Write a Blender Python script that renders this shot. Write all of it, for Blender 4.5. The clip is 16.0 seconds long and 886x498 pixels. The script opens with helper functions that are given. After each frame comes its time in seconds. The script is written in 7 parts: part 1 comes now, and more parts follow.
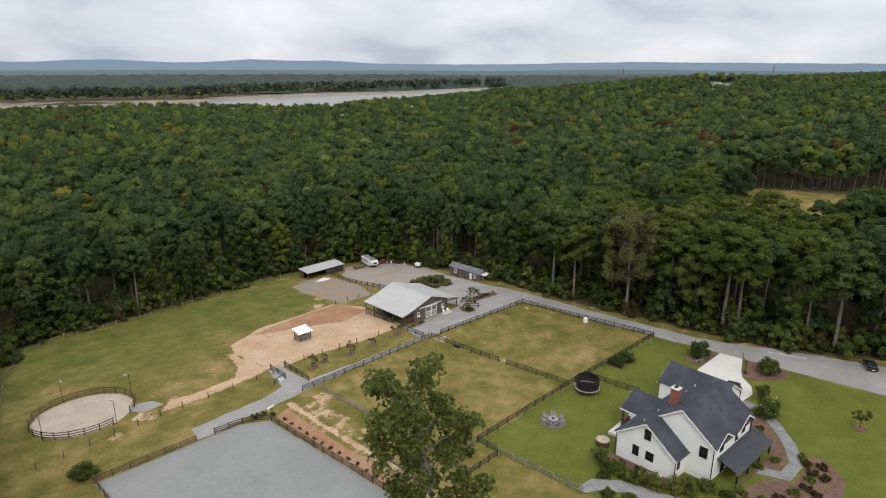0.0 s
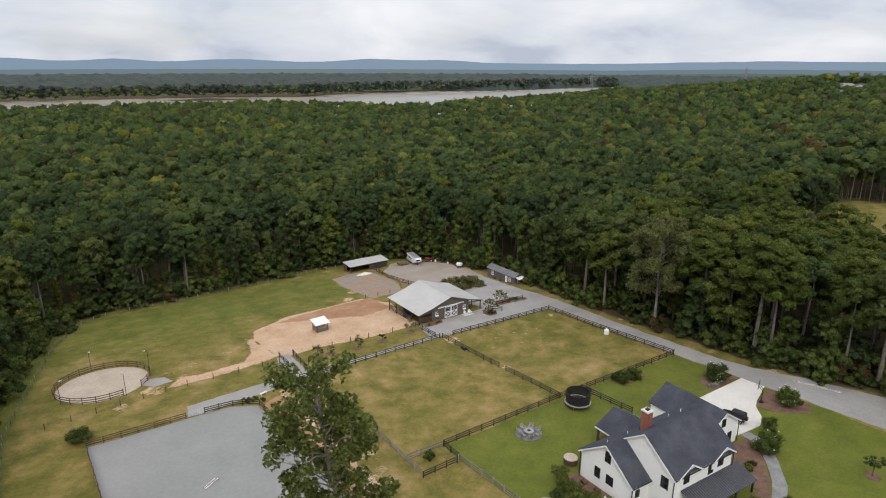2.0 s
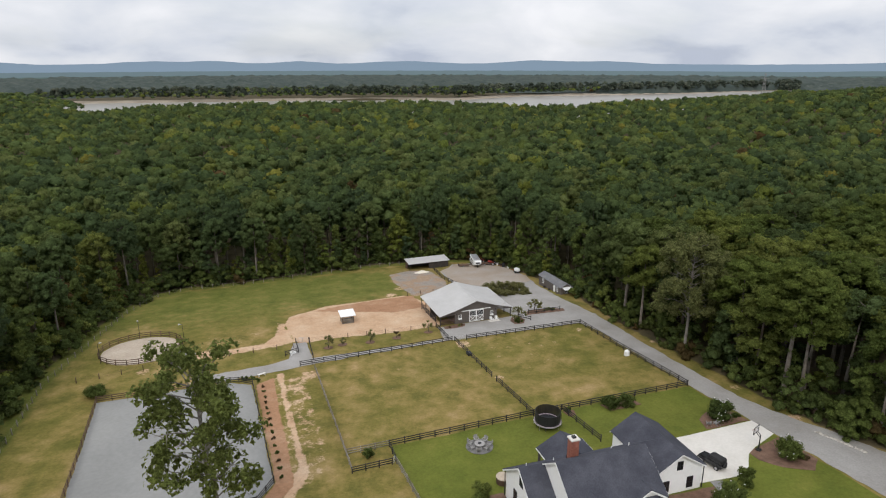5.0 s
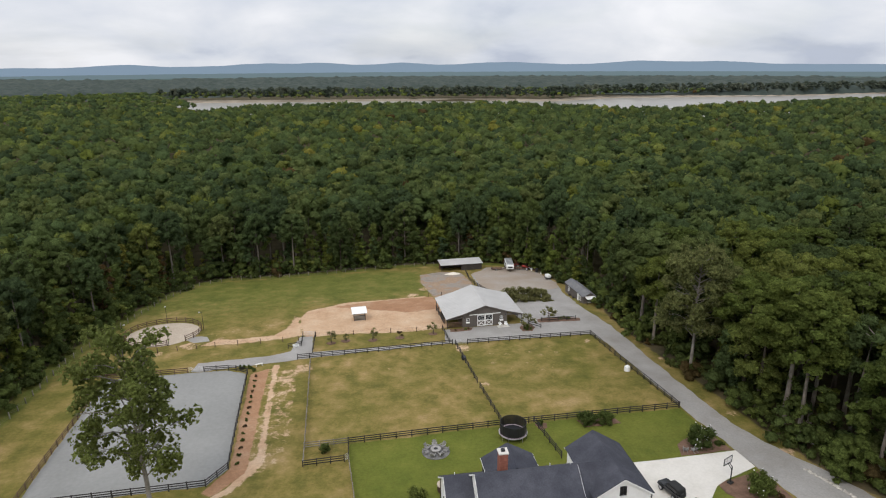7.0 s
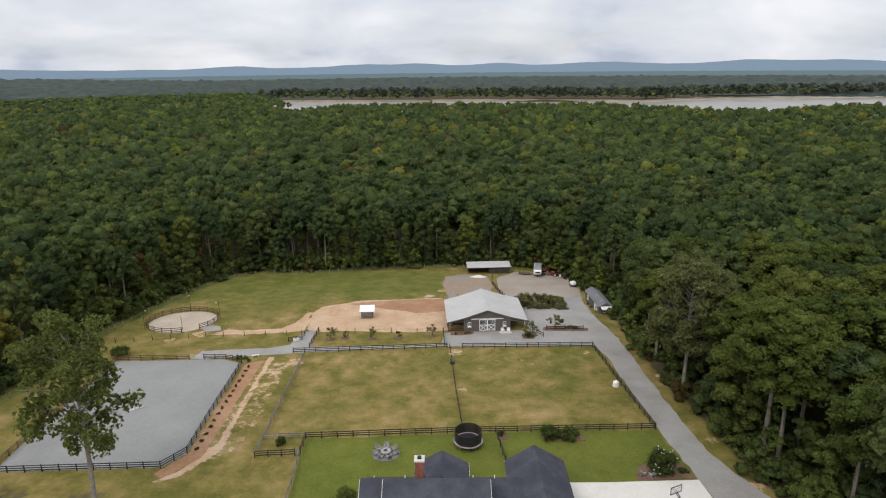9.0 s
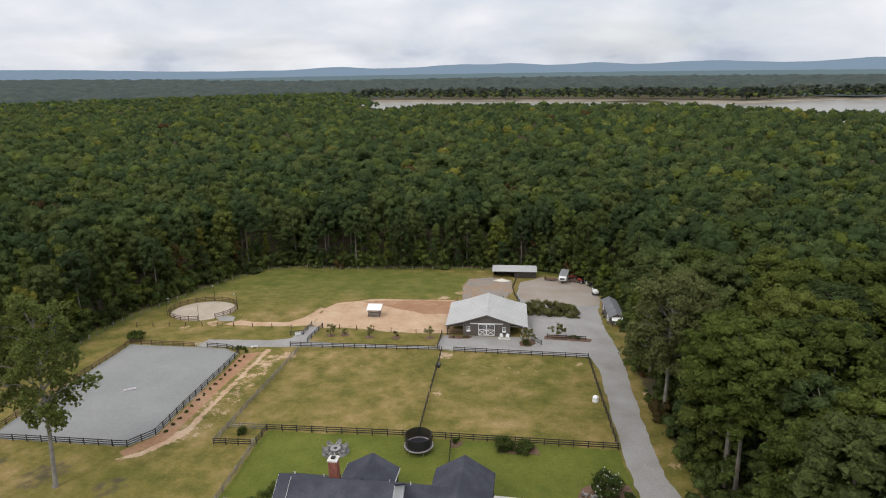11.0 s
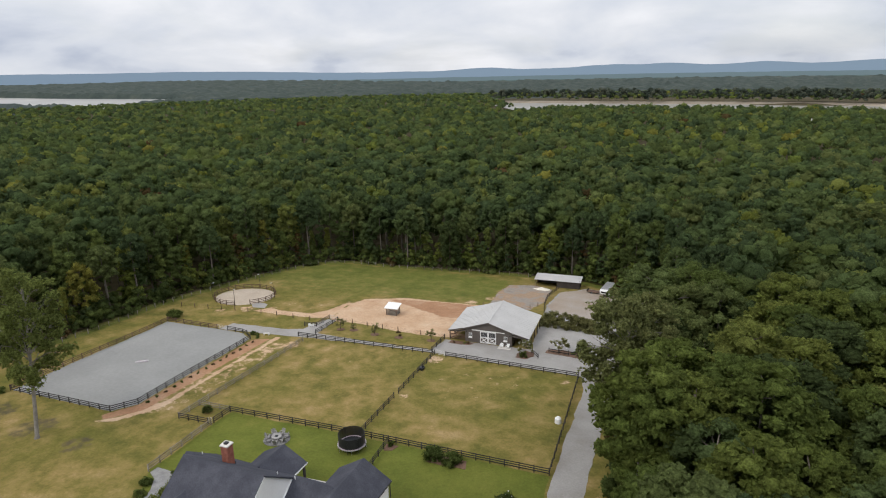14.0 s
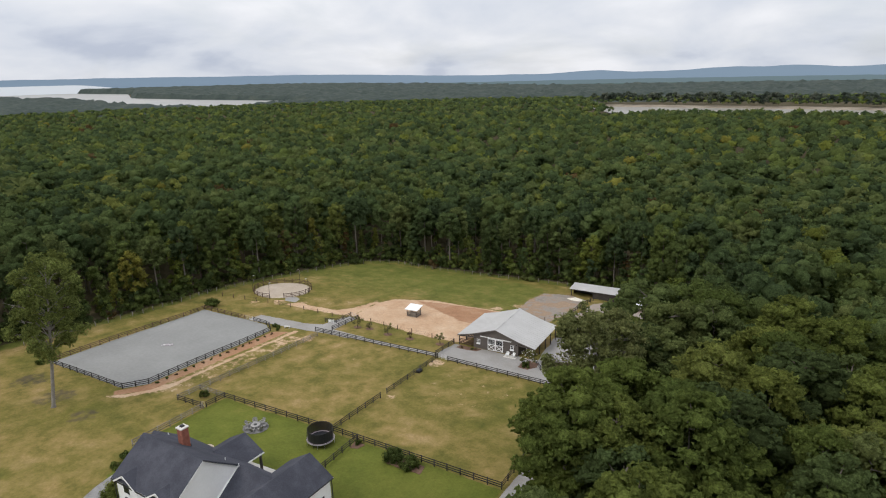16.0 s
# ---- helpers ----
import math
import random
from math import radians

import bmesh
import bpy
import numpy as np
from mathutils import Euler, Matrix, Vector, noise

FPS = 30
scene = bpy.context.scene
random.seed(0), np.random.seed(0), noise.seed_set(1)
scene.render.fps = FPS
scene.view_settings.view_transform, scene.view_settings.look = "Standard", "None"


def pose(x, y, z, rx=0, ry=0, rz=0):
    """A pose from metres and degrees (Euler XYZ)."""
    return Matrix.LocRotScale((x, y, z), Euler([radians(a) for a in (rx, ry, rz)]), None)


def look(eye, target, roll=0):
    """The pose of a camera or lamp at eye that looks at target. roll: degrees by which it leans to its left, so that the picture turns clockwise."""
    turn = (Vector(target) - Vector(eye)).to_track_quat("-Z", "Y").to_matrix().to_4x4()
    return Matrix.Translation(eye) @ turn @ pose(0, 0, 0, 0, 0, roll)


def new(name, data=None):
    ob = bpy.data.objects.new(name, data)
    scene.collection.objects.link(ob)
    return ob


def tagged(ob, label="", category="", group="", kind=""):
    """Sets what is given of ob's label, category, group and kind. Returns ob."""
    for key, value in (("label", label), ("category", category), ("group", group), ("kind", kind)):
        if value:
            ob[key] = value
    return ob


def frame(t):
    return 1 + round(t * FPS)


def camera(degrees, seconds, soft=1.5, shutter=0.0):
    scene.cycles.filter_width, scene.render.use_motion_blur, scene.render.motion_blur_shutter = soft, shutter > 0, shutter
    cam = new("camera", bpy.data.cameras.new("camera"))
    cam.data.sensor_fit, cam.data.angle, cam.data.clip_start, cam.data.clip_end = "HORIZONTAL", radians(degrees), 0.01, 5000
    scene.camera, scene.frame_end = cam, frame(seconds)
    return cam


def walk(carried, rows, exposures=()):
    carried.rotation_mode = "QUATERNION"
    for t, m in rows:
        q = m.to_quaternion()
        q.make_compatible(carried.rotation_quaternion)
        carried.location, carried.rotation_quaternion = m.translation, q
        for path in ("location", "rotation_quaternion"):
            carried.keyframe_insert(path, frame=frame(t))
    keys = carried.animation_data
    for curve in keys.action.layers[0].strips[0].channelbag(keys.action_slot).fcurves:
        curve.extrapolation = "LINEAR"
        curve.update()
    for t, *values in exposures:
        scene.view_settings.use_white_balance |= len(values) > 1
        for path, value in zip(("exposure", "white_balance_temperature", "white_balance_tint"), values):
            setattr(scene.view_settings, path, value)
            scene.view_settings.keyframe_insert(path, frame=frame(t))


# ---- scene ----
cam = camera(70.5, 16.0, soft=1.1)
PATH = [
    (0, (-87.46, -99.90, 61.54), (-23.02, -29.13, 32.58), 0.37),
    (0.5, (-83.20, -103.06, 61.52), (-21.98, -29.52, 32.48), 0.37),
    (1, (-78.89, -106.09, 61.51), (-21.02, -29.91, 32.42), 0.36),
    (1.5, (-74.52, -108.98, 61.51), (-20.11, -30.30, 32.38), 0.34),
    (2, (-70.09, -111.69, 61.51), (-19.21, -30.68, 32.37), 0.31),
    (2.5, (-65.57, -114.23, 61.52), (-18.31, -31.06, 32.38), 0.27),
    (3, (-60.98, -116.59, 61.53), (-17.38, -31.44, 32.40), 0.23),
    (3.5, (-56.29, -118.75, 61.55), (-16.41, -31.80, 32.44), 0.17),
    (4, (-51.53, -120.72, 61.57), (-15.37, -32.13, 32.49), 0.12),
    (4.5, (-46.68, -122.48, 61.59), (-14.27, -32.44, 32.55), 0.05),
    (5, (-41.74, -124.03, 61.61), (-13.08, -32.72, 32.62), -0.01),
    (5.5, (-36.73, -125.37, 61.64), (-11.82, -32.96, 32.69), -0.09),
    (6, (-31.65, -126.51, 61.67), (-10.47, -33.15, 32.76), -0.16),
    (6.5, (-26.51, -127.42, 61.70), (-9.04, -33.29, 32.83), -0.24),
    (7, (-21.30, -128.13, 61.73), (-7.54, -33.37, 32.91), -0.32),
    (7.5, (-16.05, -128.63, 61.76), (-5.98, -33.39, 32.98), -0.40),
    (8, (-10.77, -128.92, 61.80), (-4.36, -33.35, 33.05), -0.48),
    (8.5, (-5.45, -129.00, 61.83), (-2.69, -33.25, 33.12), -0.57),
    (9, (-0.13, -128.88, 61.86), (-0.99, -33.09, 33.19), -0.65),
    (9.5, (5.21, -128.57, 61.89), (0.72, -32.86, 33.26), -0.73),
    (10, (10.54, -128.05, 61.91), (2.43, -32.57, 33.32), -0.81),
    (10.5, (15.84, -127.35, 61.94), (4.14, -32.23, 33.39), -0.89),
    (11, (21.12, -126.46, 61.96), (5.81, -31.84, 33.46), -0.97),
    (11.5, (26.36, -125.38, 61.98), (7.44, -31.40, 33.53), -1.04),
    (12, (31.55, -124.13, 61.99), (9.02, -30.92, 33.60), -1.11),
    (12.5, (36.68, -122.69, 62.00), (10.54, -30.42, 33.68), -1.17),
    (13, (41.74, -121.08, 62.01), (11.98, -29.88, 33.77), -1.23),
    (13.5, (46.72, -119.29, 62.01), (13.34, -29.33, 33.87), -1.28),
    (14, (51.62, -117.34, 62.00), (14.61, -28.76, 33.99), -1.32),
    (14.5, (56.43, -115.21, 61.99), (15.79, -28.19, 34.12), -1.36),
    (15, (61.14, -112.91, 61.97), (16.89, -27.62, 34.28), -1.39),
    (15.5, (65.76, -110.43, 61.95), (17.91, -27.04, 34.46), -1.41),
    (16, (70.29, -107.78, 61.91), (18.85, -26.47, 34.66), -1.42),
]
walk(cam, [(t, look(eye, target, roll)) for t, eye, target, roll in PATH])

# ---- world and light: a bright broken overcast, sun veiled to the south-west ----
SUN_EL, SUN_AZ = 48.0, 215.0      # degrees; azimuth clockwise from north (+y)
world = bpy.data.worlds.new("overcast_sky")
scene.world = world
world.use_nodes = True
wn, wl = world.node_tree.nodes, world.node_tree.links
wn.clear()


def wnode(kind, **inputs):
    n = wn.new(kind)
    for k, v in inputs.items():
        n.inputs[k.replace("_", " ")].default_value = v
    return n


w_out = wn.new("ShaderNodeOutputWorld")
w_bg = wnode("ShaderNodeBackground", Strength=1.0)
w_sky = wn.new("ShaderNodeTexSky")
w_sky.sky_type = 'NISHITA'
w_sky.sun_disc = False
w_sky.sun_elevation = radians(SUN_EL)
w_sky.sun_rotation = radians(SUN_AZ)
w_dim = wn.new("ShaderNodeVectorMath")
w_dim.operation = 'SCALE'
w_dim.inputs[3].default_value = 0.10
wl.new(w_sky.outputs[0], w_dim.inputs[0])
w_co = wn.new("ShaderNodeTexCoord")
w_sep = wn.new("ShaderNodeSeparateXYZ")
wl.new(w_co.outputs["Generated"], w_sep.inputs[0])


def wmath(op, a, b=None, c=None):
    n = wn.new("ShaderNodeMath")
    n.operation = op
    for i, v in enumerate((a, b, c)):
        if v is None:
            continue
        if isinstance(v, (int, float)):
            n.inputs[i].default_value = v
        else:
            wl.new(v, n.inputs[i])
    return n.outputs[0]


up = wmath('MAXIMUM', w_sep.outputs[2], 0.0)
lift = wmath('ADD', up, 0.34)
flat = wn.new("ShaderNodeCombineXYZ")
wl.new(wmath('DIVIDE', w_sep.outputs[0], lift), flat.inputs[0])
wl.new(wmath('DIVIDE', w_sep.outputs[1], lift), flat.inputs[1])


def wnoise(scale, detail, rough, offset):
    m = wn.new("ShaderNodeMapping")
    m.inputs["Location"].default_value = offset
    wl.new(flat.outputs[0], m.inputs[0])
    n = wnode("ShaderNodeTexNoise", Scale=scale, Detail=detail, Roughness=rough)
    n.inputs["Distortion"].default_value = 0.25
    wl.new(m.outputs[0], n.inputs["Vector"])
    return n.outputs["Fac"]


def wramp(fac, stops):
    r = wn.new("ShaderNodeValToRGB")
    while len(r.color_ramp.elements) < len(stops):
        r.color_ramp.elements.new(0.5)
    for e, (p, c) in zip(r.color_ramp.elements, stops):
        e.position, e.color = p, (*c, 1)
    wl.new(fac, r.inputs[0])
    return r.outputs[0]


cloud = wramp(wnoise(1.7, 8.0, 0.50, (3.1, 7.4, 0)), [(0.32, (0.52, 0.57, 0.68)), (0.42, (0.68, 0.72, 0.80)), (0.53, (0.78, 0.805, 0.86)), (0.66, (0.91, 0.92, 0.96))])
gap = wramp(wnoise(1.1, 5.0, 0.55, (11.0, 2.5, 0)), [(0.34, (0.16, 0.16, 0.16)), (0.46, (0.0, 0.0, 0.0))])
w_mix = wn.new("ShaderNodeMix")
w_mix.data_type = 'RGBA'
wl.new(gap, w_mix.inputs[0])
wl.new(cloud, w_mix.inputs[6])
wl.new(w_dim.outputs[0], w_mix.inputs[7])
# an overcast sky is about three times as bright overhead as at the horizon
w_gain = wn.new("ShaderNodeVectorMath")
w_gain.operation = 'SCALE'
wl.new(w_mix.outputs[2], w_gain.inputs[0])
wl.new(wmath('MULTIPLY_ADD', wmath('SMOOTH_MIN', up, 1.0, 0.1), 0.72, 0.90), w_gain.inputs[3])
wl.new(w_gain.outputs[0], w_bg.inputs[0])
wl.new(w_bg.outputs[0], w_out.inputs[0])

sun = new("sun", bpy.data.lights.new("sun", 'SUN'))
sun.data.energy = 1.15
sun.data.angle = radians(16)
sun.data.color = (1.0, 0.93, 0.82)
az = radians(SUN_AZ)
sun.matrix_world = look((0, 0, 300), (-300 * math.sin(az) / math.tan(radians(SUN_EL)), -300 * math.cos(az) / math.tan(radians(SUN_EL)), 0))
scene.view_settings.exposure = 0.08

# ---- materials ----
def material(name, stops, scale=1.0, fine=None, rough=0.85, metal=0.0, bump=0.0, vary=0.0, attr="", wave=None, detail=6.0, spec=0.3, grain=0.28):
    """A surface: noise of `scale` per metre through colour stops, a finer grain, relief, and variation from piece to piece."""
    m = bpy.data.materials.new(name)
    m.use_nodes = True
    nt = m.node_tree
    nodes, links = nt.nodes, nt.links
    bsdf = nodes["Principled BSDF"]
    bsdf.inputs["Roughness"].default_value = rough
    bsdf.inputs["Metallic"].default_value = metal
    bsdf.inputs["Specular IOR Level"].default_value = spec
    co = nodes.new("ShaderNodeTexCoord")
    geo = nodes.new("ShaderNodeNewGeometry")
    n1 = nodes.new("ShaderNodeTexNoise")
    n1.inputs["Scale"].default_value = scale
    n1.inputs["Detail"].default_value = detail
    n1.inputs["Roughness"].default_value = 0.6
    links.new(geo.outputs["Position"], n1.inputs["Vector"])
    ramp = nodes.new("ShaderNodeValToRGB")
    els = ramp.color_ramp.elements
    while len(els) < len(stops):
        els.new(0.5)
    for e, (p, c) in zip(els, stops):
        e.position, e.color = p, (*c, 1)
    links.new(n1.outputs["Fac"], ramp.inputs[0])
    colour = ramp.outputs[0]
    n2 = nodes.new("ShaderNodeTexNoise")
    n2.inputs["Scale"].default_value = fine or scale * 14
    n2.inputs["Detail"].default_value = 3.0
    links.new(geo.outputs["Position"], n2.inputs["Vector"])

    def gain(colour, fac, lo, hi):
        mr = nodes.new("ShaderNodeMapRange")
        mr.inputs["To Min"].default_value, mr.inputs["To Max"].default_value = lo, hi
        links.new(fac, mr.inputs["Value"])
        mul = nodes.new("ShaderNodeVectorMath")
        mul.operation = 'SCALE'
        links.new(colour, mul.inputs[0])
        links.new(mr.outputs[0], mul.inputs[3])
        return mul.outputs[0]

    colour = gain(colour, n2.outputs["Fac"], 1 - grain, 1 + grain)
    if vary:
        info = nodes.new("ShaderNodeObjectInfo")
        colour = gain(colour, info.outputs["Random"], 1 - vary, 1 + vary)
    height = n2.outputs["Fac"]
    if wave:
        w = nodes.new("ShaderNodeTexWave")
        w.bands_direction = wave[0]
        w.inputs["Scale"].default_value = wave[1]
        w.inputs["Distortion"].default_value = wave[2]
        links.new(co.outputs["Object"], w.inputs["Vector"])
        colour = gain(colour, w.outputs["Fac"], 1 - wave[3], 1 + wave[3])
        height = w.outputs["Fac"]
    links.new(colour, bsdf.inputs["Base Color"])
    if bump:
        b = nodes.new("ShaderNodeBump")
        b.inputs["Strength"].default_value = bump
        b.inputs["Distance"].default_value = 0.03
        links.new(height, b.inputs["Height"])
        links.new(b.outputs[0], bsdf.inputs["Normal"])
    return m


def leaf_material(name, stops, passing=0.42):
    """Foliage: colour by tree (attribute tone plus the object's random), by leaf, and some light let through."""
    m = bpy.data.materials.new(name)
    m.use_nodes = True
    nodes, links = m.node_tree.nodes, m.node_tree.links
    nodes.clear()
    out = nodes.new("ShaderNodeOutputMaterial")
    at = nodes.new("ShaderNodeAttribute")
    at.attribute_name = "tone"
    info = nodes.new("ShaderNodeObjectInfo")
    add = nodes.new("ShaderNodeMath")
    add.operation = 'ADD'
    links.new(at.outputs["Fac"], add.inputs[0])
    links.new(info.outputs["Random"], add.inputs[1])
    fr = nodes.new("ShaderNodeMath")
    fr.operation = 'FRACT'
    links.new(add.outputs[0], fr.inputs[0])
    ramp = nodes.new("ShaderNodeValToRGB")
    els = ramp.color_ramp.elements
    while len(els) < len(stops):
        els.new(0.5)
    for e, (p, c) in zip(els, stops):
        e.position, e.color = p, (*c, 1)
    links.new(fr.outputs[0], ramp.inputs[0])
    geo = nodes.new("ShaderNodeNewGeometry")
    mr = nodes.new("ShaderNodeMapRange")
    mr.inputs["To Min"].default_value, mr.inputs["To Max"].default_value = 0.75, 1.28
    links.new(geo.outputs["Random Per Island"], mr.inputs["Value"])
    n1 = nodes.new("ShaderNodeTexNoise")
    n1.inputs["Scale"].default_value = 0.35
    n1.inputs["Detail"].default_value = 4.0
    links.new(geo.outputs["Position"], n1.inputs["Vector"])
    mr2 = nodes.new("ShaderNodeMapRange")
    mr2.inputs["To Min"].default_value, mr2.inputs["To Max"].default_value = 0.62, 1.38
    links.new(n1.outputs["Fac"], mr2.inputs["Value"])
    n2 = nodes.new("ShaderNodeTexNoise")
    n2.inputs["Scale"].default_value = 3.4
    n2.inputs["Detail"].default_value = 5.0
    n2.inputs["Roughness"].default_value = 0.7
    links.new(geo.outputs["Position"], n2.inputs["Vector"])
    mr3 = nodes.new("ShaderNodeMapRange")
    mr3.inputs["From Min"].default_value, mr3.inputs["From Max"].default_value = 0.3, 0.7
    mr3.inputs["To Min"].default_value, mr3.inputs["To Max"].default_value = 0.42, 1.58
    links.new(n2.outputs["Fac"], mr3.inputs["Value"])
    m0 = nodes.new("ShaderNodeMath")
    m0.operation = 'MULTIPLY'
    links.new(mr.outputs[0], m0.inputs[0])
    links.new(mr3.outputs[0], m0.inputs[1])
    mm = nodes.new("ShaderNodeMath")
    mm.operation = 'MULTIPLY'
    links.new(m0.outputs[0], mm.inputs[0])
    links.new(mr2.outputs[0], mm.inputs[1])
    sc = nodes.new("ShaderNodeVectorMath")
    sc.operation = 'SCALE'
    links.new(ramp.outputs[0], sc.inputs[0])
    links.new(mm.outputs[0], sc.inputs[3])
    dif = nodes.new("ShaderNodeBsdfPrincipled")
    dif.inputs["Roughness"].default_value = 0.85
    dif.inputs["Specular IOR Level"].default_value = 0.02
    bp = nodes.new("ShaderNodeBump")
    bp.inputs["Strength"].default_value, bp.inputs["Distance"].default_value = 1.0, 0.7
    n3 = nodes.new("ShaderNodeTexNoise")
    n3.inputs["Scale"].default_value = 1.1
    n3.inputs["Detail"].default_value = 5.0
    n3.inputs["Roughness"].default_value = 0.65
    links.new(geo.outputs["Position"], n3.inputs["Vector"])
    relief = nodes.new("ShaderNodeMath")
    relief.operation = 'MULTIPLY_ADD'
    links.new(n2.outputs["Fac"], relief.inputs[0])
    relief.inputs[1].default_value = 0.4
    links.new(n3.outputs["Fac"], relief.inputs[2])
    links.new(relief.outputs[0], bp.inputs["Height"])
    links.new(bp.outputs[0], dif.inputs["Normal"])
    tra = nodes.new("ShaderNodeBsdfTranslucent")
    links.new(sc.outputs[0], dif.inputs["Base Color"])
    links.new(sc.outputs[0], tra.inputs["Color"])
    mix = nodes.new("ShaderNodeMixShader")
    mix.inputs[0].default_value = passing
    links.new(dif.outputs[0], mix.inputs[1])
    links.new(tra.outputs[0], mix.inputs[2])
    links.new(mix.outputs[0], out.inputs[0])
    return m


PINE = leaf_material("pine_needles", [(0.0, (0.072, 0.105, 0.049)), (0.35, (0.100, 0.142, 0.056)), (0.7, (0.130, 0.172, 0.061)), (1.0, (0.168, 0.195, 0.068))], 0.54)
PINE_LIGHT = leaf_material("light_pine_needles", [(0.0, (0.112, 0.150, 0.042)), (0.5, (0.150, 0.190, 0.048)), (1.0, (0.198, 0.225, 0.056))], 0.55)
SHOREWOOD = leaf_material("grey_shore_leaves", [(0.0, (0.050, 0.064, 0.050)), (0.6, (0.078, 0.094, 0.068)), (1.0, (0.125, 0.135, 0.100))], 0.4)
BROAD = leaf_material("broad_leaves", [(0.0, (0.072, 0.098, 0.038)), (0.4, (0.108, 0.142, 0.045)), (0.8, (0.150, 0.190, 0.052)), (1.0, (0.205, 0.225, 0.060))], 0.52)
YELLOWING = leaf_material("yellowing_leaves", [(0.0, (0.150, 0.190, 0.044)), (0.7, (0.195, 0.220, 0.047)), (1.0, (0.240, 0.222, 0.050))], 0.5)
RUST = leaf_material("rust_leaves", [(0.0, (0.095, 0.070, 0.030)), (1.0, (0.125, 0.078, 0.032))])
SHRUB = leaf_material("shrub_leaves", [(0.0, (0.074, 0.100, 0.030)), (1.0, (0.125, 0.155, 0.042))])
HEDGE = leaf_material("hedge_leaves", [(0.0, (0.135, 0.168, 0.044)), (1.0, (0.185, 0.205, 0.055))])
REDLEAF = leaf_material("bronze_leaves", [(0.0, (0.091, 0.068, 0.036)), (1.0, (0.130, 0.085, 0.042))])
REEDY = leaf_material("arching_leaves", [(0.0, (0.165, 0.165, 0.066)), (1.0, (0.225, 0.215, 0.090))])
GREYGREEN = leaf_material("grey_green_leaves", [(0.0, (0.150, 0.172, 0.066)), (1.0, (0.205, 0.220, 0.085))], 0.5)
OAK = leaf_material("oak_leaves", [(0.0, (0.195, 0.232, 0.070)), (1.0, (0.245, 0.268, 0.082))], 0.58)
WEED = leaf_material("weeds", [(0.0, (0.075, 0.095, 0.03)), (1.0, (0.115, 0.13, 0.04))])
PETAL = material("white_petals", [(0.3, (0.75, 0.74, 0.72)), (0.7, (0.85, 0.84, 0.80))], 4)
BARK = material("bark", [(0.3, (0.075, 0.055, 0.042)), (0.7, (0.15, 0.12, 0.095))], 1.2, 9, 0.95, bump=0.6)
PINE_BARK = material("pine_bark", [(0.3, (0.115, 0.095, 0.076)), (0.7, (0.21, 0.185, 0.158))], 0.9, 7, 0.95, bump=0.5)
PALE_BARK = material("pale_bark", [(0.3, (0.15, 0.135, 0.115)), (0.7, (0.27, 0.25, 0.22))], 0.9, 8, 0.95, bump=0.5)
BLACK_PAINT = material("black_fence_paint", [(0.3, (0.022, 0.020, 0.019)), (0.7, (0.042, 0.038, 0.036))], 0.8, 12, 0.75, vary=0.3)
GREY_WOOD = material("weathered_wood", [(0.3, (0.16, 0.14, 0.115)), (0.7, (0.27, 0.245, 0.21))], 0.8, 12, 0.9, vary=0.25)
BROWN_WOOD = material("brown_stained_wood", [(0.3, (0.075, 0.045, 0.032)), (0.7, (0.125, 0.078, 0.055))], 0.8, 12, 0.85, vary=0.25)
WHITE_PAINT = material("white_paint", [(0.3, (0.74, 0.74, 0.73)), (0.7, (0.82, 0.82, 0.81))], 0.5, 6, 0.55, grain=0.06)
WHITE_SIDING = material("white_board_siding", [(0.3, (0.82, 0.815, 0.80)), (0.7, (0.88, 0.875, 0.86))], 0.25, 3, 0.6, grain=0.05)
SHINGLE = material("charcoal_shingles", [(0.3, (0.046, 0.048, 0.060)), (0.5, (0.060, 0.062, 0.076)), (0.7, (0.080, 0.082, 0.098))], 0.35, 5.5, 0.95, bump=0.4, spec=0.15)
METAL_DARK = material("dark_standing_seam", [(0.3, (0.055, 0.056, 0.064)), (0.7, (0.075, 0.076, 0.086))], 0.3, 3, 0.42, 0.35, grain=0.1)
# porch seams, a lighter grey than the roof sheet between them
METAL_SEAM = material("lighter_metal_seam", [(0.3, (0.11, 0.11, 0.12)), (0.7, (0.155, 0.155, 0.165))], 0.5, 4, 0.45, 0.3, grain=0.1)
METAL_LIGHT = material("galvanised_roof_metal", [(0.25, (0.42, 0.41, 0.395)), (0.5, (0.465, 0.455, 0.44)), (0.75, (0.51, 0.50, 0.485))], 0.22, 2.2, 0.55, 0.15, grain=0.05)
TAUPE = material("taupe_board_siding", [(0.3, (0.105, 0.090, 0.080)), (0.7, (0.145, 0.126, 0.112))], 0.4, 6, 0.8, wave=('X', 2.1, 0.0, 0.08), bump=0.25, grain=0.12)
DARK_VOID = material("shaded_timber", [(0.3, (0.045, 0.038, 0.034)), (0.7, (0.075, 0.065, 0.058))], 0.7, 6, 0.9)
BRICK = material("red_brick", [(0.3, (0.20, 0.070, 0.048)), (0.7, (0.29, 0.115, 0.080))], 2.2, 9, 0.9, vary=0.25, bump=0.3)
MORTAR = material("mortar", [(0.3, (0.30, 0.26, 0.23)), (0.7, (0.38, 0.34, 0.31))], 3, 14, 0.95)
GRAVEL_TAN = material("tan_gravel", [(0.2, (0.255, 0.195, 0.145)), (0.45, (0.305, 0.250, 0.200)), (0.62, (0.325, 0.288, 0.250)), (0.85, (0.35, 0.275, 0.205))], 0.11, 3.5, 0.95, bump=0.5, detail=9, grain=0.2)
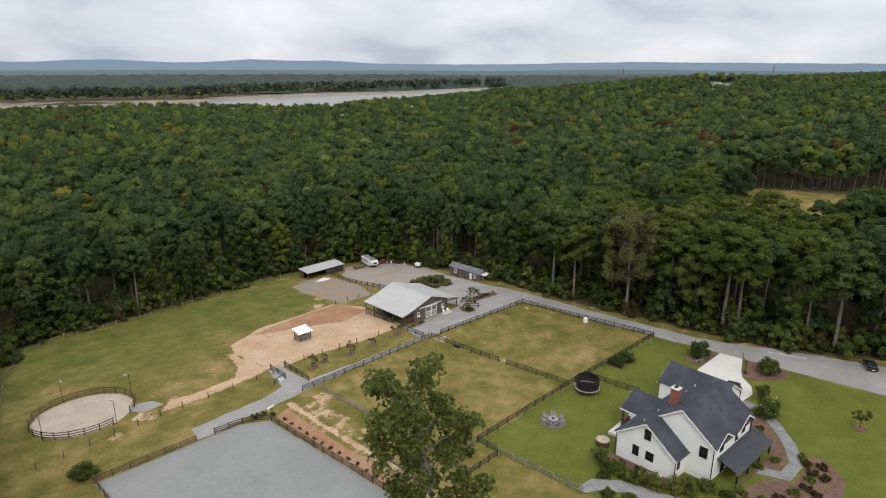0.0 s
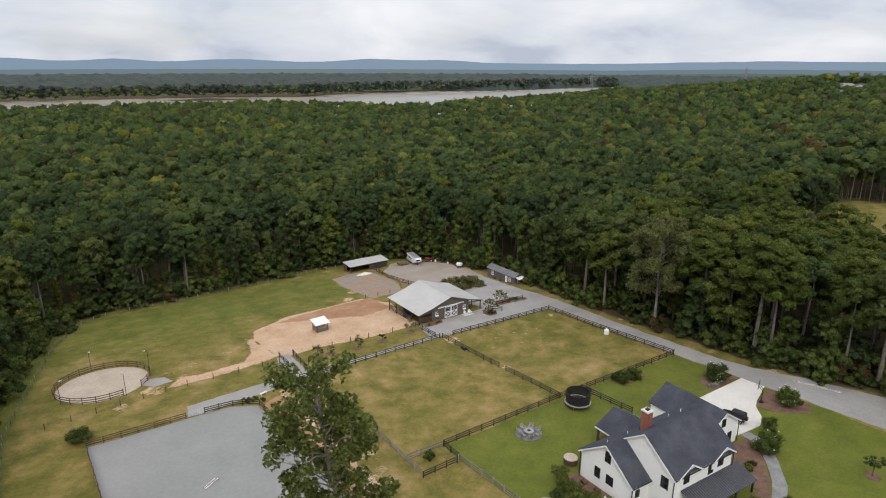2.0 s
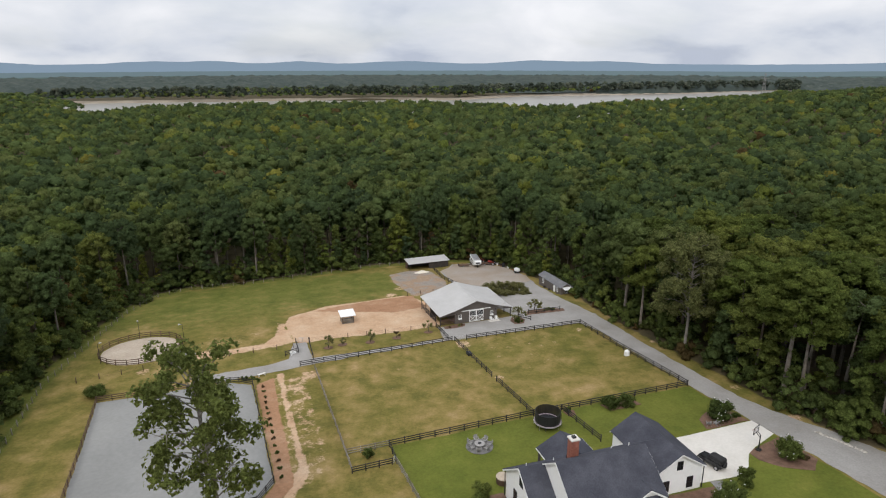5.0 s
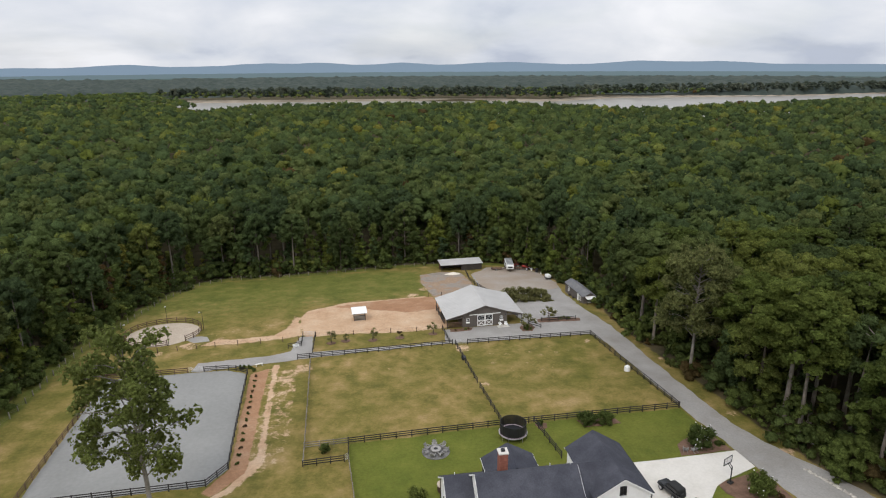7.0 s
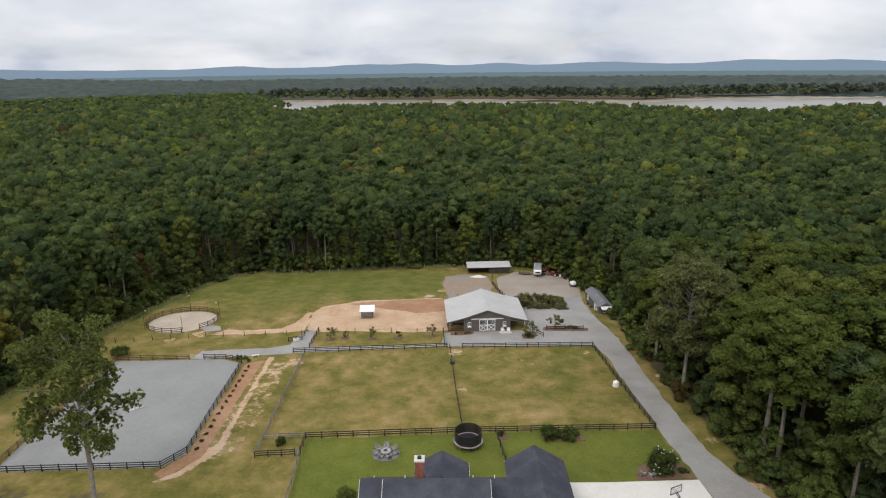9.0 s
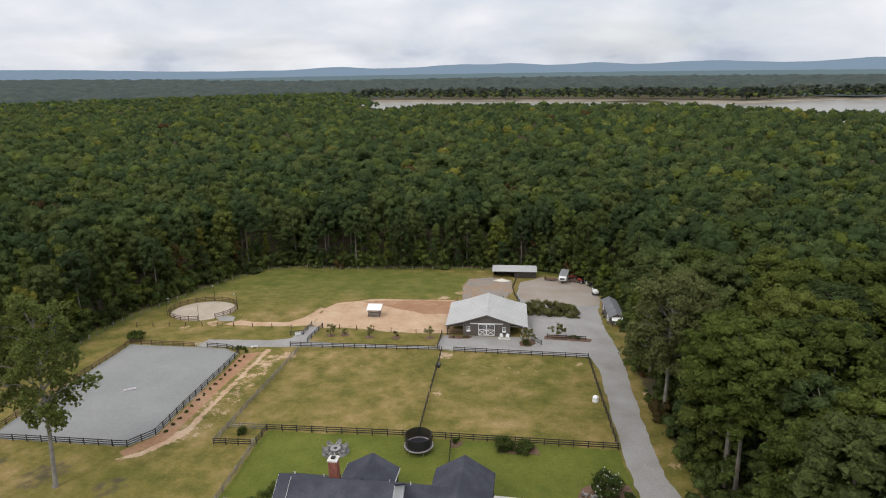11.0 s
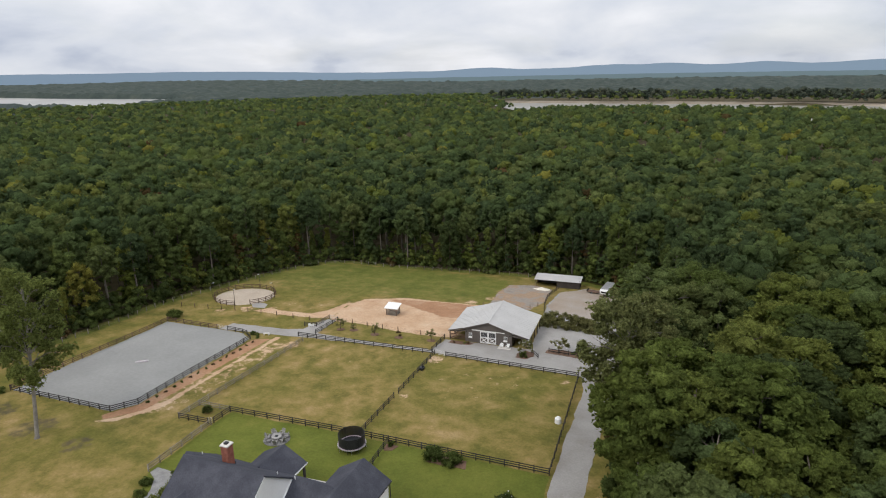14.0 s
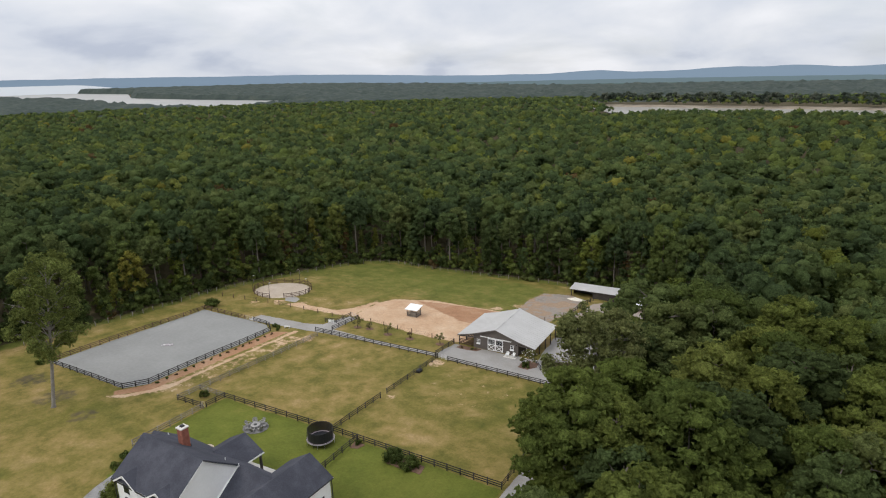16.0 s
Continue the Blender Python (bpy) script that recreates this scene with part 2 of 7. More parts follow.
CONCRETE = material("pale_concrete", [(0.25, (0.50, 0.47, 0.42)), (0.5, (0.60, 0.57, 0.52)), (0.75, (0.66, 0.63, 0.58))], 0.16, 2.5, 0.9, bump=0.1, grain=0.1)
PAVER = material("grey_pavers", [(0.3, (0.175, 0.17, 0.165)), (0.7, (0.265, 0.26, 0.25))], 0.8, 5, 0.9, bump=0.3, vary=0.2)
GRAVEL = material("grey_gravel", [(0.2, (0.215, 0.198, 0.178)), (0.45, (0.282, 0.268, 0.250)), (0.65, (0.330, 0.316, 0.300)), (0.85, (0.375, 0.345, 0.305))], 0.13, 3.5, 0.95, bump=0.5, detail=9, grain=0.22)
ARENA_FOOTING = material("grey_arena_footing", [(0.25, (0.215, 0.213, 0.203)), (0.5, (0.248, 0.247, 0.236)), (0.75, (0.285, 0.281, 0.266))], 0.07, 1.6, 0.97, bump=0.35, detail=9, grain=0.14)
PEN_SAND = material("pale_pen_sand", [(0.25, (0.36, 0.295, 0.225)), (0.5, (0.425, 0.355, 0.28)), (0.75, (0.475, 0.405, 0.325))], 0.2, 2.5, 0.97, bump=0.35)
MULCH = material("bark_mulch", [(0.3, (0.105, 0.062, 0.042)), (0.7, (0.19, 0.115, 0.08))], 0.9, 9, 0.98, bump=0.6)
WHITE_SAND = material("white_sand_heap", [(0.3, (0.58, 0.53, 0.44)), (0.7, (0.70, 0.65, 0.56))], 0.8, 6, 0.97, bump=0.3)
GLASS = material("window_glass", [(0.3, (0.012, 0.013, 0.015)), (0.7, (0.022, 0.023, 0.026))], 0.5, 3, 0.06, spec=0.5)
BLACK_METAL = material("black_metal", [(0.3, (0.012, 0.012, 0.012)), (0.7, (0.022, 0.022, 0.023))], 1, 8, 0.45)
RUBBER = material("rubber", [(0.3, (0.018, 0.018, 0.018)), (0.7, (0.03, 0.03, 0.03))], 2, 10, 0.8)
CAR_BLACK = material("black_car_paint", [(0.3, (0.010, 0.011, 0.013)), (0.7, (0.016, 0.017, 0.020))], 1, 8, 0.2, spec=0.6)
RED_PAINT = material("red_machine_paint", [(0.3, (0.26, 0.035, 0.028)), (0.7, (0.36, 0.06, 0.045))], 1, 8, 0.5)
BLUE_PAD = material("lilac_pad", [(0.3, (0.30, 0.24, 0.27)), (0.7, (0.38, 0.31, 0.34))], 1, 8, 0.6)
TRAMP_MAT = material("trampoline_mat", [(0.3, (0.014, 0.015, 0.018)), (0.7, (0.022, 0.023, 0.027))], 1, 8, 0.7)
GREY_CHAIR = material("grey_weathered_chair", [(0.3, (0.20, 0.19, 0.18)), (0.7, (0.30, 0.29, 0.28))], 2, 10, 0.85, vary=0.2)
STEEL = material("galvanised_steel", [(0.3, (0.42, 0.42, 0.43)), (0.7, (0.52, 0.52, 0.53))], 2, 10, 0.4, 0.6)

# ---- shared builders ----
def smooth(a, b, v):
    k = np.clip((np.asarray(v, float) - a) / (b - a), 0, 1)
    return k * k * (3 - 2 * k)


def soft_plus(v, w=6.0):
    v = np.asarray(v, float)
    return w * np.logaddexp(0, v / w)


def in_poly(poly, x, y):
    x, y = np.asarray(x, float), np.asarray(y, float)
    inside = np.zeros(x.shape, bool)
    for (x0, y0), (x1, y1) in zip(poly, poly[1:] + poly[:1]):
        cut = ((y0 > y) != (y1 > y)) & (x < (x1 - x0) * (y - y0) / ((y1 - y0) or 1e-9) + x0)
        inside ^= cut
    return inside


def edge_distance(poly, x, y):
    """Signed distance to the polygon's edge: positive inside."""
    x, y = np.asarray(x, float), np.asarray(y, float)
    best = np.full(x.shape, 1e9)
    for (x0, y0), (x1, y1) in zip(poly, poly[1:] + poly[:1]):
        dx, dy = x1 - x0, y1 - y0
        k = np.clip(((x - x0) * dx + (y - y0) * dy) / (dx * dx + dy * dy), 0, 1)
        best = np.minimum(best, np.hypot(x - x0 - k * dx, y - y0 - k * dy))
    return np.where(in_poly(poly, x, y), best, -best)


LAKE = [(-246, 765), (-170, 905), (0, 915), (240, 880), (330, 760), (400, 705), (520, 745), (615, 765), (880, 880), (1350, 1200),
        (1480, 1310), (1040, 1243), (800, 1246), (570, 1255), (400, 1170), (250, 1230), (0, 1262), (-300, 1285), (-430, 1300), (-285, 1060)]
LAKE_WEST = [(-1250, 985), (-1420, 960), (-1720, 1000), (-2300, 1200), (-2700, 1215), (-4430, 1480), (-4120, 2130), (-3950, 2110), (-3750, 2060), (-3300, 2000), (-2560, 1550), (-2050, 1460), (-1560, 1420), (-1290, 1330)]
WATER_Z = -22.0


def hill(x, y):
    """Height of the ground: falls gently to the north, then level by the lake."""
    x, y = np.asarray(x, float), np.asarray(y, float)
    yy = np.clip(y, -130, 4000)
    z = -0.05 * yy - 0.036 * (soft_plus(yy - 15) - soft_plus(-15.0))
    z = z + 0.35 * smooth(-12, -36, y)
    z = -19.5 + soft_plus(z + 19.5, 1.5)
    z = z + 40 * smooth(330, 880, x) * smooth(900, 330, y)
    z = z + 5 * np.exp(-((x - 824) ** 2 + (y - 320) ** 2) / 70.0 ** 2)
    lake = np.maximum(edge_distance(LAKE, x, y), edge_distance(LAKE_WEST, x, y))
    return z - 8 * smooth(-25, 15, lake)


def ground_z(x, y):
    return float(hill(np.array([x]), np.array([y]))[0])


def mesh_from(name, verts, faces, mat=None, smooth_faces=False, attrs=None):
    """A mesh from arrays: verts (n, 3), faces (m, 3 or 4)."""
    verts, faces = np.asarray(verts, np.float32), np.asarray(faces, np.int32)
    me = bpy.data.meshes.new(name)
    n, m, k = len(verts), len(faces), faces.shape[1]
    me.vertices.add(n)
    me.vertices.foreach_set("co", verts.ravel())
    me.loops.add(m * k)
    me.loops.foreach_set("vertex_index", faces.ravel())
    me.polygons.add(m)
    me.polygons.foreach_set("loop_start", np.arange(0, m * k, k, dtype=np.int32))
    me.polygons.foreach_set("loop_total", np.full(m, k, np.int32))
    if smooth_faces:
        me.polygons.foreach_set("use_smooth", np.ones(m, bool))
    for key, values in (attrs or {}).items():
        a = me.attributes.new(key, 'FLOAT', 'POINT')
        a.data.foreach_set("value", np.asarray(values, np.float32))
    me.update(calc_edges=True)
    if mat:
        me.materials.append(mat)
    return me


def part(name, bm, mat, parent, label="", m=None):
    """One mesh object out of a bmesh (or a ready mesh) under a thing or a part."""
    if isinstance(bm, bmesh.types.BMesh):
        me = bpy.data.meshes.new(name)
        bm.normal_update()
        bm.to_mesh(me)
        bm.free()
    else:
        me = bm
    if mat and not me.materials:
        me.materials.append(mat)
    ob = new(name, me)
    ob.parent = parent
    if m is not None:
        ob.matrix_local = m
    if label:
        ob["label"] = label
    return ob


def thing(name, label, category, m=None, group="", kind=""):
    ob = new(name)
    ob.empty_display_size = 0.5
    if m is not None:
        ob.matrix_world = m
    return tagged(ob, label, category, group, kind)


def add_box(bm, x0, x1, y0, y1, z0, z1, bevel=0.0):
    vs = [bm.verts.new((x, y, z)) for x in (x0, x1) for y in (y0, y1) for z in (z0, z1)]
    fs = [bm.faces.new([vs[i] for i in q]) for q in ((0, 1, 3, 2), (4, 6, 7, 5), (0, 4, 5, 1), (2, 3, 7, 6), (0, 2, 6, 4), (1, 5, 7, 3))]
    if bevel:
        es = list({e for f in fs for e in f.edges})
        bmesh.ops.bevel(bm, geom=es, offset=bevel, segments=1, affect='EDGES', profile=0.5)
    return bm


def box(x0, x1, y0, y1, z0, z1, bevel=0.0):
    return add_box(bmesh.new(), x0, x1, y0, y1, z0, z1, bevel)


def add_beam(bm, a, b, w, h):
    """A squared timber or tube from a to b."""
    a, b = Vector(a), Vector(b)
    d = (b - a).normalized()
    side = d.cross(Vector((0, 0, 1)))
    side = side.normalized() if side.length > 1e-4 else Vector((1, 0, 0))
    up = side.cross(d)
    vs = [bm.verts.new(p + side * sx * w / 2 + up * sz * h / 2) for p in (a, b) for sx, sz in ((-1, -1), (1, -1), (1, 1), (-1, 1))]
    for q in ((0, 3, 2, 1), (4, 5, 6, 7), (0, 1, 5, 4), (1, 2, 6, 5), (2, 3, 7, 6), (3, 0, 4, 7)):
        bm.faces.new([vs[i] for i in q])
    return bm


def beam(a, b, w, h):
    return add_beam(bmesh.new(), a, b, w, h)


def add_prism(bm, outline, axis, lo, hi):
    """An outline in the plane across `axis` ('x', 'y' or 'z'), drawn out from lo to hi."""
    def place(u, v, w):
        return (w, u, v) if axis == 'x' else (u, w, v) if axis == 'y' else (u, v, w)
    a = [bm.verts.new(place(u, v, lo)) for u, v in outline]
    b = [bm.verts.new(place(u, v, hi)) for u, v in outline]
    bm.faces.new(a[::-1])
    bm.faces.new(b)
    for i in range(len(a)):
        j = (i + 1) % len(a)
        bm.faces.new((a[i], a[j], b[j], b[i]))
    bmesh.ops.recalc_face_normals(bm, faces=bm.faces)
    return bm


def prism(outline, axis, lo, hi):
    return add_prism(bmesh.new(), outline, axis, lo, hi)


def add_slab(bm, quad, thick):
    """A sheet of even thickness on four corners (the top face)."""
    q = [Vector(p) for p in quad]
    n = (q[1] - q[0]).cross(q[3] - q[0]).normalized()
    if n.z < 0:
        n = -n
    a = [bm.verts.new(p) for p in q]
    b = [bm.verts.new(p - n * thick) for p in q]
    bm.faces.new(a)
    bm.faces.new(b[::-1])
    for i in range(4):
        j = (i + 1) % 4
        bm.faces.new((a[i], b[i], b[j], a[j]))
    bmesh.ops.recalc_face_normals(bm, faces=bm.faces)
    return bm


def add_tube(bm, pts, radii, sides=6):
    """A tapered limb through points."""
    rings = []
    for i, (p, r) in enumerate(zip(pts, radii)):
        p = Vector(p)
        d = (Vector(pts[min(i + 1, len(pts) - 1)]) - Vector(pts[max(i - 1, 0)])).normalized()
        s = d.cross(Vector((0.3, 0.9, 0.1))).normalized()
        t = d.cross(s)
        rings.append([bm.verts.new(p + (s * math.cos(k * 2 * math.pi / sides) + t * math.sin(k * 2 * math.pi / sides)) * r) for k in range(sides)])
    for a, b in zip(rings, rings[1:]):
        for k in range(sides):
            bm.faces.new((a[k], a[(k + 1) % sides], b[(k + 1) % sides], b[k]))
    bm.faces.new(rings[0][::-1])
    bm.faces.new(rings[-1])
    return bm


def tube(pts, radii, sides=6):
    return add_tube(bmesh.new(), pts, radii, sides)


def rough_outline(poly, step, wobble, seed):
    rng = np.random.RandomState(seed)
    out = []
    for (x0, y0), (x1, y1) in zip(poly, poly[1:] + poly[:1]):
        n = max(1, int(math.hypot(x1 - x0, y1 - y0) / step))
        for i in range(n):
            k = i / n
            j = rng.uniform(-wobble, wobble, 2)
            out.append((x0 + (x1 - x0) * k + j[0], y0 + (y1 - y0) * k + j[1]))
    return out


def patch(name, poly, mat, lift, label, category, step=1.5, wobble=0.12, seed=1, grid=2.5, kind="structure"):
    """A ground surface with its own outline, laid just above the ground sheet, with a skirt so that it has thickness."""
    from mathutils.geometry import delaunay_2d_cdt
    line = rough_outline(poly, step, wobble, seed)
    xs, ys = [p[0] for p in line], [p[1] for p in line]
    gx, gy = np.meshgrid(np.arange(min(xs), max(xs), grid), np.arange(min(ys), max(ys), grid))
    gx, gy = gx.ravel(), gy.ravel()
    keep = edge_distance(line, gx, gy) > grid * 0.35
    pts = [Vector(p) for p in line] + [Vector(p) for p in zip(gx[keep], gy[keep])]
    n = len(line)
    vs, _, fs, *_ = delaunay_2d_cdt(pts, [(i, (i + 1) % n) for i in range(n)], [list(range(n))], 1, 1e-4)
    x, y = np.array([v[0] for v in vs]), np.array([v[1] for v in vs])
    top = np.column_stack([x, y, hill(x, y) + lift])
    bm = bmesh.new()
    bv = [bm.verts.new(p) for p in top]
    for f in fs:
        bm.faces.new([bv[i] for i in f])
    rim = [e for e in bm.edges if len(e.link_faces) == 1]
    low = bmesh.ops.extrude_edge_only(bm, edges=rim)
    for v in [g for g in low["geom"] if isinstance(g, bmesh.types.BMVert)]:
        v.co.z -= lift + 0.1
    bmesh.ops.recalc_face_normals(bm, faces=bm.faces)
    me = bpy.data.meshes.new(name)
    bm.to_mesh(me)
    bm.free()
    me.materials.append(mat)
    return tagged(new(name, me), label, category, kind=kind)


# ---- the plan ----
CLEARING = [(-104, -150), (-95, -80), (-89, -48), (-86.5, -22), (-87, 4), (-85, 16), (-82, 33), (-78.5, 50), (-72.5, 66), (-62, 72), (-46, 71.5), (-25, 74.5), (-5, 78), (22, 76), (33, 70), (38, 58),
            (41, 40), (44.5, 33), (44, 22), (42, 13), (42, -5), (43.5, -24), (45, -45), (46.5, -60), (54.5, -73), (64, -90), (72, -120), (74, -150)]
FIELD = [(112, -22), (180, 8), (240, 32), (253, 4), (258, -26), (264, -62), (264, -112), (134, -104), (130, -78), (122, -50)]
FAR_LOT = [(745, 296), (735, 262), (860, 300), (835, 345), (800, 335)]
SAND_YARD = [(-34, 10), (-36.3, 25), (-34.5, 31), (-30.5, 33), (-24.7, 36.4), (-15, 37), (-2.4, 38.5), (2, 30), (0, 11), (-7.6, 10), (-14.4, 10), (-21.4, 10.9), (-27, 11.3)]
MOUND = [(-2, 54), (-1, 63), (6.6, 66), (12.3, 63), (13.4, 50), (11, 37.5), (0, 37)]
SAND_PATH = [(-58, 9), (-55, 13), (-49.5, 12.6), (-41.5, 13.6), (-38.6, 19), (-37.8, 28), (-36.5, 26), (-34.7, 12), (-36.4, 10.8), (-43, 9.8), (-49, 9)]
RED_STRIP = [(-43.8, -8), (-40.4, -6), (-39.6, -30), (-39.2, -44), (-43, -49.5), (-45, -48.4), (-41.8, -43)]
STREAK = [(-40, -4), (-38.2, -4), (-37.6, -24), (-36.6, -42), (-40.5, -49.5), (-45, -51), (-41.5, -47.5), (-38.4, -40), (-39.2, -24)]
LAWN = [(-23.9, -38.8), (2, -37.3), (34.3, -36.6), (35, -42), (37, -66), (38, -80), (40, -125), (-10, -125), (-14, -72), (-23, -58)]
PADDOCKS = [(-35, -2.4), (32, -0.2), (34.3, -36.4), (-24, -38.7), (-31, -44), (-32, -4)]
WEST_FIELD = [(-88, -45), (-85, 16), (-78, 50), (-70, 68), (-30, 72), (0, 70), (0, 38), (-34, 33), (-37, 12), (-73, 6), (-73, -48)]

# ground sheet: fine by the house and barn, coarser out to the horizon
def axis_steps(lo, hi, fine, far_lo, far_hi):
    mid = list(np.arange(lo, hi + 1e-6, fine))
    out, s, v = [], fine, hi
    while v < far_hi:
        s *= 1.13
        v += s
        out.append(min(v, far_hi))
    pre, s, v = [], fine, lo
    while v > far_lo:
        s *= 1.13
        v -= s
        pre.append(max(v, far_lo))
    return np.array(pre[::-1] + mid + out)


gxs, gys = axis_steps(-100, 60, 0.9, -4790, 4790), axis_steps(-128, 92, 0.9, -1500, 4790)
GX, GY = np.meshgrid(gxs, gys)
gx, gy = GX.ravel(), GY.ravel()
gz = hill(gx, gy)
near = (np.abs(gx) < 120) & (gy > -140) & (gy < 110)


def spread(poly, width):
    out = np.zeros(gx.shape)
    out[near] = smooth(-width, width, edge_distance(poly, gx[near], gy[near]))
    return out


sand_w = np.maximum(spread(SAND_YARD, 1.3), 0.8 * spread(SAND_PATH, 1.4))
sand_w = np.maximum(sand_w, 0.75 * spread(STREAK, 0.9))
blobs = np.zeros(gx.shape)
for bx, by, br in ((-60, 10, 4.5), (-54, 12, 4), (-66, 6, 3), (1, -2.5, 4), (-2, 46, 3.5), (-1, 58, 2.5), (-6, 40, 4), (2.5, -21, 2.4), (-33.5, -7, 4), (-36, -12, 3), (42, -15, 2), (42.5, -40, 2.5), (44, -52, 3), (30, -3, 2)):
    blobs = np.maximum(blobs, smooth(br, br * 0.2, np.hypot(gx - bx, gy - by)))
red_w = np.maximum(spread(RED_STRIP, 0.8), 0.85 * spread([(-8, 24), (-30, 33.5), (-14, 37), (0, 38), (1, 26)], 2.5))
lawn_w = spread(LAWN, 0.5)
verge = np.where(gx > 34, 1.0, 0.0)
wood_w = np.where(near, smooth(2.0, -3.0, edge_distance(CLEARING, gx, gy) - verge), 1.0) * (1 - smooth(-4, 2, edge_distance(FIELD, gx, gy))) * (1 - in_poly(FAR_LOT, gx, gy))
for bx, by, br in ((-52, -56, 9), (-64, -55, 8), (-40, -57, 6), (-74, -60, 8)):
    wood_w = np.maximum(wood_w, 0.52 * smooth(br, br * 0.2, np.hypot(gx - bx, gy - by)))
blobs = np.maximum(blobs, 0.75 * spread([(-43, -6), (-33, -4.5), (-32.6, -30), (-34, -42), (-41, -49)], 1.5))
blobs = np.maximum(blobs, 0.55 * spread([(-66, 6), (-50, 14), (-38, 14), (-40, 30), (-52, 26), (-60, 16)], 3.0))
blobs = np.maximum(blobs, 0.5 * spread([(-2, 36), (-14, 39), (-4, 46), (-3, 62), (6, 67), (0, 52)], 2.0))
blobs = np.maximum(blobs, 0.55 * spread([(1.5, -1), (31, -1), (28, -14), (12, -24), (3, -18)], 5.0))
blobs = np.maximum(blobs, 0.46 * spread([(-29, -8), (-4, -6), (-6, -22), (-28, -28)], 4.0))
grey_w = spread(MOUND, 1.5)
lush_w = np.maximum(spread(WEST_FIELD, 4.0) * smooth(-20, 60, gy) * 0.7, smooth(6, 1, np.abs(edge_distance(CLEARING, gx, gy))) * near * (gx < 34))
ny, nx = GX.shape
idx = np.arange(nx * ny).reshape(ny, nx)
quads = np.stack([idx[:-1, :-1], idx[:-1, 1:], idx[1:, 1:], idx[1:, :-1]], -1).reshape(-1, 4)


def ground_material():
    """Pasture, mown lawn, bare sand, red soil, grey spoil and forest litter, blended where the plan says, with ragged edges."""
    m = bpy.data.materials.new("pasture_ground")
    m.use_nodes = True
    nodes, links = m.node_tree.nodes, m.node_tree.links
    bsdf = nodes["Principled BSDF"]
    bsdf.inputs["Roughness"].default_value = 0.95
    bsdf.inputs["Specular IOR Level"].default_value = 0.15
    geo = nodes.new("ShaderNodeNewGeometry")

    def noise_of(scale, detail=6.0, rough=0.6):
        n = nodes.new("ShaderNodeTexNoise")
        n.inputs["Scale"].default_value, n.inputs["Detail"].default_value, n.inputs["Roughness"].default_value = scale, detail, rough
        links.new(geo.outputs["Position"], n.inputs["Vector"])
        return n.outputs["Fac"]

    def ramp(fac, stops):
        r = nodes.new("ShaderNodeValToRGB")
        els = r.color_ramp.elements
        while len(els) < len(stops):
            els.new(0.5)
        for e, (p, c) in zip(els, stops):
            e.position, e.color = p, (*c, 1)
        links.new(fac, r.inputs[0])
        return r.outputs[0]

    big, mid, fine = noise_of(0.055, 5), noise_of(0.20, 7, 0.66), noise_of(2.2, 6, 0.72)
    ragged = noise_of(0.55, 8, 0.72)

    def blend(a, b, key, lo=0.42, hi=0.58, weight=0.9):
        at = nodes.new("ShaderNodeAttribute")
        at.attribute_name = key
        s = nodes.new("ShaderNodeMath")
        s.operation = 'MULTIPLY_ADD'
        links.new(ragged, s.inputs[0])
        s.inputs[1].default_value = weight
        t = nodes.new("ShaderNodeMath")
        t.operation = 'ADD'
        links.new(at.outputs["Fac"], t.inputs[0])
        t.inputs[1].default_value = -0.5 * weight
        links.new(t.outputs[0], s.inputs[2])
        r = nodes.new("ShaderNodeMapRange")
        r.interpolation_type = 'SMOOTHSTEP'
        r.inputs["From Min"].default_value, r.inputs["From Max"].default_value = lo, hi
        links.new(s.outputs[0], r.inputs["Value"])
        x = nodes.new("ShaderNodeMix")
        x.data_type = 'RGBA'
        links.new(r.outputs[0], x.inputs[0])
        links.new(a, x.inputs[6])
        links.new(b, x.inputs[7])
        return x.outputs[2]

    def mixed(fac, a, b):
        x = nodes.new("ShaderNodeMix")
        x.data_type = 'RGBA'
        links.new(fac, x.inputs[0])
        links.new(a, x.inputs[6])
        links.new(b, x.inputs[7])
        return x.outputs[2]

    step = ramp(big, [(0.38, (0, 0, 0)), (0.62, (1, 1, 1))])
    pasture = mixed(step, ramp(mid, [(0.34, (0.112, 0.102, 0.025)), (0.45, (0.180, 0.142, 0.040)), (0.56, (0.248, 0.180, 0.066)), (0.68, (0.33, 0.232, 0.11))]),
                    ramp(mid, [(0.32, (0.086, 0.090, 0.018)), (0.50, (0.140, 0.124, 0.028)), (0.68, (0.215, 0.166, 0.054))]))
    lush = ramp(mid, [(0.30, (0.074, 0.092, 0.016)), (0.50, (0.112, 0.122, 0.024)), (0.75, (0.178, 0.152, 0.042))])
    lawn = mixed(step, ramp(mid, [(0.3, (0.090, 0.110, 0.018)), (0.55, (0.120, 0.136, 0.023)), (0.8, (0.165, 0.160, 0.034))]),
                 ramp(mid, [(0.3, (0.080, 0.098, 0.016)), (0.6, (0.124, 0.132, 0.024)), (0.8, (0.180, 0.162, 0.038))]))
    sand = ramp(mid, [(0.25, (0.36, 0.215, 0.125)), (0.42, (0.46, 0.305, 0.19)), (0.55, (0.50, 0.350, 0.23)), (0.75, (0.54, 0.405, 0.285))])
    red = ramp(mid, [(0.25, (0.25, 0.130, 0.072)), (0.5, (0.33, 0.185, 0.105)), (0.75, (0.41, 0.27, 0.175))])
    grey = ramp(mid, [(0.3, (0.20, 0.165, 0.13)), (0.46, (0.265, 0.235, 0.205)), (0.56, (0.29, 0.205, 0.14)), (0.72, (0.34, 0.25, 0.175))])
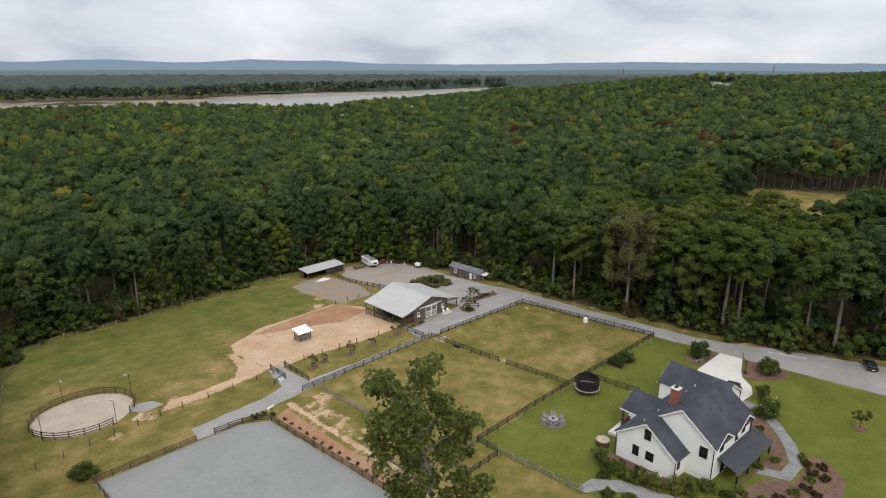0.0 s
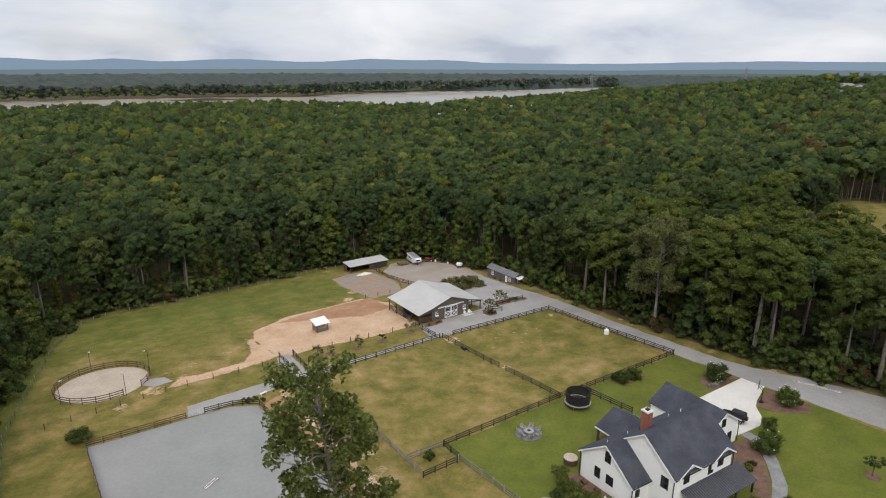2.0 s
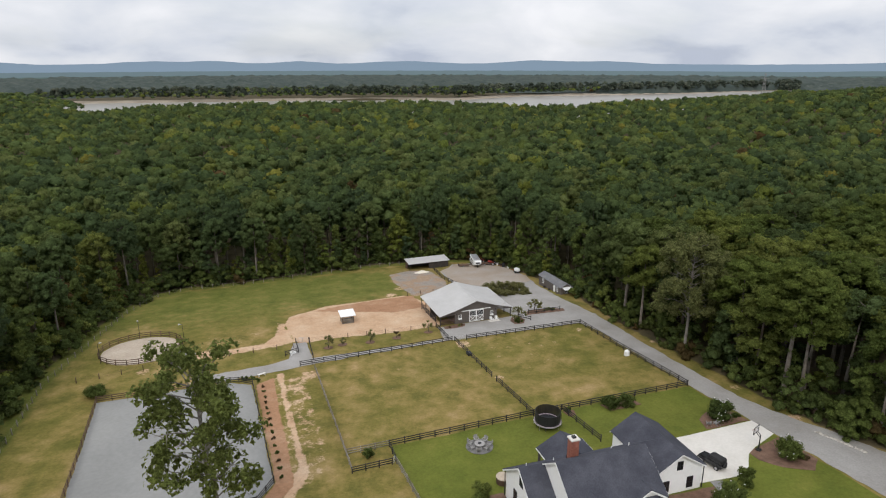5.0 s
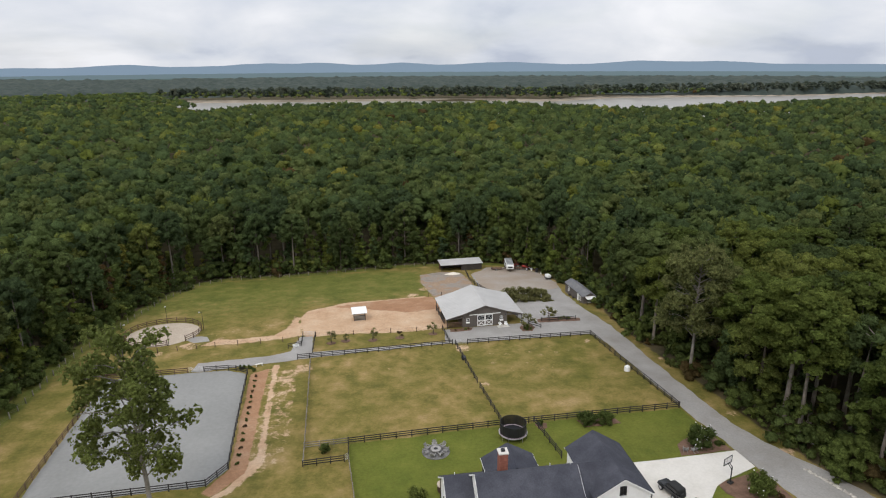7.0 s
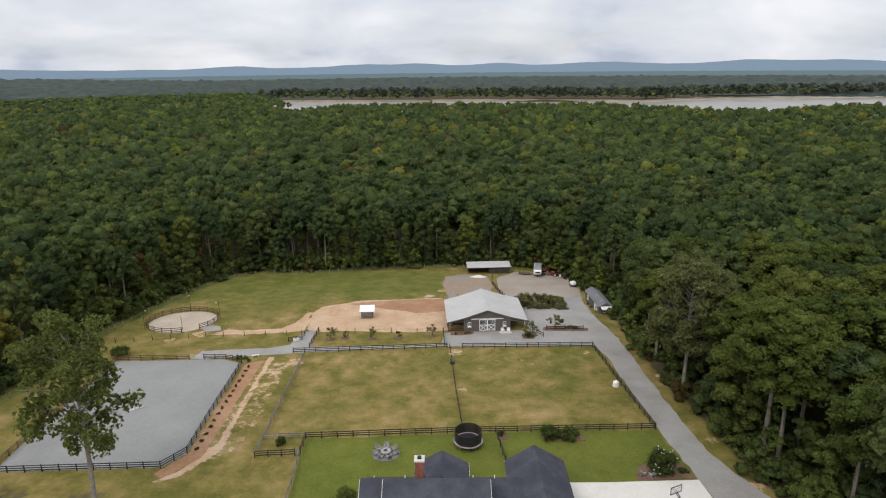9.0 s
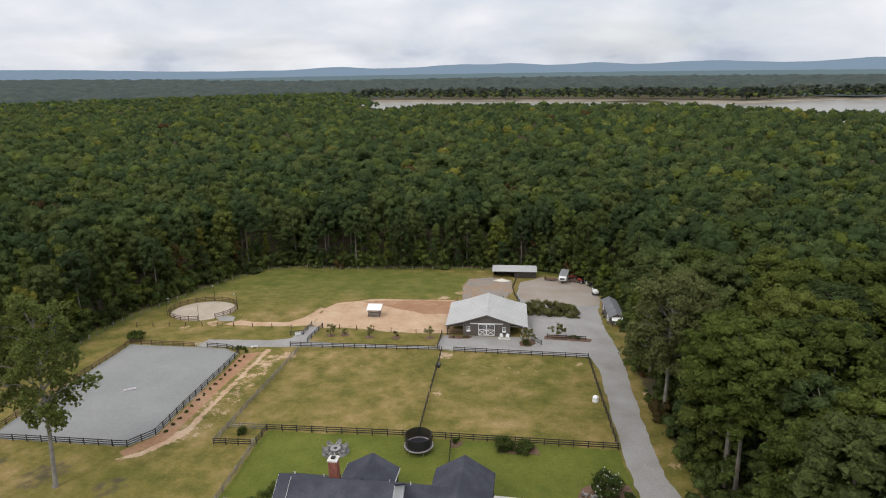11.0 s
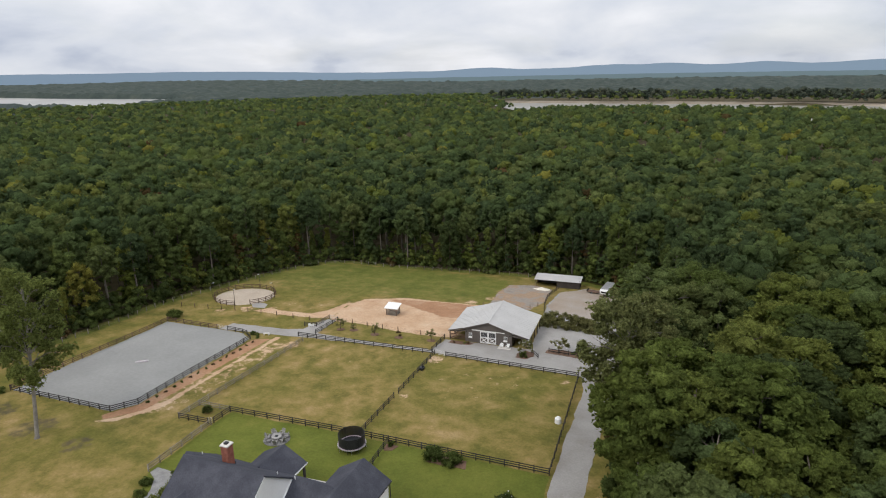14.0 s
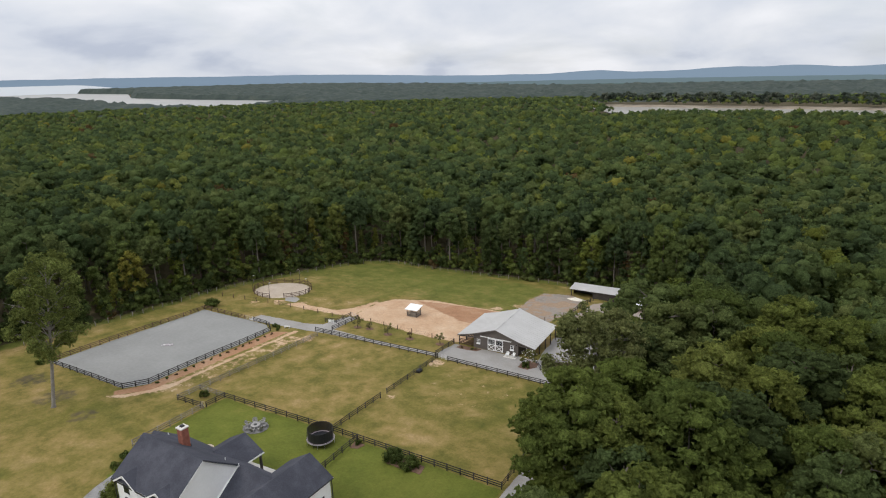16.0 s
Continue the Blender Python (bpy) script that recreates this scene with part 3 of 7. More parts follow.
    litter = ramp(mid, [(0.3, (0.060, 0.052, 0.028)), (0.6, (0.105, 0.085, 0.046)), (0.8, (0.14, 0.105, 0.06))])
    c = blend(pasture, lush, "lush", 0.35, 0.75, 0.7)
    c = blend(c, lawn, "lawn", 0.44, 0.56, 0.25)
    c = blend(c, sand, "bare", 0.42, 0.66, 1.3)
    c = blend(c, grey, "spoil", 0.40, 0.60, 0.9)
    c = blend(c, sand, "sand", 0.40, 0.60, 1.05)
    c = blend(c, red, "red", 0.40, 0.62, 0.8)
    c = blend(c, litter, "wood", 0.40, 0.60, 0.8)
    mr = nodes.new("ShaderNodeMapRange")
    mr.inputs["To Min"].default_value, mr.inputs["To Max"].default_value = 0.58, 1.42
    links.new(fine, mr.inputs["Value"])
    sc = nodes.new("ShaderNodeVectorMath")
    sc.operation = 'SCALE'
    links.new(c, sc.inputs[0])
    links.new(mr.outputs[0], sc.inputs[3])
    links.new(sc.outputs[0], bsdf.inputs["Base Color"])
    b = nodes.new("ShaderNodeBump")
    b.inputs["Strength"].default_value, b.inputs["Distance"].default_value = 0.6, 0.08
    links.new(fine, b.inputs["Height"])
    links.new(b.outputs[0], bsdf.inputs["Normal"])
    return m


ground = new("ground", mesh_from("ground", np.column_stack([gx, gy, gz]), quads, ground_material(), True,
             {"sand": sand_w, "red": red_w, "lawn": lawn_w, "wood": wood_w, "spoil": grey_w, "lush": lush_w, "bare": blobs * 0.6}))
tagged(ground, "worn green pasture and lawn with bare sandy patches", "ground", kind="structure")

# water
WATER = material("lake_water", [(0.3, (0.22, 0.205, 0.18)), (0.7, (0.30, 0.28, 0.245))], 0.004, 0.02, 0.3, spec=0.5)
for poly in (LAKE, LAKE_WEST):
    bm = bmesh.new()
    grown = [bm.verts.new((x, y, WATER_Z if poly is LAKE else WATER_Z + 3.4)) for x, y in poly]
    bm.faces.new(grown)
    bmesh.ops.recalc_face_normals(bm, faces=bm.faces)
    me = bpy.data.meshes.new("water")
    bm.to_mesh(me)
    bm.free()
    me.materials.append(WATER)
    tagged(new("water", me), "pale still lake reflecting the clouds beyond the forest", "lake", kind="structure")

# roads, yards and riding surfaces
YARD = [(-2, 0.8), (32.6, 0.8), (34.0, -5), (34.9, -38), (36.2, -50.6), (36.6, -56), (37.5, -64), (38.5, -80), (41, -130), (62, -130), (55, -84), (50.5, -72), (46, -58), (43.2, -52), (40.4, -43),
        (39.6, -25), (39.2, 5), (37.2, 20), (37, 34), (38.5, 45), (36.5, 58), (31, 67), (22, 68.5), (19.6, 64.8), (15.2, 61), (14.6, 46), (17, 27), (19.5, 11), (10, 10.2), (-1.2, 9.4)]
patch("road", YARD, GRAVEL, 0.05, "grey gravel lane and stable yard", "gravel road", wobble=0.22, seed=3)
patch("back_yard", [(15.2, 44), (20, 37), (26, 36), (33, 37.5), (37.2, 39), (38.2, 45), (36.3, 57.6), (30.8, 66.6), (22.2, 68), (19.8, 64.4), (15.6, 60.6)], GRAVEL_TAN, 0.075, "tan gravel parking ground by the woods", "gravel yard", wobble=0.5, seed=24)
LANE = [(-56.5, -5), (-55.8, -0.6), (-41.9, 0.4), (-36.8, 2.6), (-35.2, 11), (-32.3, 10.8), (-32.0, 1.4), (-18, 1.1), (-1.6, 2.0), (-1.2, 0.9), (-18, -0.6), (-32.9, -2.0), (-41.6, -3.6), (-48.5, -4.2), (-53, -5.2)]
patch("lane", LANE, GRAVEL, 0.045, "narrow grey gravel track between the fences", "gravel track", wobble=0.22, seed=4)
ARENA = [(-72.3, -6.2), (-64, -5.9), (-56.7, -5.5), (-53.5, -5.4), (-48.5, -5.6), (-44.6, -8), (-43.3, -26), (-42.1, -42.7), (-44.4, -46.7), (-57, -47.2), (-69.7, -47.8), (-71, -27)]
patch("arena_surface", ARENA, ARENA_FOOTING, 0.06, "raked grey riding arena footing", "riding arena", wobble=0.1, seed=5)
PEN_C, PEN_R = (-68.0, 18.9), 8.6
patch("pen_surface", [(PEN_C[0] + (PEN_R - 0.3) * math.cos(a), PEN_C[1] + (PEN_R - 0.3) * math.sin(a)) for a in np.linspace(0, 2 * math.pi, 28, endpoint=False)], PEN_SAND, 0.06,
      "pale sand floor of the round pen", "riding pen", wobble=0.08, seed=6)
patch("pen_apron", [(-61.4, 13.6), (-59.4, 11.4), (-56.0, 12.4), (-57.0, 15.0), (-60.2, 16.0)], GRAVEL, 0.04, "grey gravel apron at the round pen gate", "gravel", wobble=0.3, seed=7)
DRIVE = [(15.5, -51.2), (23, -51.2), (36.1, -50.7), (36.4, -55.2), (30.6, -57.4), (28.2, -58.6), (25.6, -61.4), (22.8, -62.8), (18.8, -62.6), (15.8, -62.4)]
patch("driveway", DRIVE, CONCRETE, 0.09, "pale concrete parking pad beside the garage", "driveway", wobble=0.02, seed=8)

# ---- woods ----
def leaf_cloud(rng, centres, radii, per, size, squash=0.8, up=0.35):
    """Loose leaf triangles on the shells of clumps. Returns (n*3, 3) corners."""
    c = np.repeat(centres, per, axis=0)
    r = np.repeat(radii, per)
    d = rng.normal(size=(len(c), 3))
    d[:, 2] = d[:, 2] + 0.35
    d /= np.linalg.norm(d, axis=1)[:, None]
    p = c + d * (r * rng.uniform(0.72, 1.08, len(c)))[:, None] * np.array([1, 1, squash])
    n = d + rng.normal(size=d.shape) * 0.42 + np.array([0, 0, up])
    n /= np.linalg.norm(n, axis=1)[:, None]
    t = np.cross(n, rng.normal(size=d.shape))
    t /= np.linalg.norm(t, axis=1)[:, None]
    b = np.cross(n, t)
    s = (size * rng.uniform(0.65, 1.35, len(c)))[:, None]
    tri = np.stack([p + t * s * 0.62, p - t * s * 0.38 + b * s * 0.5, p - t * s * 0.38 - b * s * 0.5], 1)
    return tri.reshape(-1, 3)


def tuft_cloud(rng, centres, radii, per, size, squash=0.85, up=0.55, k=3):
    """Ragged rounded tufts of leaves or needles over the upper shells of clumps. Returns (vertices, faces)."""
    c = np.repeat(centres, per, axis=0)
    r = np.repeat(radii, per)
    m = len(c)
    d = rng.normal(size=(m, 3))
    d[:, 2] = d[:, 2] * 0.8 + 0.4
    d /= np.linalg.norm(d, axis=1)[:, None]
    p = c + d * (r * rng.uniform(0.78, 1.1, m))[:, None] * np.array([1, 1, squash])
    n = d * 0.8 + rng.normal(size=d.shape) * 0.3 + np.array([0, 0, up])
    n /= np.linalg.norm(n, axis=1)[:, None]
    t = np.cross(n, rng.normal(size=d.shape))
    t /= np.linalg.norm(t, axis=1)[:, None]
    b = np.cross(n, t)
    s = (size * rng.uniform(0.6, 1.4, m))[:, None]
    rim = []
    for i in range(k):
        a = i * 2 * math.pi / k + rng.uniform(-0.35, 0.35, m)
        w = rng.uniform(0.55, 1.3, m)
        rim.append(p + (t * (np.cos(a) * w)[:, None] + b * (np.sin(a) * w)[:, None]) * s - n * s * rng.uniform(0.25, 0.85, m)[:, None])
    v = np.stack([p + n * s * 0.4] + rim, 1).reshape(-1, 3)
    f = np.array([(0, 1 + i, 1 + (i + 1) % k) for i in range(k)])
    return v, (f[None] + (k + 1) * np.arange(m)[:, None, None]).reshape(-1, 3)


def ico_template():
    p = (1 + 5 ** 0.5) / 2
    v = np.array([(-1, p, 0), (1, p, 0), (-1, -p, 0), (1, -p, 0), (0, -1, p), (0, 1, p), (0, -1, -p), (0, 1, -p), (p, 0, -1), (p, 0, 1), (-p, 0, -1), (-p, 0, 1)], float)
    v /= np.linalg.norm(v[0])
    f = [(0, 11, 5), (0, 5, 1), (0, 1, 7), (0, 7, 10), (0, 10, 11), (1, 5, 9), (5, 11, 4), (11, 10, 2), (10, 7, 6), (7, 1, 8), (3, 9, 4), (3, 4, 2), (3, 2, 6), (3, 6, 8), (3, 8, 9), (4, 9, 5), (2, 4, 11), (6, 2, 10), (8, 6, 7), (9, 8, 1)]
    return v, np.array(f)


def core_cloud(rng, centres, radii, upper=False):
    """Dense inner foliage: a rough rounded lump in each clump (upper: without the faces that look down). Returns (vertices, faces)."""
    v, f = ico_template()
    if upper:
        f = f[v[f].mean(1)[:, 2] > -0.3]
    n = len(centres)
    p = v[None] * rng.uniform(0.8, 1.18, (n, 12, 1)) * np.asarray(radii)[:, None, None] * np.array([1, 1, 0.88]) + np.asarray(centres)[:, None, :]
    return p.reshape(-1, 3), (f[None] + 12 * np.arange(n)[:, None, None]).reshape(-1, 3)


def joined(*pieces):
    """Puts (vertices, faces) pieces, or loose triangles, together."""
    vs, fs, o = [], [], 0
    for piece in pieces:
        v, f = piece if isinstance(piece, tuple) else (piece, np.arange(len(piece)).reshape(-1, 3))
        vs.append(v)
        fs.append(f + o)
        o += len(v)
    return np.concatenate(vs), np.concatenate(fs)


def crown_clumps(rng, kind, n):
    """Lobes of a crown (centres and radii) for a tree 20 m high: rounded masses on an ellipsoid, spread evenly round it."""
    lo, hi, wide, r0, r1 = {"pine": (10.5, 19.8, 3.7, 1.05, 1.6), "broad": (6.0, 19.2, 4.2, 1.25, 1.9), "slim": (3.0, 19.4, 2.5, 1.0, 1.5)}[kind]
    k = np.arange(n) + 0.5
    h = 1 - k / n * (0.93 if kind == "pine" else 1.0)
    a = k * 2.39996 + rng.uniform(-0.45, 0.45, n)
    if kind == "slim":
        q = wide * (1.05 - h) * 0.8 + 0.2
    else:
        q = wide * 0.78 * np.sqrt(np.clip(1 - ((h - 0.38) / 0.66) ** 2, 0.02, 1))
    q = q * rng.uniform(0.72, 1.12, n)
    size = rng.uniform(r0, r1, n) * n ** -0.5 * 4.6
    z = lo + (hi - lo - 1.2) * h + rng.uniform(-0.5, 0.5, n)
    return np.column_stack([q * np.cos(a), q * np.sin(a), z]), size


def trunk_mesh(rng, kind, centres, height=16.4, radius=0.24, sides=6, limbs=7):
    bm = bmesh.new()
    lean = rng.uniform(-0.35, 0.35, 2)
    pts = [(lean[0] * k * k, lean[1] * k * k, height * k) for k in (0, 0.04, 0.3, 0.6, 0.85, 1.0)]
    add_tube(bm, pts, [radius * f for f in (1.35, 1.05, 0.9, 0.65, 0.35, 0.1)], sides)
    for c in centres[:limbs]:
        z = max(height * 0.3, c[2] - rng.uniform(0.6, 1.8))
        k = z / height
        add_tube(bm, [(lean[0] * k * k, lean[1] * k * k, z), (c[0] * 0.55, c[1] * 0.55, z + 0.45), tuple(c)], [radius * 0.32, radius * 0.22, 0.03], 4)
    me = bpy.data.meshes.new("trunk")
    bm.to_mesh(me)
    bm.free()
    me.materials.append(PINE_BARK if kind == "pine" else BARK)
    return me


def tree_kind(seed, kind, n, per, size, limbs=4):
    rng = np.random.RandomState(seed)
    c, r = crown_clumps(rng, kind, n)
    return trunk_mesh(rng, kind, c, limbs=limbs), joined(core_cloud(rng, c, r * 0.72, True), tuft_cloud(rng, c, r, per, size), leaf_cloud(rng, c, r * 1.15, 12, size * 0.75, up=0.6))


def crown_mesh(tri, mat):
    return mesh_from("crown", *tri, mat, True)


def jitter_grid(x0, x1, y0, y1, step, rng):
    a, b = np.meshgrid(np.arange(x0, x1, step), np.arange(y0, y1, step))
    a = a + (np.arange(a.shape[0]) % 2)[:, None] * step / 2
    a, b = a.ravel(), b.ravel()
    return a + rng.uniform(-0.42, 0.42, a.size) * step, b + rng.uniform(-0.42, 0.42, a.size) * step


def wooded(x, y, margin=0.0):
    ok = edge_distance(CLEARING, x, y) < -margin
    ok &= edge_distance(FIELD, x, y) < -3
    ok &= ~in_poly(FAR_LOT, x, y)
    ok &= edge_distance(LAKE, x, y) < -1
    ok &= edge_distance(LAKE_WEST, x, y) < -8
    brg = np.degrees(np.arctan2(x, y + 125))
    return ok & (brg > -72) & (brg < 88)


rng = np.random.RandomState(11)
TREE_SORTS = (("pine", 34, PINE, "tall loblolly pine with a rounded dark green crown"), ("pine", 30, PINE, "tall pine with a bare trunk and tufted crown"),
              ("pine", 38, PINE, "broad-topped pine of the woodland edge"), ("broad", 38, BROAD, "full broadleaf tree of the woodland edge"),
              ("broad", 34, BROAD, "tall green hardwood of the woodland edge"), ("slim", 26, BROAD, "slim young hardwood of the woodland edge"),
              ("slim", 24, YELLOWING, "slim hardwood turning yellow at the woodland edge"), ("broad", 30, YELLOWING, "yellow-green hardwood at the woodland edge"),
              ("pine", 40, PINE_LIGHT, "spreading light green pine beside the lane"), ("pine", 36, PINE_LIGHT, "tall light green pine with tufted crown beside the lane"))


def tree_set(seed, per, size, sorts):
    out = []
    for i, (kind, n, mat, word) in enumerate(sorts):
        trunk, tri = tree_kind(seed + i, kind, n, per, size)
        out.append((trunk, crown_mesh(tri, mat), word))
    return out


EDGE_KINDS = tree_set(40, 15, 0.50, TREE_SORTS[:8])
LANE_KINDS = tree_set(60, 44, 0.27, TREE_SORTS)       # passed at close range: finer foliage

x, y = jitter_grid(-210, 200, -140, 190, 7.4, rng)
d = edge_distance(CLEARING, x, y)
ok = wooded(x, y, 1.2)
x, y, d = x[ok], y[ok], d[ok]
# the wood east of the lane and the front row of the rest are trees of their own
rank = np.where((x > 40) & (y < 10), d * 0.12, d)
near_mask = np.zeros(len(x), bool)
near_mask[np.argsort(-rank)[:295]] = True
FOREST_REST = (x[~near_mask], y[~near_mask])
for px, py in zip(x[near_mask], y[near_mask]):
    lane_side = px > 40 and py < 10
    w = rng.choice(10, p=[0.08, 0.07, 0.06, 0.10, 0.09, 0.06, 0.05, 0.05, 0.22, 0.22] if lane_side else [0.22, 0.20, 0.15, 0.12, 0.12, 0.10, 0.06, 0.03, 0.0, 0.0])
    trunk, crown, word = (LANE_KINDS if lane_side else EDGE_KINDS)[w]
    s = (rng.uniform(1.02, 1.36) if lane_side else rng.uniform(0.9, 1.25)) if w < 5 or w > 7 else rng.uniform(0.55, 0.95)
    wide = rng.uniform(1.12, 1.42) if lane_side and s > 1 else 1.0
    tree = thing("tree", word, "tree", pose(px, py, ground_z(px, py) - 0.1, 0, 0, rng.uniform(0, 360)) @ Matrix.Diagonal((s * wide * rng.uniform(0.92, 1.12), s * wide, s, 1)), "woodland edge trees")
    part("trunk", trunk, None, tree)
    part("crown", crown, None, tree)


def forest_block(name, label, x, y, kinds, rng, scale=(0.85, 1.15), trunks=True):
    """Many trees joined into one mesh; each tree's tone is an attribute."""
    z = hill(x, y)
    pick = rng.choice(len(kinds), len(x), p=[k[2] for k in kinds])
    groups = {}
    for k, ((tri, faces), mat, _) in enumerate(kinds):
        sel = np.where(pick == k)[0]
        if not len(sel):
            continue
        a = rng.uniform(0, 2 * math.pi, len(sel))
        s = rng.uniform(*scale, len(sel))
        w = s * rng.uniform(0.9, 1.25, len(sel))
        ca, sa = np.cos(a)[:, None], np.sin(a)[:, None]
        vx = (tri[None, :, 0] * ca - tri[None, :, 1] * sa) * w[:, None] + x[sel][:, None]
        vy = (tri[None, :, 0] * sa + tri[None, :, 1] * ca) * w[:, None] + y[sel][:, None]
        vz = tri[None, :, 2] * s[:, None] + z[sel][:, None]
        v = np.stack([vx, vy, vz], -1).reshape(-1, 3)
        tone = np.repeat(rng.uniform(0, 1, len(sel)), len(tri))
        fc = (faces[None] + len(tri) * np.arange(len(sel))[:, None, None]).reshape(-1, 3)
        groups.setdefault(mat, []).append((v, tone, fc))
    for mat, lst in groups.items():
        v = np.concatenate([g[0] for g in lst])
        t = np.concatenate([g[1] for g in lst])
        offs = np.cumsum([0] + [len(g[0]) for g in lst[:-1]])
        fc = np.concatenate([g[2] + o for g, o in zip(lst, offs)])
        me = mesh_from(name, v, fc, mat, True, {"tone": t})
        tagged(new(name, me), label, "forest", kind="stuff")


def block_kinds(seed, boughs, per, size):
    """Crowns for the joined woods, plainer with distance. boughs 1: one rounded head with tufts on it."""
    out = []
    for i, (kind, mat, p) in enumerate((("pine", PINE, 0.27), ("pine", PINE, 0.27), ("broad", BROAD, 0.16), ("broad", PINE, 0.18), ("slim", BROAD, 0.08), ("broad", YELLOWING, 0.037), ("broad", RUST, 0.003))):
        r = np.random.RandomState(seed + i)
        if boughs == 1:
            c, rad = np.array([[0, 0, 13.6]]), np.array([3.9 if kind == "pine" else 4.5])
        else:
            c, rad = crown_clumps(r, kind, boughs)
            c[:, 2] = np.maximum(c[:, 2], 9.0)
        tree = joined(core_cloud(r, c, rad * (0.86 if boughs == 1 else 0.74), True), tuft_cloud(r, c, rad, per, size))
        out.append((tree, mat, p))
    return out


fx, fy = FOREST_REST
forest_block("forest", "dense mixed pine and hardwood canopy", fx, fy, block_kinds(100, 10, 12, 0.66), rng, (0.88, 1.25))
# trunks of the first rows behind the edge
tx_, ty_ = jitter_grid(232, 294, -120, 50, 5.0, rng)
back = wooded(tx_, ty_, 1.0) & (edge_distance(FIELD, tx_, ty_) > -22)
front = edge_distance(CLEARING, fx, fy) > -32
bx, by = np.concatenate([fx[front], tx_[back]]), np.concatenate([fy[front], ty_[back]])
tv, tf = [], []
for px, py in zip(bx, by):
    z0, r0, o = ground_z(px, py), rng.uniform(0.14, 0.24), len(tv)
    lx, ly = rng.uniform(-0.4, 0.4, 2)
    for k in range(4):
        a = k * math.pi / 2
        tv.append((px + r0 * math.cos(a), py + r0 * math.sin(a), z0 - 0.2))
        tv.append((px + lx + 0.5 * r0 * math.cos(a), py + ly + 0.5 * r0 * math.sin(a), z0 + 15))
    for k in range(4):
        j = (k + 1) % 4
        tf.append((o + 2 * k, o + 2 * j, o + 2 * j + 1, o + 2 * k + 1))
tagged(new("forest_trunks", mesh_from("forest_trunks", tv, tf, PINE_BARK)), "slender bare pine trunks in the shade of the woods", "trunks", kind="stuff")

mx, my = jitter_grid(-420, 470, -140, 470, 8.6, rng)
dist = np.hypot(mx, my + 120)
ok = wooded(mx, my, 1.0) & ~((mx > -210) & (mx < 200) & (my < 190)) & (dist < 440)
forest_block("forest", "dense mixed pine and hardwood canopy", mx[ok], my[ok], block_kinds(200, 5, 10, 0.95), rng, (0.9, 1.3))
mx, my = jitter_grid(-1000, 1100, -140, 1000, 10.5, rng)
dist = np.hypot(mx, my + 120)
ok = wooded(mx, my, 1.0) & (dist >= 440) & (dist < 1010)
forest_block("forest", "distant mixed forest canopy running down to the lake", mx[ok], my[ok], block_kinds(300, 1, 17, 1.25), rng, (0.85, 1.3))
mx, my = jitter_grid(-1750, 1750, -140, 1750, 14.5, rng)
dist = np.hypot(mx, my + 120)
ok = wooded(mx, my, 1.0) & (dist >= 1010) & (dist < 1600)
forest_block("forest", "far forest canopy round the lake", mx[ok], my[ok], block_kinds(350, 1, 7, 1.9), rng, (0.8, 1.15))
# trees along the far shore
sx, sy = [], []
for (x0, y0), (x1, y1) in zip(LAKE[9:18], LAKE[10:19]):
    n = int(math.hypot(x1 - x0, y1 - y0) / 2.2)
    k = rng.uniform(0, 1, n)
    sx += list(x0 + (x1 - x0) * k + rng.uniform(-5, 5, n))
    sy += list(y0 + (y1 - y0) * k + rng.uniform(14, 75, n))
forest_block("shore_trees", "grey-green trees along the far lake shore", np.array(sx), np.array(sy), [(t, SHOREWOOD, p) for i, (t, m, p) in enumerate(block_kinds(400, 3, 7, 1.3))], rng, (0.7, 1.45))

# pale sand bank under the far shore trees
BANK = material("lake_bank", [(0.3, (0.30, 0.25, 0.19)), (0.7, (0.42, 0.36, 0.29))], 0.02, 0.3, 0.95)
line = LAKE[9:19]
bv, bq = [], []
for i, (bx_, by_) in enumerate(line):
    bv += [(bx_, by_ - 4, WATER_Z - 0.5), (bx_, by_ + 9, WATER_Z + 1.2), (bx_, by_ + 34, WATER_Z + 3.5)]
    if i:
        o = 3 * i
        bq += [(o - 3, o, o + 1, o - 2), (o - 2, o + 1, o + 2, o - 1)]
tagged(new("shore", mesh_from("shore", bv, bq, BANK)), "narrow sandy bank along the far lake shore", "shore", kind="structure")

# undergrowth along the woodland edge
ex, ey = jitter_grid(-120, 80, -140, 110, 2.2, rng)
ed = edge_distance(CLEARING, ex, ey)
brg = np.degrees(np.arctan2(ex, ey + 125))
ok = (ed < 1.2) & (ed > -10) & (rng.uniform(0, 1, ex.size) < np.where(ed > -4, 0.75, 0.35)) & (brg > -85) & (brg < 110)
ex, ey = ex[ok], ey[ok]
under = []
for i, mat in enumerate((SHRUB, BROAD, WEED, BROAD, RUST)):
    r = np.random.RandomState(500 + i)
    c = np.column_stack([r.uniform(-1.1, 1.1, 7), r.uniform(-1.1, 1.1, 7), r.uniform(0.3, (3.4, 4.2, 1.0, 3.0, 3.0)[i], 7)])
    ur = r.uniform(0.5, 0.95, 7)
    under.append((joined(core_cloud(r, c, ur * 0.8, True), leaf_cloud(r, c, ur, 14, 0.4)), mat, (0.34, 0.28, 0.2, 0.14, 0.04)[i]))
forest_block("undergrowth", "tangled shrubs and saplings along the woodland edge", ex, ey, under, rng, (0.5, 1.5))

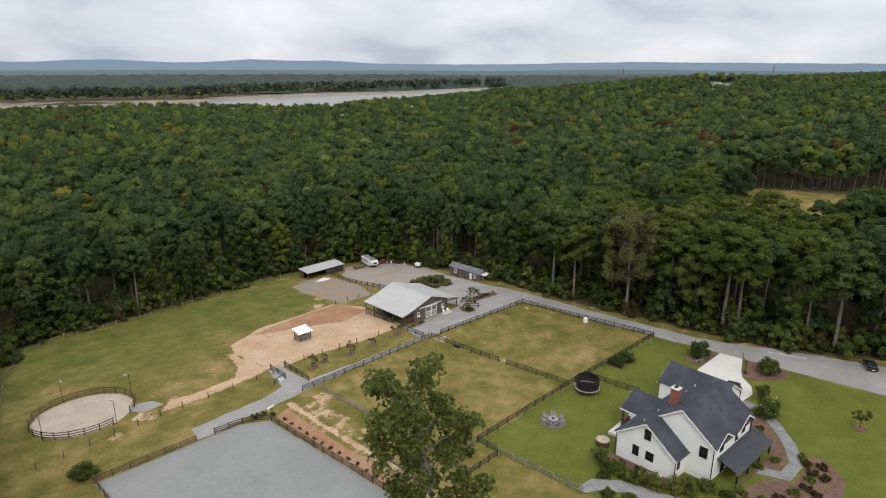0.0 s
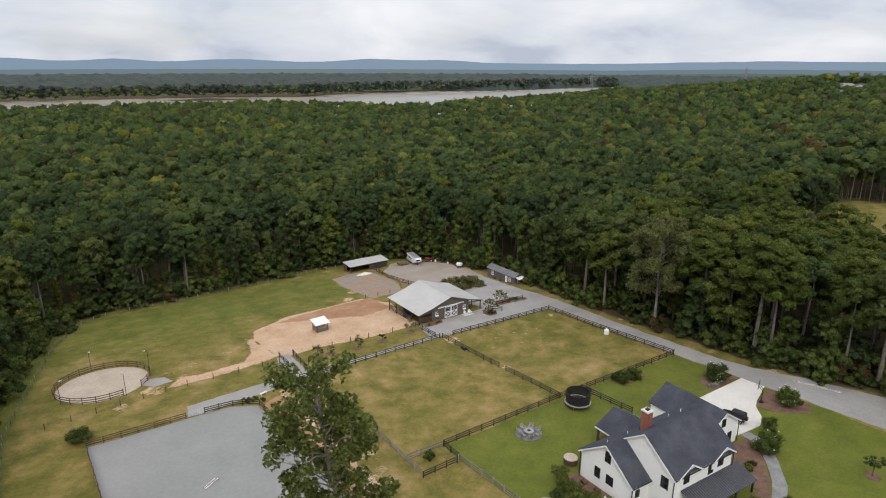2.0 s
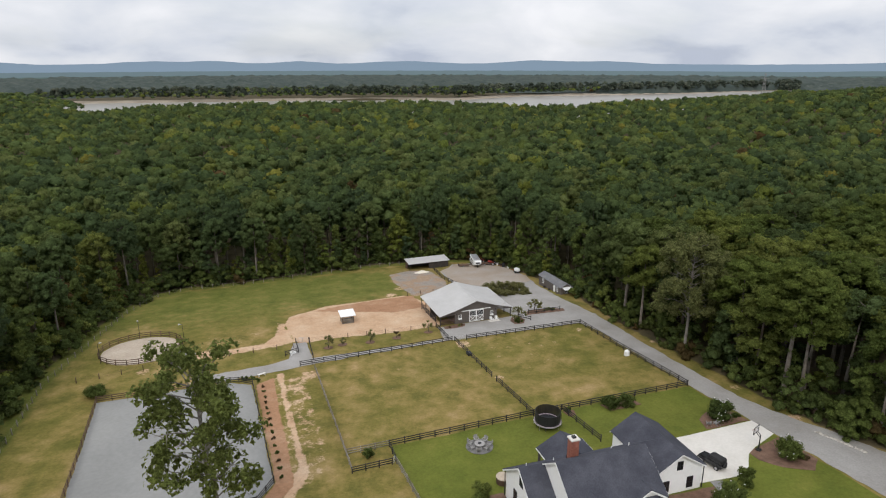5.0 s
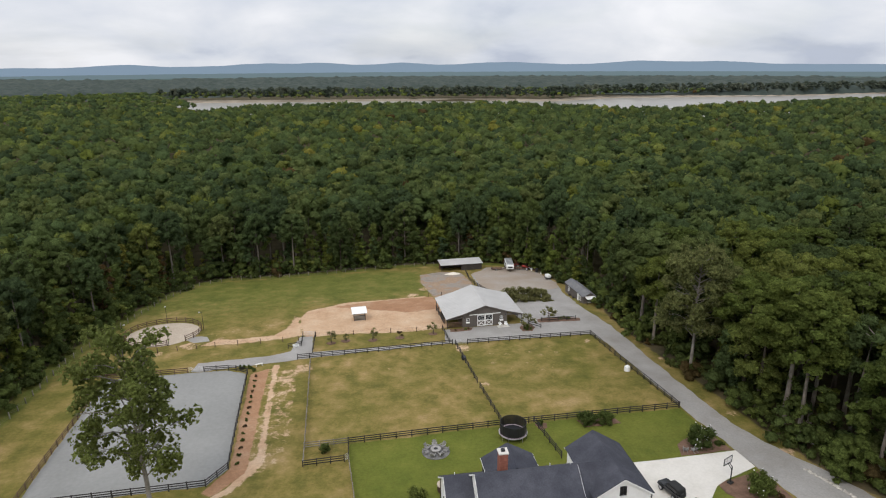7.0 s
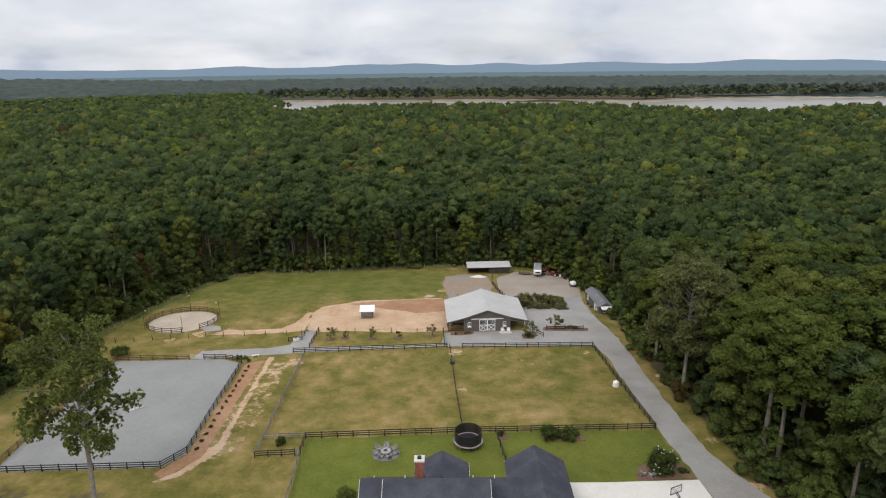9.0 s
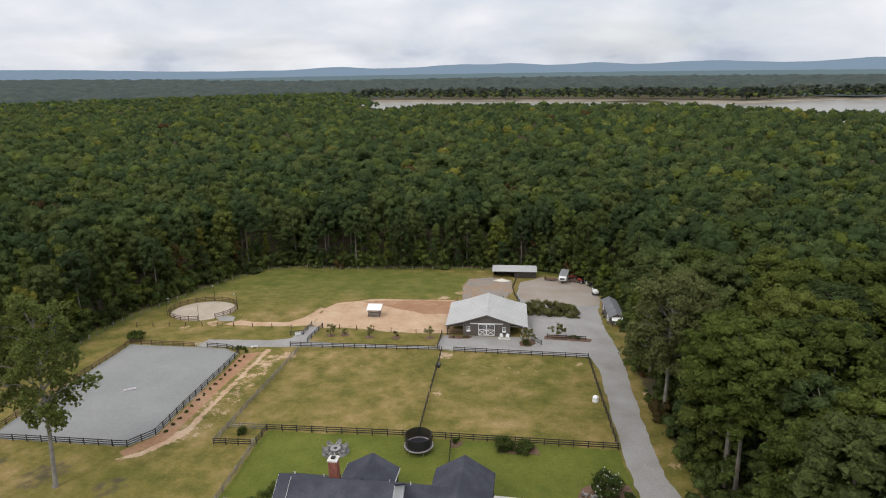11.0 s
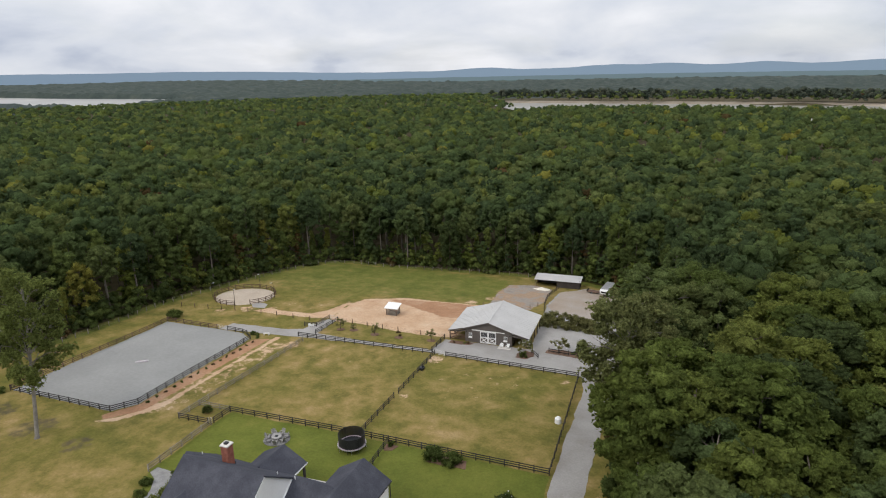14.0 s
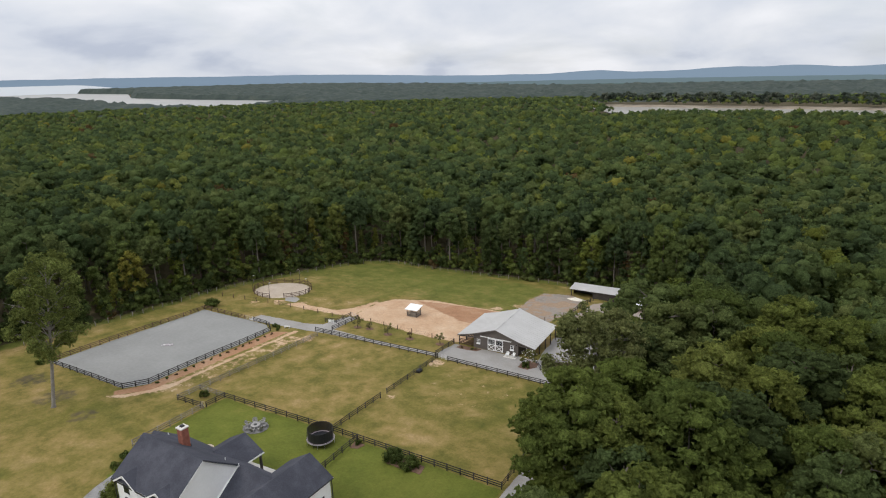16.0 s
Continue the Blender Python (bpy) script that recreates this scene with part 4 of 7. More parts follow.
# saplings and low leafy growth that close the wood's edge down to the ground
ex, ey = jitter_grid(-120, 110, -140, 110, 2.9, rng)
ed = edge_distance(CLEARING, ex, ey)
brg = np.degrees(np.arctan2(ex, ey + 125))
ok = (ed < -0.8) & (ed > -9) & (rng.uniform(0, 1, ex.size) < np.where(ex > 38, 0.5, np.where(ey > 45, 0.66, 0.45))) & (brg > -85) & (brg < 110)
saplings = []
for i, (mat, p) in enumerate(((BROAD, 0.38), (SHRUB, 0.22), (PINE, 0.14), (BROAD, 0.14), (YELLOWING, 0.10), (RUST, 0.02))):
    r = np.random.RandomState(540 + i)
    u = r.uniform(0, 1, 15)
    a = r.uniform(0, 6.28, 15)
    q = (1.7 - 1.2 * u) * np.sqrt(r.uniform(0.1, 1, 15))
    c = np.column_stack([q * np.cos(a), q * np.sin(a), 0.6 + 7.2 * u])
    ur = r.uniform(0.45, 0.85, 15)
    saplings.append((joined(core_cloud(r, c, ur * 0.75, True), leaf_cloud(r, c, ur, 15, 0.40, up=0.7)), mat, p))
forest_block("saplings", "leafy saplings closing the woodland edge", ex[ok], ey[ok], saplings, rng, (0.7, 1.85))

# far woods: a rolling canopy out to the hills
azs = np.radians(np.linspace(-88, 96, 560))
rs = np.geomspace(1600, 4640, 90)
A, R = np.meshgrid(azs, rs)
fx, fy = (R * np.sin(A)).ravel(), (R * np.cos(A) - 120).ravel()
lake = np.maximum(edge_distance(LAKE, fx, fy), edge_distance(LAKE_WEST, fx, fy))
gap = smooth(-22, -14, lake)
bump = np.random.RandomState(5).normal(size=fx.shape)
rise = 12 * smooth(1500, 4700, R.ravel())
fz = hill(fx, fy) + (rise + 14.0 + bump * 3.0) * (1 - gap) * smooth(1590, 1720, R.ravel()) - gap
na, nr = len(azs), len(rs)
ix = np.arange(na * nr).reshape(nr, na)
fq = np.stack([ix[:-1, :-1], ix[:-1, 1:], ix[1:, 1:], ix[1:, :-1]], -1).reshape(-1, 4)
reach = 2690 + 2000 * smooth(-18, -50, np.degrees(A.ravel()))
fq = fq[(gap[fq].min(1) < 0.9) & (R.ravel() < reach)[fq].all(1)]
# canopy green shifted to blue-grey: distance haze is mixed into the colour
FARWOOD = material("hazed_far_canopy", [(0.3, (0.034, 0.047, 0.042)), (0.5, (0.050, 0.064, 0.056)), (0.7, (0.074, 0.086, 0.070))], 0.018, 0.11, 0.95, spec=0.1, grain=0.3)
tagged(new("far_woods", mesh_from("far_woods", np.column_stack([fx, fy, fz]), fq, FARWOOD)), "wooded lowland stretching to the horizon", "forest", kind="stuff")

# skyline hills with two wooded rises before them, blue haze painted as glow
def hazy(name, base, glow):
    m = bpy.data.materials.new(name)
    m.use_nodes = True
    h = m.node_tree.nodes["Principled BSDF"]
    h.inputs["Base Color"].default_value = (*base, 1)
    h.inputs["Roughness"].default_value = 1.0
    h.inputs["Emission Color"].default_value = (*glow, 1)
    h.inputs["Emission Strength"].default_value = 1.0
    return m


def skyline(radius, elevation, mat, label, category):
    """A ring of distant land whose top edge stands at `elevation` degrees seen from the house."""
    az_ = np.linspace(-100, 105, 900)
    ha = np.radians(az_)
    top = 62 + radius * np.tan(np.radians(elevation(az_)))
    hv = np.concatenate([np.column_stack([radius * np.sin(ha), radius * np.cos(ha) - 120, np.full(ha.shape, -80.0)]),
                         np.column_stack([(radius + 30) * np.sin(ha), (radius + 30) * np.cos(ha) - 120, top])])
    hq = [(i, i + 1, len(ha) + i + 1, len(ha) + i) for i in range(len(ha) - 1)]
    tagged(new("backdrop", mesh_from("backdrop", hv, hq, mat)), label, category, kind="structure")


def rough_line(az_, rate, seed):
    return np.array([noise.fractal(Vector((a * rate, seed, 0)), 0.9, 2.0, 4) for a in az_])


def swell(az_, middle, wide, high):
    return high * np.exp(-((az_ - middle) / wide) ** 2)


def hill_line(az_):
    e = -0.42 + swell(az_, -18, 2.5, 0.20) + swell(az_, -7.5, 3.0, 0.24) + swell(az_, -2.5, 2.5, 0.26) + swell(az_, 4.4, 2.4, 0.24) + swell(az_, 13.5, 4.0, 0.24)
    e = e + swell(az_, 25.2, 3.4, 0.30) + swell(az_, 31.5, 3.0, 0.22) + 0.30 * smooth(44, 60, az_) + 0.42 * smooth(-26, -44, az_) + 0.12 * smooth(-44, -62, az_)
    return e + 0.035 * rough_line(az_, 0.5, 3.7)


skyline(4740, hill_line, hazy("hazy_hills", (0.05, 0.07, 0.08), (0.165, 0.225, 0.305)), "low hills along the horizon with blue haze painted as glow", "hills")
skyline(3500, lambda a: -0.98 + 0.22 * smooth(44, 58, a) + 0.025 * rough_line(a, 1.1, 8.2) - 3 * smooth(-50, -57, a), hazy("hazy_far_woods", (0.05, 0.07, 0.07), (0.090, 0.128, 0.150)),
        "wooded rise far beyond the lake, blue-green with painted haze", "forest")
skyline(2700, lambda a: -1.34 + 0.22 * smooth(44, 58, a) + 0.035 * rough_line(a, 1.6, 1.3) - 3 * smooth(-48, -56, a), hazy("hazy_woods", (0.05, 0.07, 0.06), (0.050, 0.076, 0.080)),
        "dark wooded rise beyond the lake with faint painted haze", "forest")

# upright strip before the western hills, glowing pale for the far lake's sky sheen
REACH = bpy.data.materials.new("far_water_glow")
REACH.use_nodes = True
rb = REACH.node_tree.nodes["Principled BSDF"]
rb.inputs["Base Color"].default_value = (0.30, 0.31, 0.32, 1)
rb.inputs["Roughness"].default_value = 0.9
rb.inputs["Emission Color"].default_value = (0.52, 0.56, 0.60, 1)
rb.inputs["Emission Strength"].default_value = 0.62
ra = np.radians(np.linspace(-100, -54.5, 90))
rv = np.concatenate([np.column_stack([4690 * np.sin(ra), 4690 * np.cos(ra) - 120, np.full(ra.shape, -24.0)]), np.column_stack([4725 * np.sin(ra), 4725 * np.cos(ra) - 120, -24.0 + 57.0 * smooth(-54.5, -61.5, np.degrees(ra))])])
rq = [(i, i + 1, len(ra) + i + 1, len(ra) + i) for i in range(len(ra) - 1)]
tagged(new("backdrop", mesh_from("backdrop", rv, rq, REACH)), "upright glowing strip for the pale far lake below the hills", "lake", kind="structure")

# ---- farmhouse ----
def window_part(parent, x, y, z, w, h, facing, mullions=(1, 1), trim=None, pane=None):
    """A window in a wall: frame with a sub-pane and bars. facing: '-x', '+x', '-y' or '+y'. x, y, z: middle of the window on the wall's face."""
    turn = {'-y': 0, '+x': 90, '+y': 180, '-x': -90}[facing]
    m = pose(x, y, z, 0, 0, turn)
    bm = bmesh.new()
    f = 0.09
    for a in ((-w / 2 - f, -w / 2, -h / 2 - f, h / 2 + f), (w / 2, w / 2 + f, -h / 2 - f, h / 2 + f), (-w / 2, w / 2, h / 2, h / 2 + f), (-w / 2, w / 2, -h / 2 - f, -h / 2)):
        add_box(bm, a[0], a[1], -0.06, 0.04, a[2], a[3])
    for i in range(1, mullions[0] + 1):
        u = -w / 2 + w * i / (mullions[0] + 1)
        add_box(bm, u - 0.03, u + 0.03, -0.045, 0.0, -h / 2, h / 2)
    for i in range(1, mullions[1] + 1):
        v = -h / 2 + h * i / (mullions[1] + 1)
        add_box(bm, -w / 2, w / 2, -0.047, 0.0, v - 0.03, v + 0.03)
    win = part("window", bm, trim or BLACK_METAL, parent, m=m)
    part("pane", box(-w / 2, w / 2, -0.025, 0.02, -h / 2, h / 2), pane or GLASS, win)
    part("sill", box(-w / 2 - 0.14, w / 2 + 0.14, -0.12, 0.0, -h / 2 - f - 0.06, -h / 2 - f), WHITE_PAINT, win)
    return win


HX, HY, HZ = 0.0, -62.0, 3.0
house = thing("house", "white two-storey farmhouse with charcoal shingle roofs", "house", pose(HX, HY, HZ))
SL = 0.73                                            # pitch of the main roof
def n_plane(y):                                      # the long north slope
    return 4.5 + SL * (6.1 - y)


def wall_block(name, x0, x1, outline):
    return part(name, prism(outline, 'x', x0, x1), WHITE_SIDING, house)


wall_block("wall", -11.3, -8.0, [(5.8, -1.0), (5.8, n_plane(5.8) - 0.25), (1.2, n_plane(1.2) - 0.25), (-3.6, 4.7 - 0.2), (-3.6, -1.0)])
wall_block("wall", -8.0, 4.4, [(5.8, -1.0), (5.8, n_plane(5.8) - 0.25), (-2.3, n_plane(-2.3) - 0.25), (-7.3, 6.75), (-7.3, -1.0)])
wall_block("wall", 4.4, 8.0, [(5.8, -1.0), (5.8, n_plane(5.8) - 0.25), (3.2, n_plane(3.2) - 0.25), (-1.0, 3.5), (-1.0, -1.0)])
part("wall", prism([(7.9, -1.0), (7.9, 4.45), (11.7, 6.7), (15.5, 4.45), (15.5, -1.0)], 'y', -1.1, 9.6), WHITE_SIDING, house)


def roof_part(quad, thick=0.2, mat=SHINGLE, name="roof"):
    return part(name, add_slab(bmesh.new(), quad, thick), mat, house)


def on_n(x, y):
    return (x, y, n_plane(y))


roof_part([on_n(-11.65, 6.15), on_n(-11.65, 1.2), on_n(-8.0, 1.2), on_n(-8.0, 6.15)])
roof_part([(-11.65, 1.2, n_plane(1.2)), (-11.65, -4.0, n_plane(1.2) - SL * 5.2), (-7.9, -4.0, n_plane(1.2) - SL * 5.2), (-7.9, 1.2, n_plane(1.2))])
roof_part([on_n(-8.3, 1.2), on_n(-8.3, -2.3), on_n(4.7, -2.3), on_n(4.7, 1.2)])
roof_part([on_n(-8.0, 6.15), on_n(-8.0, 1.2), on_n(4.7, 1.2), on_n(4.7, 6.15)])
zr = n_plane(-2.3)
roof_part([(-8.3, -2.3, zr), (-8.3, -7.75, zr - SL * 5.45), (4.7, -7.75, zr - SL * 5.45), (4.7, -2.3, zr)])
roof_part([on_n(4.7, 6.15), on_n(4.7, 3.2), on_n(11.0, 3.2), on_n(8.2, 6.15)])
roof_part([(4.7, 3.2, n_plane(3.2)), (4.7, -1.4, n_plane(3.2) - SL * 4.6), (8.5, -1.4, n_plane(3.2) - SL * 4.6), (11.0, 3.2, n_plane(3.2))])
GS = 0.62                                            # garage pitch
for s in (-1, 1):
    roof_part([(11.7, -1.45, 6.95), (11.7 + s * 4.15, -1.45, 6.95 - GS * 4.15), (11.7 + s * 4.15, 9.95, 6.95 - GS * 4.15), (11.7, 9.95, 6.95)])
    roof_part([(-1.3, 3.6, 6.5), (-1.3 + s * 3.8, 3.6, 6.5 - 0.56 * 3.8), (-1.3 + s * 3.8, 9.4, 6.5 - 0.56 * 3.8), (-1.3, 9.4, 6.5)])
# white rake boards along the gables
def rake(a, b, w=0.06, h=0.2):
    part("rake_board", beam((a[0], a[1], a[2] - 0.22), (b[0], b[1], b[2] - 0.22), w, h), WHITE_PAINT, house)


def soffit_pair(x, y0, z0, y1, z1):
    rake((x, y0, z0), (x, y1, z1))


soffit_pair(-11.68, 6.15, n_plane(6.15), 1.2, n_plane(1.2))
soffit_pair(-11.68, 1.2, n_plane(1.2), -4.0, n_plane(1.2) - SL * 5.2)
soffit_pair(-8.33, 1.2, n_plane(1.2), -2.3, zr)
soffit_pair(-8.33, -2.3, zr, -7.75, zr - SL * 5.45)
soffit_pair(4.73, -2.3, zr, -7.75, zr - SL * 5.45)
for s in (-1, 1):
    rake((11.7, -1.48, 6.95), (11.7 + s * 4.15, -1.48, 6.95 - GS * 4.15))
    rake((11.7, 9.98, 6.95), (11.7 + s * 4.15, 9.98, 6.95 - GS * 4.15))
    rake((-1.3, 9.43, 6.5), (-1.3 + s * 3.8, 9.43, 6.5 - 0.56 * 3.8))
    part("fascia", box(-1.3 + s * 3.78 - 0.03, -1.3 + s * 3.78 + 0.05, 5.9, 9.4, 4.1, 4.36), WHITE_PAINT, house)
# west gable windows, south wall, garage
window_part(house, -11.32, 0.9, 6.1, 0.85, 1.5, '-x')
window_part(house, -11.32, 2.6, 2.7, 0.85, 1.5, '-x')
window_part(house, -11.32, 0.3, 2.75, 1.1, 1.25, '-x')
window_part(house, -8.02, -6.0, 5.2, 1.0, 1.55, '-x')
window_part(house, -10.2, -3.62, 2.8, 0.6, 1.0, '-y')
window_part(house, 11.7, -1.12, 4.9, 0.75, 1.2, '-y')
window_part(house, 9.7, -1.12, 1.9, 0.85, 1.6, '-y')
window_part(house, 13.6, -1.12, 1.9, 0.85, 1.6, '-y')
window_part(house, -0.2, -7.32, 5.2, 0.9, 1.4, '-y')
for u in (-4, 0, 3):
    window_part(house, u, -7.32, 1.9, 1.0, 1.8, '-y')
window_part(house, 6.2, -1.02, 1.9, 0.9, 1.5, '-y')
for u in (0.8, 5.2):
    bm = bmesh.new()
    add_box(bm, 15.48, 15.56, u, u + 3.0, -0.3, 2.3)
    for k in range(1, 4):
        add_box(bm, 15.55, 15.585, u + 0.05, u + 2.95, -0.3 + k * 0.65 - 0.03, -0.3 + k * 0.65 + 0.03)
    part("garage_door", bm, BLACK_METAL, house, "black panelled garage door")
# two gabled wall dormers over the porch
for u in (-5.2, 2.0):
    part("dormer", prism([(u - 2.1, 5.0), (u + 2.1, 5.0), (u + 2.1, 6.75), (u, 7.95), (u - 2.1, 6.75)], 'y', -7.42, -5.2), WHITE_SIDING, house)
    for s in (-1, 1):
        roof_part([(u, -7.85, 8.2), (u + s * 2.45, -7.85, 6.65), (u + s * 2.45, -7.3, 6.65), (u, -5.2, 8.2)], 0.14, name="dormer_roof")
        rake((u, -7.88, 8.2), (u + s * 2.45, -7.88, 6.65), 0.05, 0.22)
    window_part(house, u - 0.3, -7.44, 5.9, 0.95, 1.6, '-y')
# front porch with a standing-seam roof
bm = add_slab(bmesh.new(), [(-6.2, -7.3, 4.1), (-6.2, -10.6, 3.0), (6.0, -10.6, 3.0), (6.0, -7.3, 4.1)], 0.12)
porch_roof = part("porch_roof", bm, METAL_DARK, house, "dark standing-seam metal porch roof")
for k in range(31):
    u = -6.15 + k * 0.4
    part("seam", beam((u, -7.32, 4.12), (u, -10.6, 3.02), 0.06, 0.08), METAL_SEAM, porch_roof)
for u in (-5.8, -2.0, 1.8, 5.6):
    part("porch_post", box(u - 0.12, u + 0.12, -10.35, -10.11, 0.0, 2.95, 0.02), BLACK_PAINT, house)
part("porch_beam", box(-6.0, 5.8, -10.35, -10.1, 2.68, 2.93), WHITE_PAINT, house)
part("porch_floor", box(-6.2, 6.0, -10.6, -7.32, -0.6, 0.06), BRICK, house, "red brick porch floor")
# chimney
chim = part("chimney", box(-4.55, -3.45, 0.45, 1.55, 6.5, 10.95), BRICK, house, "red brick chimney with a white cap")
bm = box(-4.66, -3.34, 0.34, 1.66, 10.95, 11.16, 0.03)
part("cap", bm, CONCRETE, chim)
part("flue", box(-4.25, -3.75, 0.75, 1.25, 11.17, 11.38), BLACK_METAL, chim)
part("flashing", box(-4.6, -3.4, 1.56, 1.62, 7.7, 8.25), BLACK_METAL, chim)
# gutters and downpipes
for (x, y, z0, z1) in ((-11.4, 5.95, 0, 4.5), (-11.4, -3.75, 0, 4.0), (-8.1, -7.5, 0, 6.6), (4.5, -7.5, 4, 6.6), (15.7, -1.2, 0, 4.3), (15.7, 9.7, 0, 4.3)):
    part("downpipe", beam((x, y, z0 - 0.4), (x, y, z1), 0.1, 0.1), BLACK_METAL, house)
for (a, b) in (((-8.3, -7.82, 6.55), (4.7, -7.82, 6.55)), ((-11.6, -4.07, 4.2), (-8.0, -4.07, 4.2)), ((-11.6, 6.22, 4.38), (-5.1, 6.22, 4.38)), ((15.9, -1.4, 4.3), (15.9, 9.9, 4.3))):
    part("gutter", beam(a, b, 0.12, 0.12), BLACK_METAL, house)
for u in (-10, -6, 5.6, 2.8):
    part("roof_vent", tube([(u, 2.4, n_plane(2.4) - 0.1), (u, 2.4, n_plane(2.4) + 0.35)], [0.06, 0.06]), WHITE_PAINT, house)
# covered patio posts
for (x, y) in ((-4.7, 9.0), (2.1, 9.0), (-4.7, 6.4), (2.1, 6.4)):
    part("patio_post", box(x - 0.16, x + 0.16, y - 0.16, y + 0.16, -0.6, 4.2, 0.02), DARK_VOID, house)
part("patio_wall", box(-4.4, -2.9, 8.6, 9.1, -0.6, 2.2), BRICK, house, "brick outdoor hearth wall")
patch("patio", [(-7.0, -52.0), (4.6, -51.0), (4.6, -56.2), (-7.0, -56.2)], CONCRETE, 0.5, "pale concrete patio under the covered porch", "patio", wobble=0.01, seed=9)
patch("side_patio", [(-14.2, -55.5), (-11.35, -55.5), (-11.35, -65.5), (-14.0, -65.6)], MULCH, 0.1, "dark brick side terrace below the gable", "terrace", wobble=0.03, seed=10)
WALK1 = [(-22.3, -57), (-19, -57.2), (-16.5, -60.2), (-14.8, -66), (-12.5, -72), (-14.6, -73), (-17, -68), (-18.6, -62), (-20.4, -59.5), (-22.4, -58.6)]
patch("footpath", WALK1, PAVER, 0.06, "curving grey gravel footpath beside the hedge", "footpath", wobble=0.06, seed=11)
WALK2 = [(17.8, -62.6), (19.6, -62.9), (19.3, -66), (15.5, -70.3), (11, -74.2), (5.5, -77.2), (0.5, -77.2), (-1.0, -73.0), (1.2, -73.0), (2.0, -75.4), (5.2, -75.3), (10, -72.6), (14, -69.2), (17.2, -65.6)]
patch("footpath", WALK2, PAVER, 0.06, "curving grey path from driveway to front porch", "footpath", wobble=0.05, seed=12)
BED = [(-8, -72.6), (1.0, -73.2), (2.0, -75.2), (5.2, -75.1), (10, -72.4), (14, -69.0), (17, -65.4), (17.5, -63.6), (9, -63.4), (6.6, -66), (6.6, -72.6)]
patch("flower_bed", BED, MULCH, 0.05, "brown mulched planting bed before the porch", "flower bed", wobble=0.15, seed=13)
patch("flower_bed", [(-8, -73), (-1.2, -74.5), (0.5, -77.5), (5.6, -77.6), (8.6, -76), (9.6, -79), (5, -83), (-4, -84), (-10, -80)], MULCH, 0.05, "brown mulched bed across the front path", "flower bed", wobble=0.2, seed=14)
patch("flower_bed", [(28.4, -57.8), (30.8, -57.6), (36.2, -56.2), (37, -63), (34, -65.2), (30.4, -63.2), (28.6, -60.4)], MULCH, 0.05, "brown mulched bed between lawn and lane", "flower bed", wobble=0.15, seed=15)
patch("flower_bed", [(27.2, -50.6), (35.6, -50.4), (35, -46), (31, -45.8), (28, -47.6)], MULCH, 0.045, "brown mulched bed above the parking pad", "flower bed", wobble=0.15, seed=16)
patch("flower_bed", [(22.0, -79.6), (22.5, -80.6), (23.6, -80.7), (24.3, -79.6), (23.6, -78.6), (22.6, -78.6)], MULCH, 0.06, "round mulch ring under a young tree", "flower bed", step=0.7, wobble=0.06, seed=17)
patch("flower_bed", [(7.4, -37.6), (9.6, -37.6), (9.2, -39.2), (7.9, -39.6)], MULCH, 0.05, "mulch patch at the garden fence", "flower bed", step=0.7, wobble=0.06, seed=18)
patch("flower_bed", [(15, -37.6), (21.5, -37.6), (22, -39.8), (15.6, -40)], MULCH, 0.05, "mulch bed under rounded shrubs", "flower bed", step=0.7, wobble=0.15, seed=19)

# ---- far off: a large house on the eastern rise, and power line towers ----
def far_house(x, y, turn):
    ob = thing("house", "large pale house with grey hipped roofs among distant trees", "house", pose(x, y, ground_z(x, y), 0, 0, turn))
    for (x0, x1, y0, y1, h, top) in ((-14, 6, -6, 6, 5.4, 8.8), (6, 16, -7.5, 4, 4.2, 7.2)):
        part("wall", box(x0, x1, y0, y1, -2, h), MORTAR, ob)
        bm = bmesh.new()
        a = [bm.verts.new(p) for p in ((x0 - 0.6, y0 - 0.6, h), (x1 + 0.6, y0 - 0.6, h), (x1 + 0.6, y1 + 0.6, h), (x0 - 0.6, y1 + 0.6, h))]
        ym = (y0 + y1) / 2
        r = [bm.verts.new((x0 + 4, ym, top)), bm.verts.new((x1 - 4, ym, top))]
        for f in ((a[0], a[1], r[1], r[0]), (a[1], a[2], r[1]), (a[2], a[3], r[0], r[1]), (a[3], a[0], r[0]), (a[3], a[2], a[1], a[0])):
            bm.faces.new(f)
        part("roof", bm, PAVER, ob)
        n = int((x1 - x0) / 3)
        for k in range(n):
            for z in (2.6,):
                window_part(ob, x0 + (k + 0.5) * (x1 - x0) / n, y0 - 0.03, z, 1.2, 1.6, '-y')


far_house(824, 320, -60)


def pylon(x, y, h, turn):
    ob = thing("transmission_tower", "grey steel lattice power line tower above the forest", "tower", pose(x, y, ground_z(x, y), 0, 0, turn), "power line towers")
    w = 5.0
    for sx in (-1, 1):
        for sy in (-1, 1):
            part("leg", beam((sx * w, sy * w, -1), (sx * 0.7, sy * 0.7, h), 0.35, 0.35), PAVER, ob)
    for k in range(7):
        z0, z1 = h * k / 7, h * (k + 1) / 7
        w0, w1 = w + (0.7 - w) * k / 7, w + (0.7 - w) * (k + 1) / 7
        for sy in (-1, 1):
            part("brace", beam((-w0, sy * w0, z0), (w1, sy * w1, z1), 0.3, 0.3), PAVER, ob)
            part("brace", beam((w0, sy * w0, z0), (-w1, sy * w1, z1), 0.3, 0.3), PAVER, ob)
    for z in (0.7, 0.82, 0.94):
        part("cross_arm", beam((-8, 0, h * z), (8, 0, h * z), 0.45, 0.45), PAVER, ob)


for (x, y, h) in ((987, 948, 58), (1351, 810, 60), (1784, 614, 50)):
    pylon(x, y, h, -40)

